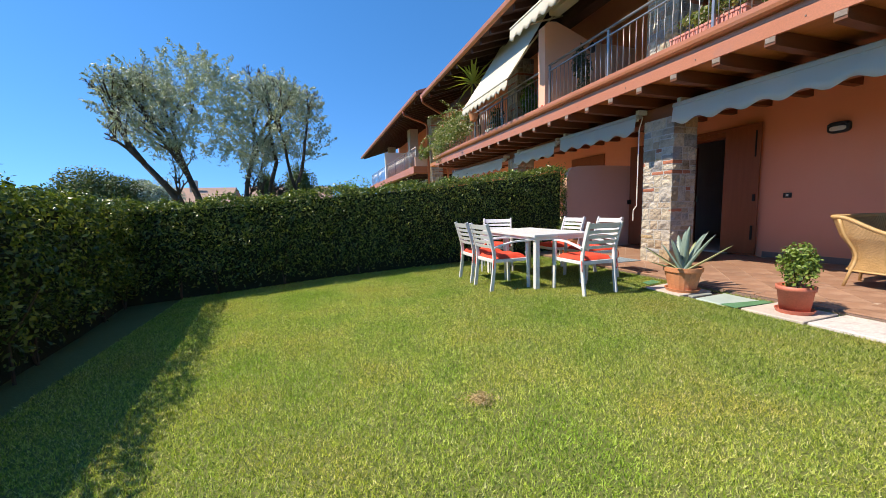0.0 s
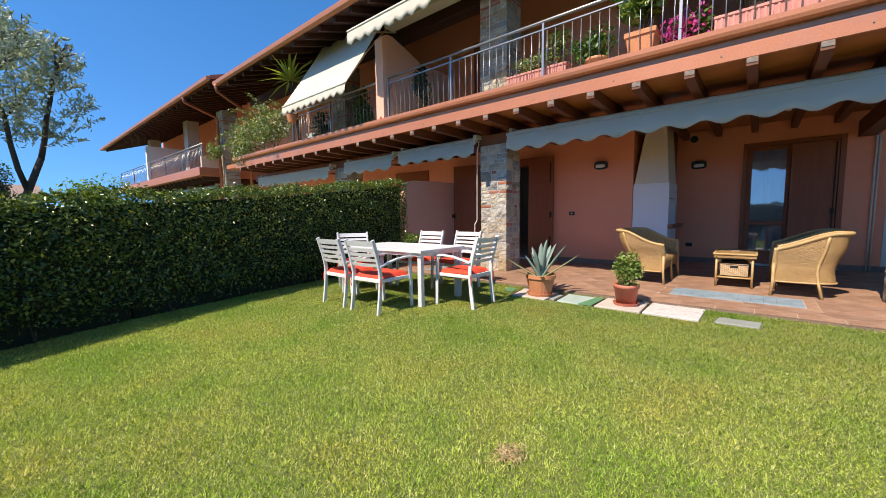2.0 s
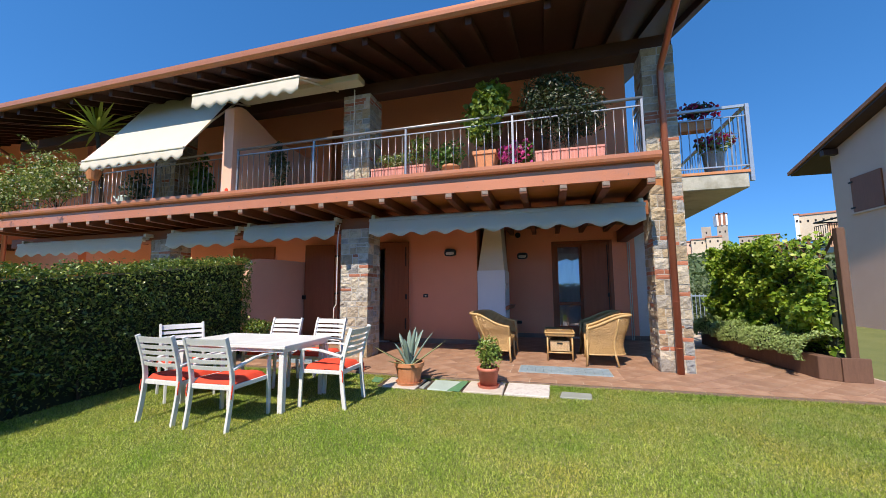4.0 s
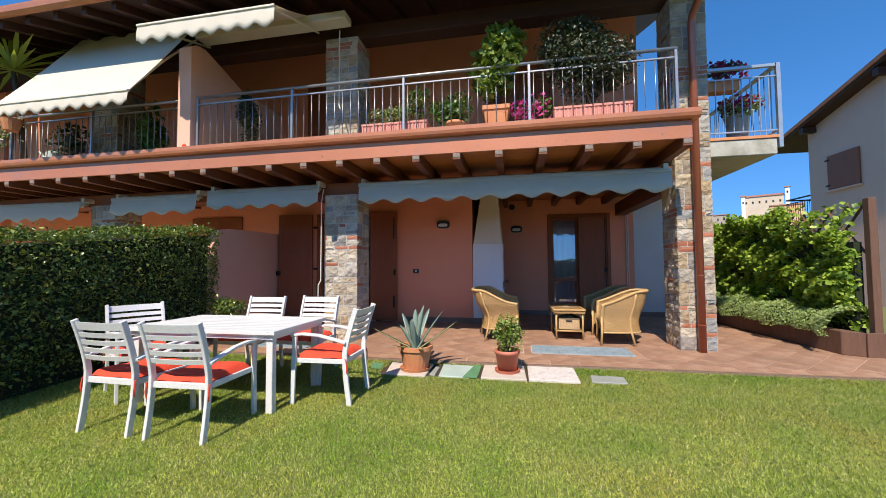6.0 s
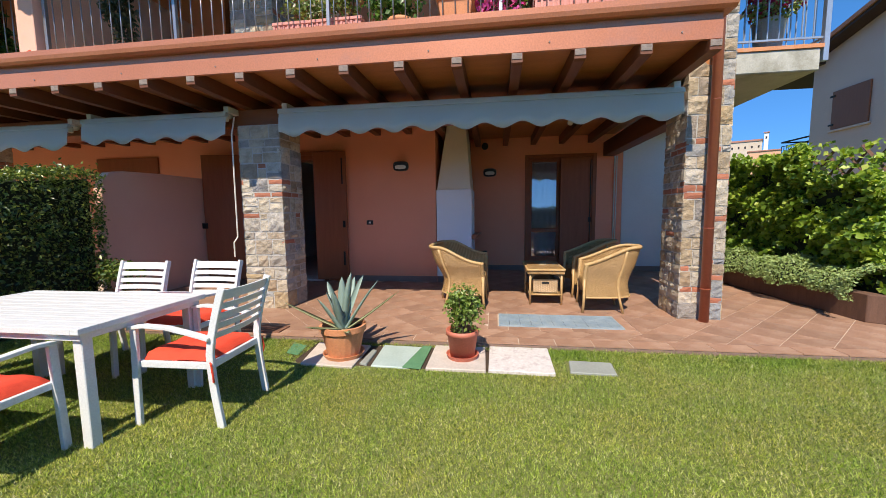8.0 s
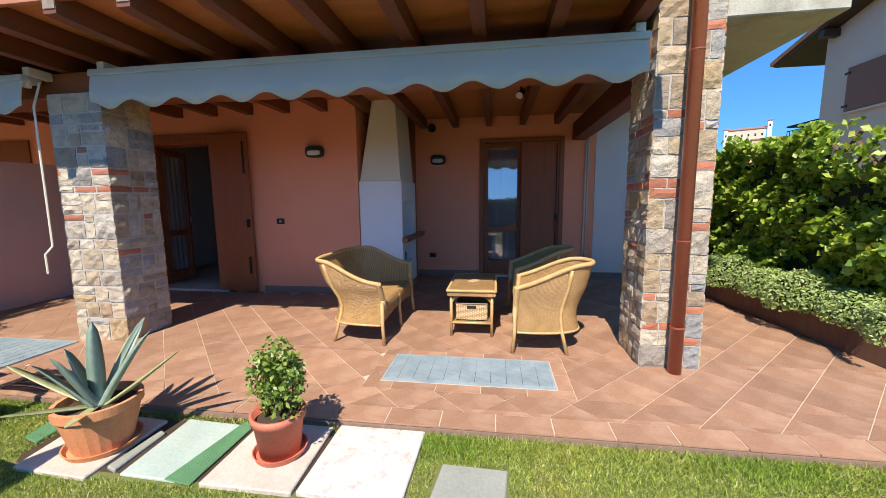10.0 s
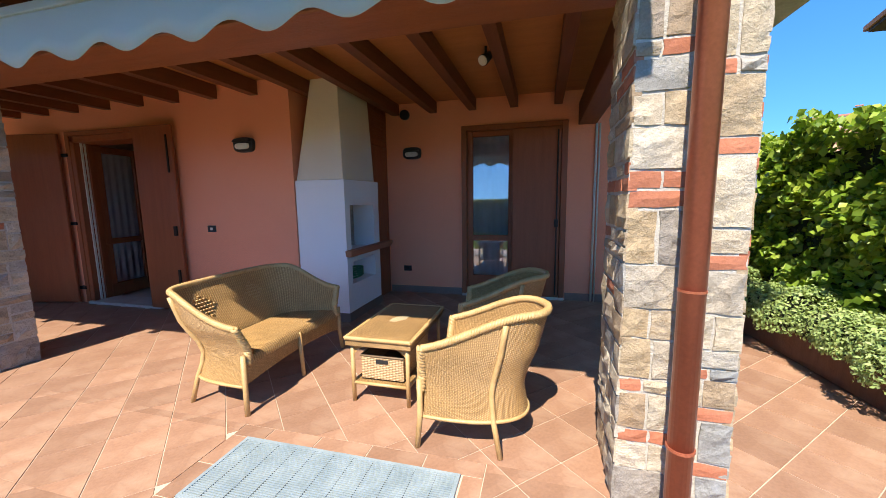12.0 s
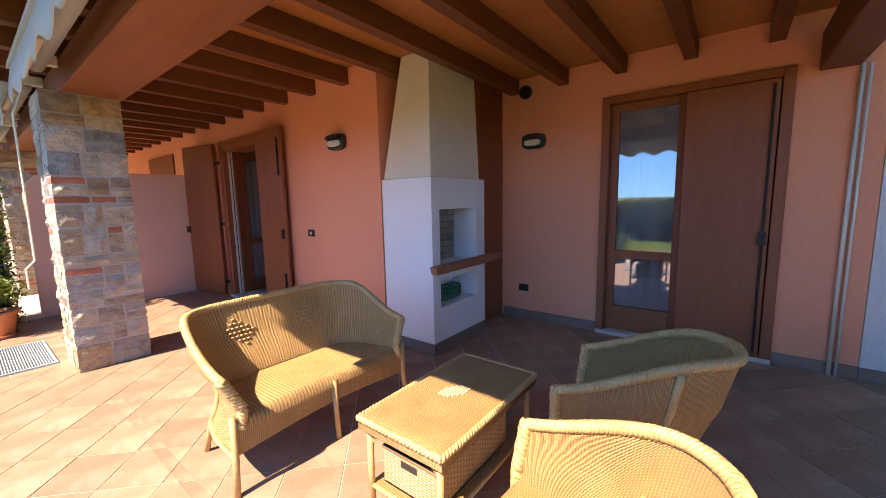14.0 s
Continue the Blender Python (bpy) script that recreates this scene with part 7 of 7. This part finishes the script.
part("soffit", G().hull([(7.7, -14.9, nb_z(7.7)), (16.0, -14.9, nb_z(16.0)), (16.0, -7.55, nb_z(16.0)), (7.7, -7.55, nb_z(7.7))], [(7.7, -14.9, nb_z(7.7) + 0.078), (16.0, -14.9, nb_z(16.0) + 0.078), (16.0, -7.55, nb_z(16.0) + 0.078), (7.7, -7.55, nb_z(7.7) + 0.078)]), M["beam_shaded"], nb, "boarded underside of the eaves, coloured dark as in shade")
sh = part("shutter", G().box(12.66, 13.80, NY, NY + 0.05, 3.51, 4.60), M["door_wood"], nb, "closed brown shutter", bevel=0.01)
parts("hinge", [(13.70, 13.86, NY + 0.051, NY + 0.07, z, z + 0.05) for z in (3.62, 4.44)], M["dark_metal"], sh, "black metal hinge")
part("sill", G().box(12.60, 13.88, NY, NY + 0.07, 3.44, 3.50), M["neigh"], nb, bevel=0.006)
for x in (14.3, 11.6):
    part("purlin", G().box(x - 0.09, x + 0.09, NY, -7.56, nb_z(x) - 0.22, nb_z(x) - 0.025), M["beam_shaded"], nb)
part("terrace_slab", G().box(NX + 0.01, 15.9, -9.5, NY, 2.35, 2.55), M["concrete"], nb, bevel=0.01)
rail = part("terrace_railing", G().tube([(NX, NY - 0.03, 3.50), (15.8, NY - 0.03, 3.50), (15.8, -9.4, 3.50)], 0.028, 8), M["dark_metal"], nb, "dark blue-grey metal railing")
for z in (3.36, 2.68):
    part("cross_rail", G().tube([(NX, NY - 0.03, z), (15.8, NY - 0.03, z)], 0.014, 6), M["dark_metal"], rail)
for i in range(11):
    part("bar", G().tube([(NX + 0.1 + i * 0.11, NY - 0.03, 2.55), (NX + 0.1 + i * 0.11, NY - 0.03, 3.36)], 0.010, 5), M["dark_metal"], rail)

# ---- second house of the row ----
h2 = thing("row_house", (7, 24, 0), "further pink row house with overhanging roof and balcony", "house")
part("wall", G().box(7.2, 12, 15.4, 33, 0, 6.6), M["pink"], h2)
part("roof", slope(G(), EX - 0.14, 12.5, 14.36, 32.8, 0.24, 0.36), M["roof"], h2)
part("soffit", slope(G(), EX - 0.1, 12.4, 14.4, 32.7, 0.18, 0.235), M["beam_shaded"], h2)
for k in range(32):
    part("eave_rafter", slope(G(), EX - 0.02, 7.2, 14.8 + k * 0.56, 14.9 + k * 0.56, 0.05, 0.178), M["beam_shaded"], h2)
gp2 = [(EX - 0.23, 0.18), (EX - 0.24, 0.23), (EX - 0.245, 0.27), (EX - 0.13, 0.28), (EX - 0.13, 0.15), (EX - 0.19, 0.14)]
part("gutter", G().hull([(x, 14.36, EZ + z) for x, z in gp2], [(x, 32.8, EZ + z) for x, z in gp2]), M["copper"], h2)
part("balcony_slab", G().box(4.5, 7.2, 17.5, 32.5, 2.70, 3.02), M["copper"], h2, bevel=0.01)
for i in range(22):
    part("balcony_joist", G().box(4.7, 7.2, 17.8 + i * 0.62, 17.9 + i * 0.62, 2.56, 2.70), M["beam_shaded"], h2)
part("divider", G().box(4.6, 7.2, 25.3, 25.5, 3.02, 4.8), M["white_render"], h2, "white balcony divider")
part("downpipe", G().tube([(3.95, 16.9, 5.36), (4.0, 16.95, 5.2), (5.1, 17.3, 4.95), (5.2, 17.35, 4.8), (5.2, 17.35, 0)], 0.05, 10), M["pipe"], h2, smooth=True)
for y in (21.6, 28.0):
    part("pillar", G().box(5.4, 5.9, y, y + 0.55, 0, 5.6), M["mortar"], h2)
railing(17.7, 25.3, 4.72, 3.02, 3.95, (17.75, 20.2, 22.7, 25.2), M["steel"], "far steel balcony railing of the row house", bars=0.16)
railing(25.5, 32.3, 4.72, 3.02, 3.95, (25.6, 28.9, 32.2), M["steel"], "far steel balcony railing beyond the white divider", bars=0.16)
rolled_awning(18.2, 23.5, 5.25, 2.38)
solo("balcony_wall", G().box(4.6, 7.2, 17.5, 17.62, 3.02, 3.45), M["neigh"], "low side wall of the far balcony", "wall")
bush("balcony_plant", (4.95, 17.2, 3.55), (0.3, 0.4, 0.45), 400, 0.1, M["leaf_jas"], "small flowering plants on the far balcony", "plant", 101, 0.6, 8, base=(4.95, 17.55, 3.46))

# ---- olive tree ----
ol = thing("olive_tree", (-1.4, 8.6, -0.2), "silvery olive tree with several leaning stems behind the hedge", "tree")
rt = random.Random(42)
tips = []
def in_crown(p):
    a = ((p.x + 2.15) / 1.22) ** 2 + ((p.y - 8.6) / 1.1) ** 2 + ((p.z - 2.92) / 0.95) ** 2
    b = ((p.x + 0.74) / 1.05) ** 2 + ((p.y - 8.6) / 1.1) ** 2 + ((p.z - 2.68) / 0.80) ** 2
    w = 0.18 * math.sin(p.x * 4.3 + p.z * 2.1) + 0.16 * math.sin(p.z * 5.2 + p.y * 3.3) + 0.2 * math.sin(p.x * 9.1 - p.y * 6.0)
    return min(a, b) + w
def branch(p, d, ln, r, depth, g):
    p, d = Vector(p), Vector(d).normalized()
    pts = [p]
    n = 5
    for i in range(n):
        d = (d + Vector((rt.uniform(-1, 1), rt.uniform(-1, 1), rt.uniform(-0.5, 0.7))) * 0.15).normalized()
        p = p + d * ln / n
        if depth > 0 and in_crown(p) > 1.25 and len(pts) > 1:
            break
        pts.append(p)
    g.tube(pts, r, 7 if depth < 2 else 4, r1=r * 0.55)
    if depth >= 2:
        tips.extend(q for q in pts[1:] if in_crown(q) < 1.3)
    if depth < 4:
        for i in range(4 if depth else 5):
            k = min(len(pts) - 1, rt.choice((2, 3, 4, 5, 5)))
            nd = (d + Vector((rt.uniform(-1, 1), rt.uniform(-1, 1), rt.uniform(-0.4, 0.7))) * (0.85 if depth else 0.6)).normalized()
            branch(pts[k], nd, ln * rt.uniform(0.5, 0.68), r * 0.52, depth + 1, g)
stems = [((-1.75, 8.6, -0.25), (-0.50, 0.1, 1.0), 2.5, 0.092), ((-1.7, 8.7, -0.25), (-0.20, -0.1, 1.0), 2.6, 0.082), ((-1.3, 8.6, -0.25), (-0.06, 0.15, 1.0), 2.35, 0.07), ((-1.2, 8.7, -0.25), (0.16, 0, 1.0), 2.35, 0.068), ((-1.05, 8.55, -0.25), (0.36, 0, 1.0), 2.3, 0.064)]
for b, d, ln, r in stems:
    g = G()
    branch(b, d, ln, r, 0, g)
    part("trunk", g, M["bark"], ol, smooth=True)
ro = np.random.default_rng(8)
tp = np.array([tuple(q) for q in tips])
wt_ = ro.uniform(0.0, 1.0, len(tp)) ** 2.2
idx = ro.choice(len(tp), 9000, p=wt_ / wt_.sum())
P = tp[idx] + ro.normal(0, 0.055, (9000, 3))
sprays = []
while len(sprays) < 24000:
    q = Vector((ro.uniform(-3.7, 0.9), ro.uniform(7.4, 9.8), ro.uniform(1.75, 4.0)))
    if 0.2 < in_crown(q) < 1.0:
        side = Vector((q.x + (2.15 if q.x < -1.4 else 0.62), q.y - 8.6, 0.75 + ro.normal(0, 0.35)))
        side = (side + Vector(ro.normal(0, 0.35, 3))).normalized()
        for i in range(44):
            f = ro.uniform(0, 1)
            sprays.append(tuple(q + side * 0.34 * f + Vector(ro.normal(0, 0.045 * (1.15 - f), 3))))
P = np.concatenate([P, np.array(sprays)])
leaves("crown", P, 0.075, M["leaf_olive"], ol, 8, None, 0.25)

# ---- distance ----
def far_tree(x, y, h, w, seed, mat=None, label="distant round-headed green tree"):
    th = thing("tree", (x, y, -0.6), label, "tree", "distant trees")
    part("trunk", G().tube([(x, y, -0.6), (x, y, h * 0.55)], w * 0.07, 7, r1=w * 0.03), M["bark"], th)
    p, d = blob((x, y, h * 0.62), (w, w, h * 0.52), 14000, seed, 0.35, 22)
    leaves("crown", p, 0.09 + w * 0.03, mat or M["leaf_far"], th, seed, d * 0.9 + np.array((0, 0, 0.5)), 0.7)
for k, (x, y, h, w) in enumerate([(-16.1, 36.7, 4.4, 3.1), (-14.2, 37.6, 3.7, 1.6), (-21.5, 34.0, 3.2, 2.8), (-19.0, 36.5, 3.1, 2.3), (-25.0, 33.0, 3.3, 3.2), (-30.0, 32.0, 3.3, 3.4), (-1.4, 40.0, 5.1, 1.85), (-4.3, 39.8, 4.6, 0.95)]):
    far_tree(x, y, h, w, 200 + k)
far_tree(-12.9, 37.9, 4.0, 2.2, 215, M["leaf_olive"], "distant pale olive tree with a loose crown")
bush("bright_shrub", (2.2, 22, 1.9), (1.3, 1.3, 1.3), 3800, 0.11, M["leaf_lime"], "bright green shrub beyond the hedge", "shrub", 230, 0.6, 14, base=(2.1, 22, -0.5))
def far_house(x0, x1, y0, y1, e, r, label):
    th = thing("far_house", ((x0 + x1) / 2, (y0 + y1) / 2, -0.6), label, "house", "distant houses")
    part("wall", G().box(x0, x1, y0, y1, -0.6, e), M["old_wall"], th)
    part("roof", G().hull([(x0 - 0.6, y0 - 0.6, e), (x1 + 0.6, y0 - 0.6, e), (x1 + 0.6, y1 + 0.6, e), (x0 - 0.6, y1 + 0.6, e)], [(x0 - 0.6, (y0 + y1) / 2 - 0.1, r), (x1 + 0.6, (y0 + y1) / 2 - 0.1, r), (x1 + 0.6, (y0 + y1) / 2 + 0.1, r), (x0 - 0.6, (y0 + y1) / 2 + 0.1, r)]), M["far_roof"], th, "weathered clay tiled roof")
    part("chimney", G().box((x0 + x1) / 2 - 0.35, (x0 + x1) / 2 + 0.35, (y0 + y1) / 2 - 1.6, (y0 + y1) / 2 - 1.0, e, r + 0.7), M["old_wall"], th)
far_house(-16.0, -9.2, 46, 54, 2.3, 4.1, "distant low house with a clay tiled roof")
far_house(-7.2, 1.6, 48, 57, 2.4, 4.3, "distant low house with a ridged clay roof")

hill = G()
def hill_pt(u, v):
    az = radians(-62 + 62 * u)
    rr = 120 + 420 * v
    prof = (math.sin(min(1, v * 1.15) * math.pi / 2) ** 1.5) * (38 + 4 * math.sin(u * 9) + 5 * math.sin(u * 3.1 + 1)) * (0.35 + 0.65 * math.sin(math.pi * min(1, 0.12 + u * 0.85)) ** 0.7)
    return rr * math.cos(az), rr * math.sin(az), -0.5 + prof + 1.3 * math.sin(u * 57) * v + 1.1 * math.sin(v * 31 + u * 20) * v
hill.grid(hill_pt, 60, 24)
solo("backdrop_hill", hill, M["hill_green"], "green wooded hillside in the distance", "hill", kind="structure", smooth=True)
rh = np.random.default_rng(3)
hp, hd = [], []
for _ in range(900):
    u, v = rh.uniform(0.1, 0.95), rh.uniform(0.1, 0.85)
    c = np.array(hill_pt(u, v))
    rd = rh.uniform(1.6, 4.5)
    d = rh.normal(size=(26, 3))
    d /= np.linalg.norm(d, axis=1, keepdims=True)
    hp.append(c + d * rd * np.array((1, 1, 0.8)))
    hd.append(d)
hw = thing("hillside_woods", (300, -150, 0), "dense trees scattered over the distant hillside", "trees", kind="stuff")
leaves("foliage", np.concatenate(hp), 2.6, M["leaf_far"], hw, 4, np.concatenate(hd), 0.8)


def town(az, rr, z0, w, d, h, mat, label, roof=0.0, name="hill_house"):
    """A hilltop building facing the garden."""
    th = thing(name, (rr * math.cos(radians(az)), rr * math.sin(radians(az)), z0), label, "building", "hilltop buildings")
    c = Vector((rr * math.cos(radians(az)), rr * math.sin(radians(az)), 0))
    o = Vector((math.cos(radians(az)), math.sin(radians(az)), 0))
    s = Vector((-o.y, o.x, 0))
    def pt(a, b, z):
        return tuple(c + s * a + o * b + Vector((0, 0, z)))
    part("wall", G().hull([pt(-w / 2, 0, z0 - 8), pt(-w / 2, d, z0 - 8), pt(w / 2, d, z0 - 8), pt(w / 2, 0, z0 - 8)], [pt(-w / 2, 0, z0 + h), pt(-w / 2, d, z0 + h), pt(w / 2, d, z0 + h), pt(w / 2, 0, z0 + h)]), mat, th)
    if roof:
        part("roof", G().hull([pt(-w / 2 - 0.5, -0.5, z0 + h), pt(-w / 2 - 0.5, d, z0 + h), pt(w / 2 + 0.5, d, z0 + h), pt(w / 2 + 0.5, -0.5, z0 + h)], [pt(-w / 2 - 0.5, d / 2, z0 + h + roof), pt(-w / 2 - 0.5, d / 2 + 0.2, z0 + h + roof), pt(w / 2 + 0.5, d / 2 + 0.2, z0 + h + roof), pt(w / 2 + 0.5, d / 2, z0 + h + roof)]), M["roof"], th)
    nwin = max(1, int(w / 3.2))
    for i in range(nwin):
        a = -w / 2 + (i + 0.5) * w / nwin
        part("window", G().hull([pt(a - 0.45, -0.08, z0 + h * 0.45), pt(a - 0.45, 0.02, z0 + h * 0.45), pt(a + 0.45, 0.02, z0 + h * 0.45), pt(a + 0.45, -0.08, z0 + h * 0.45)], [pt(a - 0.45, -0.08, z0 + h * 0.45 + 1.5), pt(a - 0.45, 0.02, z0 + h * 0.45 + 1.5), pt(a + 0.45, 0.02, z0 + h * 0.45 + 1.5), pt(a + 0.45, -0.08, z0 + h * 0.45 + 1.5)]), M["dark_metal"], th)
    return th
M["ochre_wall"] = surf("ochre_plaster", (0.66, 0.36, 0.20), (0.76, 0.44, 0.26), 0.1, 2, 0.9, 0.0)
M["tower_stone"] = surf("grey_tower_stone", (0.36, 0.31, 0.25), (0.46, 0.40, 0.33), 0.2, 2, 0.9, 0.0)
town(-21.15, 340, 36, 6.4, 6.4, 10, M["tower_stone"], "square stone bell tower on the hilltop", 0, "bell_tower")
bf = town(-21.15, 339.9, 54, 6.6, 6.6, 0.5, M["roof"], "white open belfry on top of the stone tower", 1.0, "belfry")
for a_ in (-2.7, 0.0, 2.7):
    c_ = Vector((340 * math.cos(radians(-21.15)), 340 * math.sin(radians(-21.15)), 0)) + Vector((math.sin(radians(21.15)), math.cos(radians(21.15)), 0)) * a_
    part("pier", G().box(c_.x - 0.6, c_.x + 5.6, c_.y - 0.55, c_.y + 0.55, 46.01, 54.0), M["white_render"], bf)
town(-19.5, 338, 36, 6, 6, 9.5, M["tower_stone"], "ruined stone block on the hilltop", 0)
town(-20.2, 330, 30, 9, 8, 6.5, M["old_wall"], "yellow plastered house on the hilltop", 1.5)
town(-18.6, 332, 30, 9, 8, 5.5, M["old_wall"], "low plastered house on the hilltop", 1.5)
town(-17.0, 335, 29, 11, 8, 5.5, M["neigh"], "low pink house with clay roof on the hilltop", 1.5)
town(-24.5, 345, 30, 22, 8, 7, M["tower_stone"], "long grey wall of hilltop houses", 1.0)
town(-29.7, 330, 38, 21, 12, 8.2, M["old_wall"], "long yellow church on the hilltop", 2.0, "hill_church")
town(-31.85, 331, 44, 2.2, 2.2, 7.0, M["white_render"], "small white bell turret on the hilltop", 0.8, "bell_turret")
town(-31.7, 300, 28, 15, 9, 7.6, M["ochre_wall"], "ochre hillside house with clay roof", 1.2)
town(-27.9, 329, 38, 2.0, 3, 9, M["white_render"], "narrow white church front on the hilltop", 1.0, "hill_church")
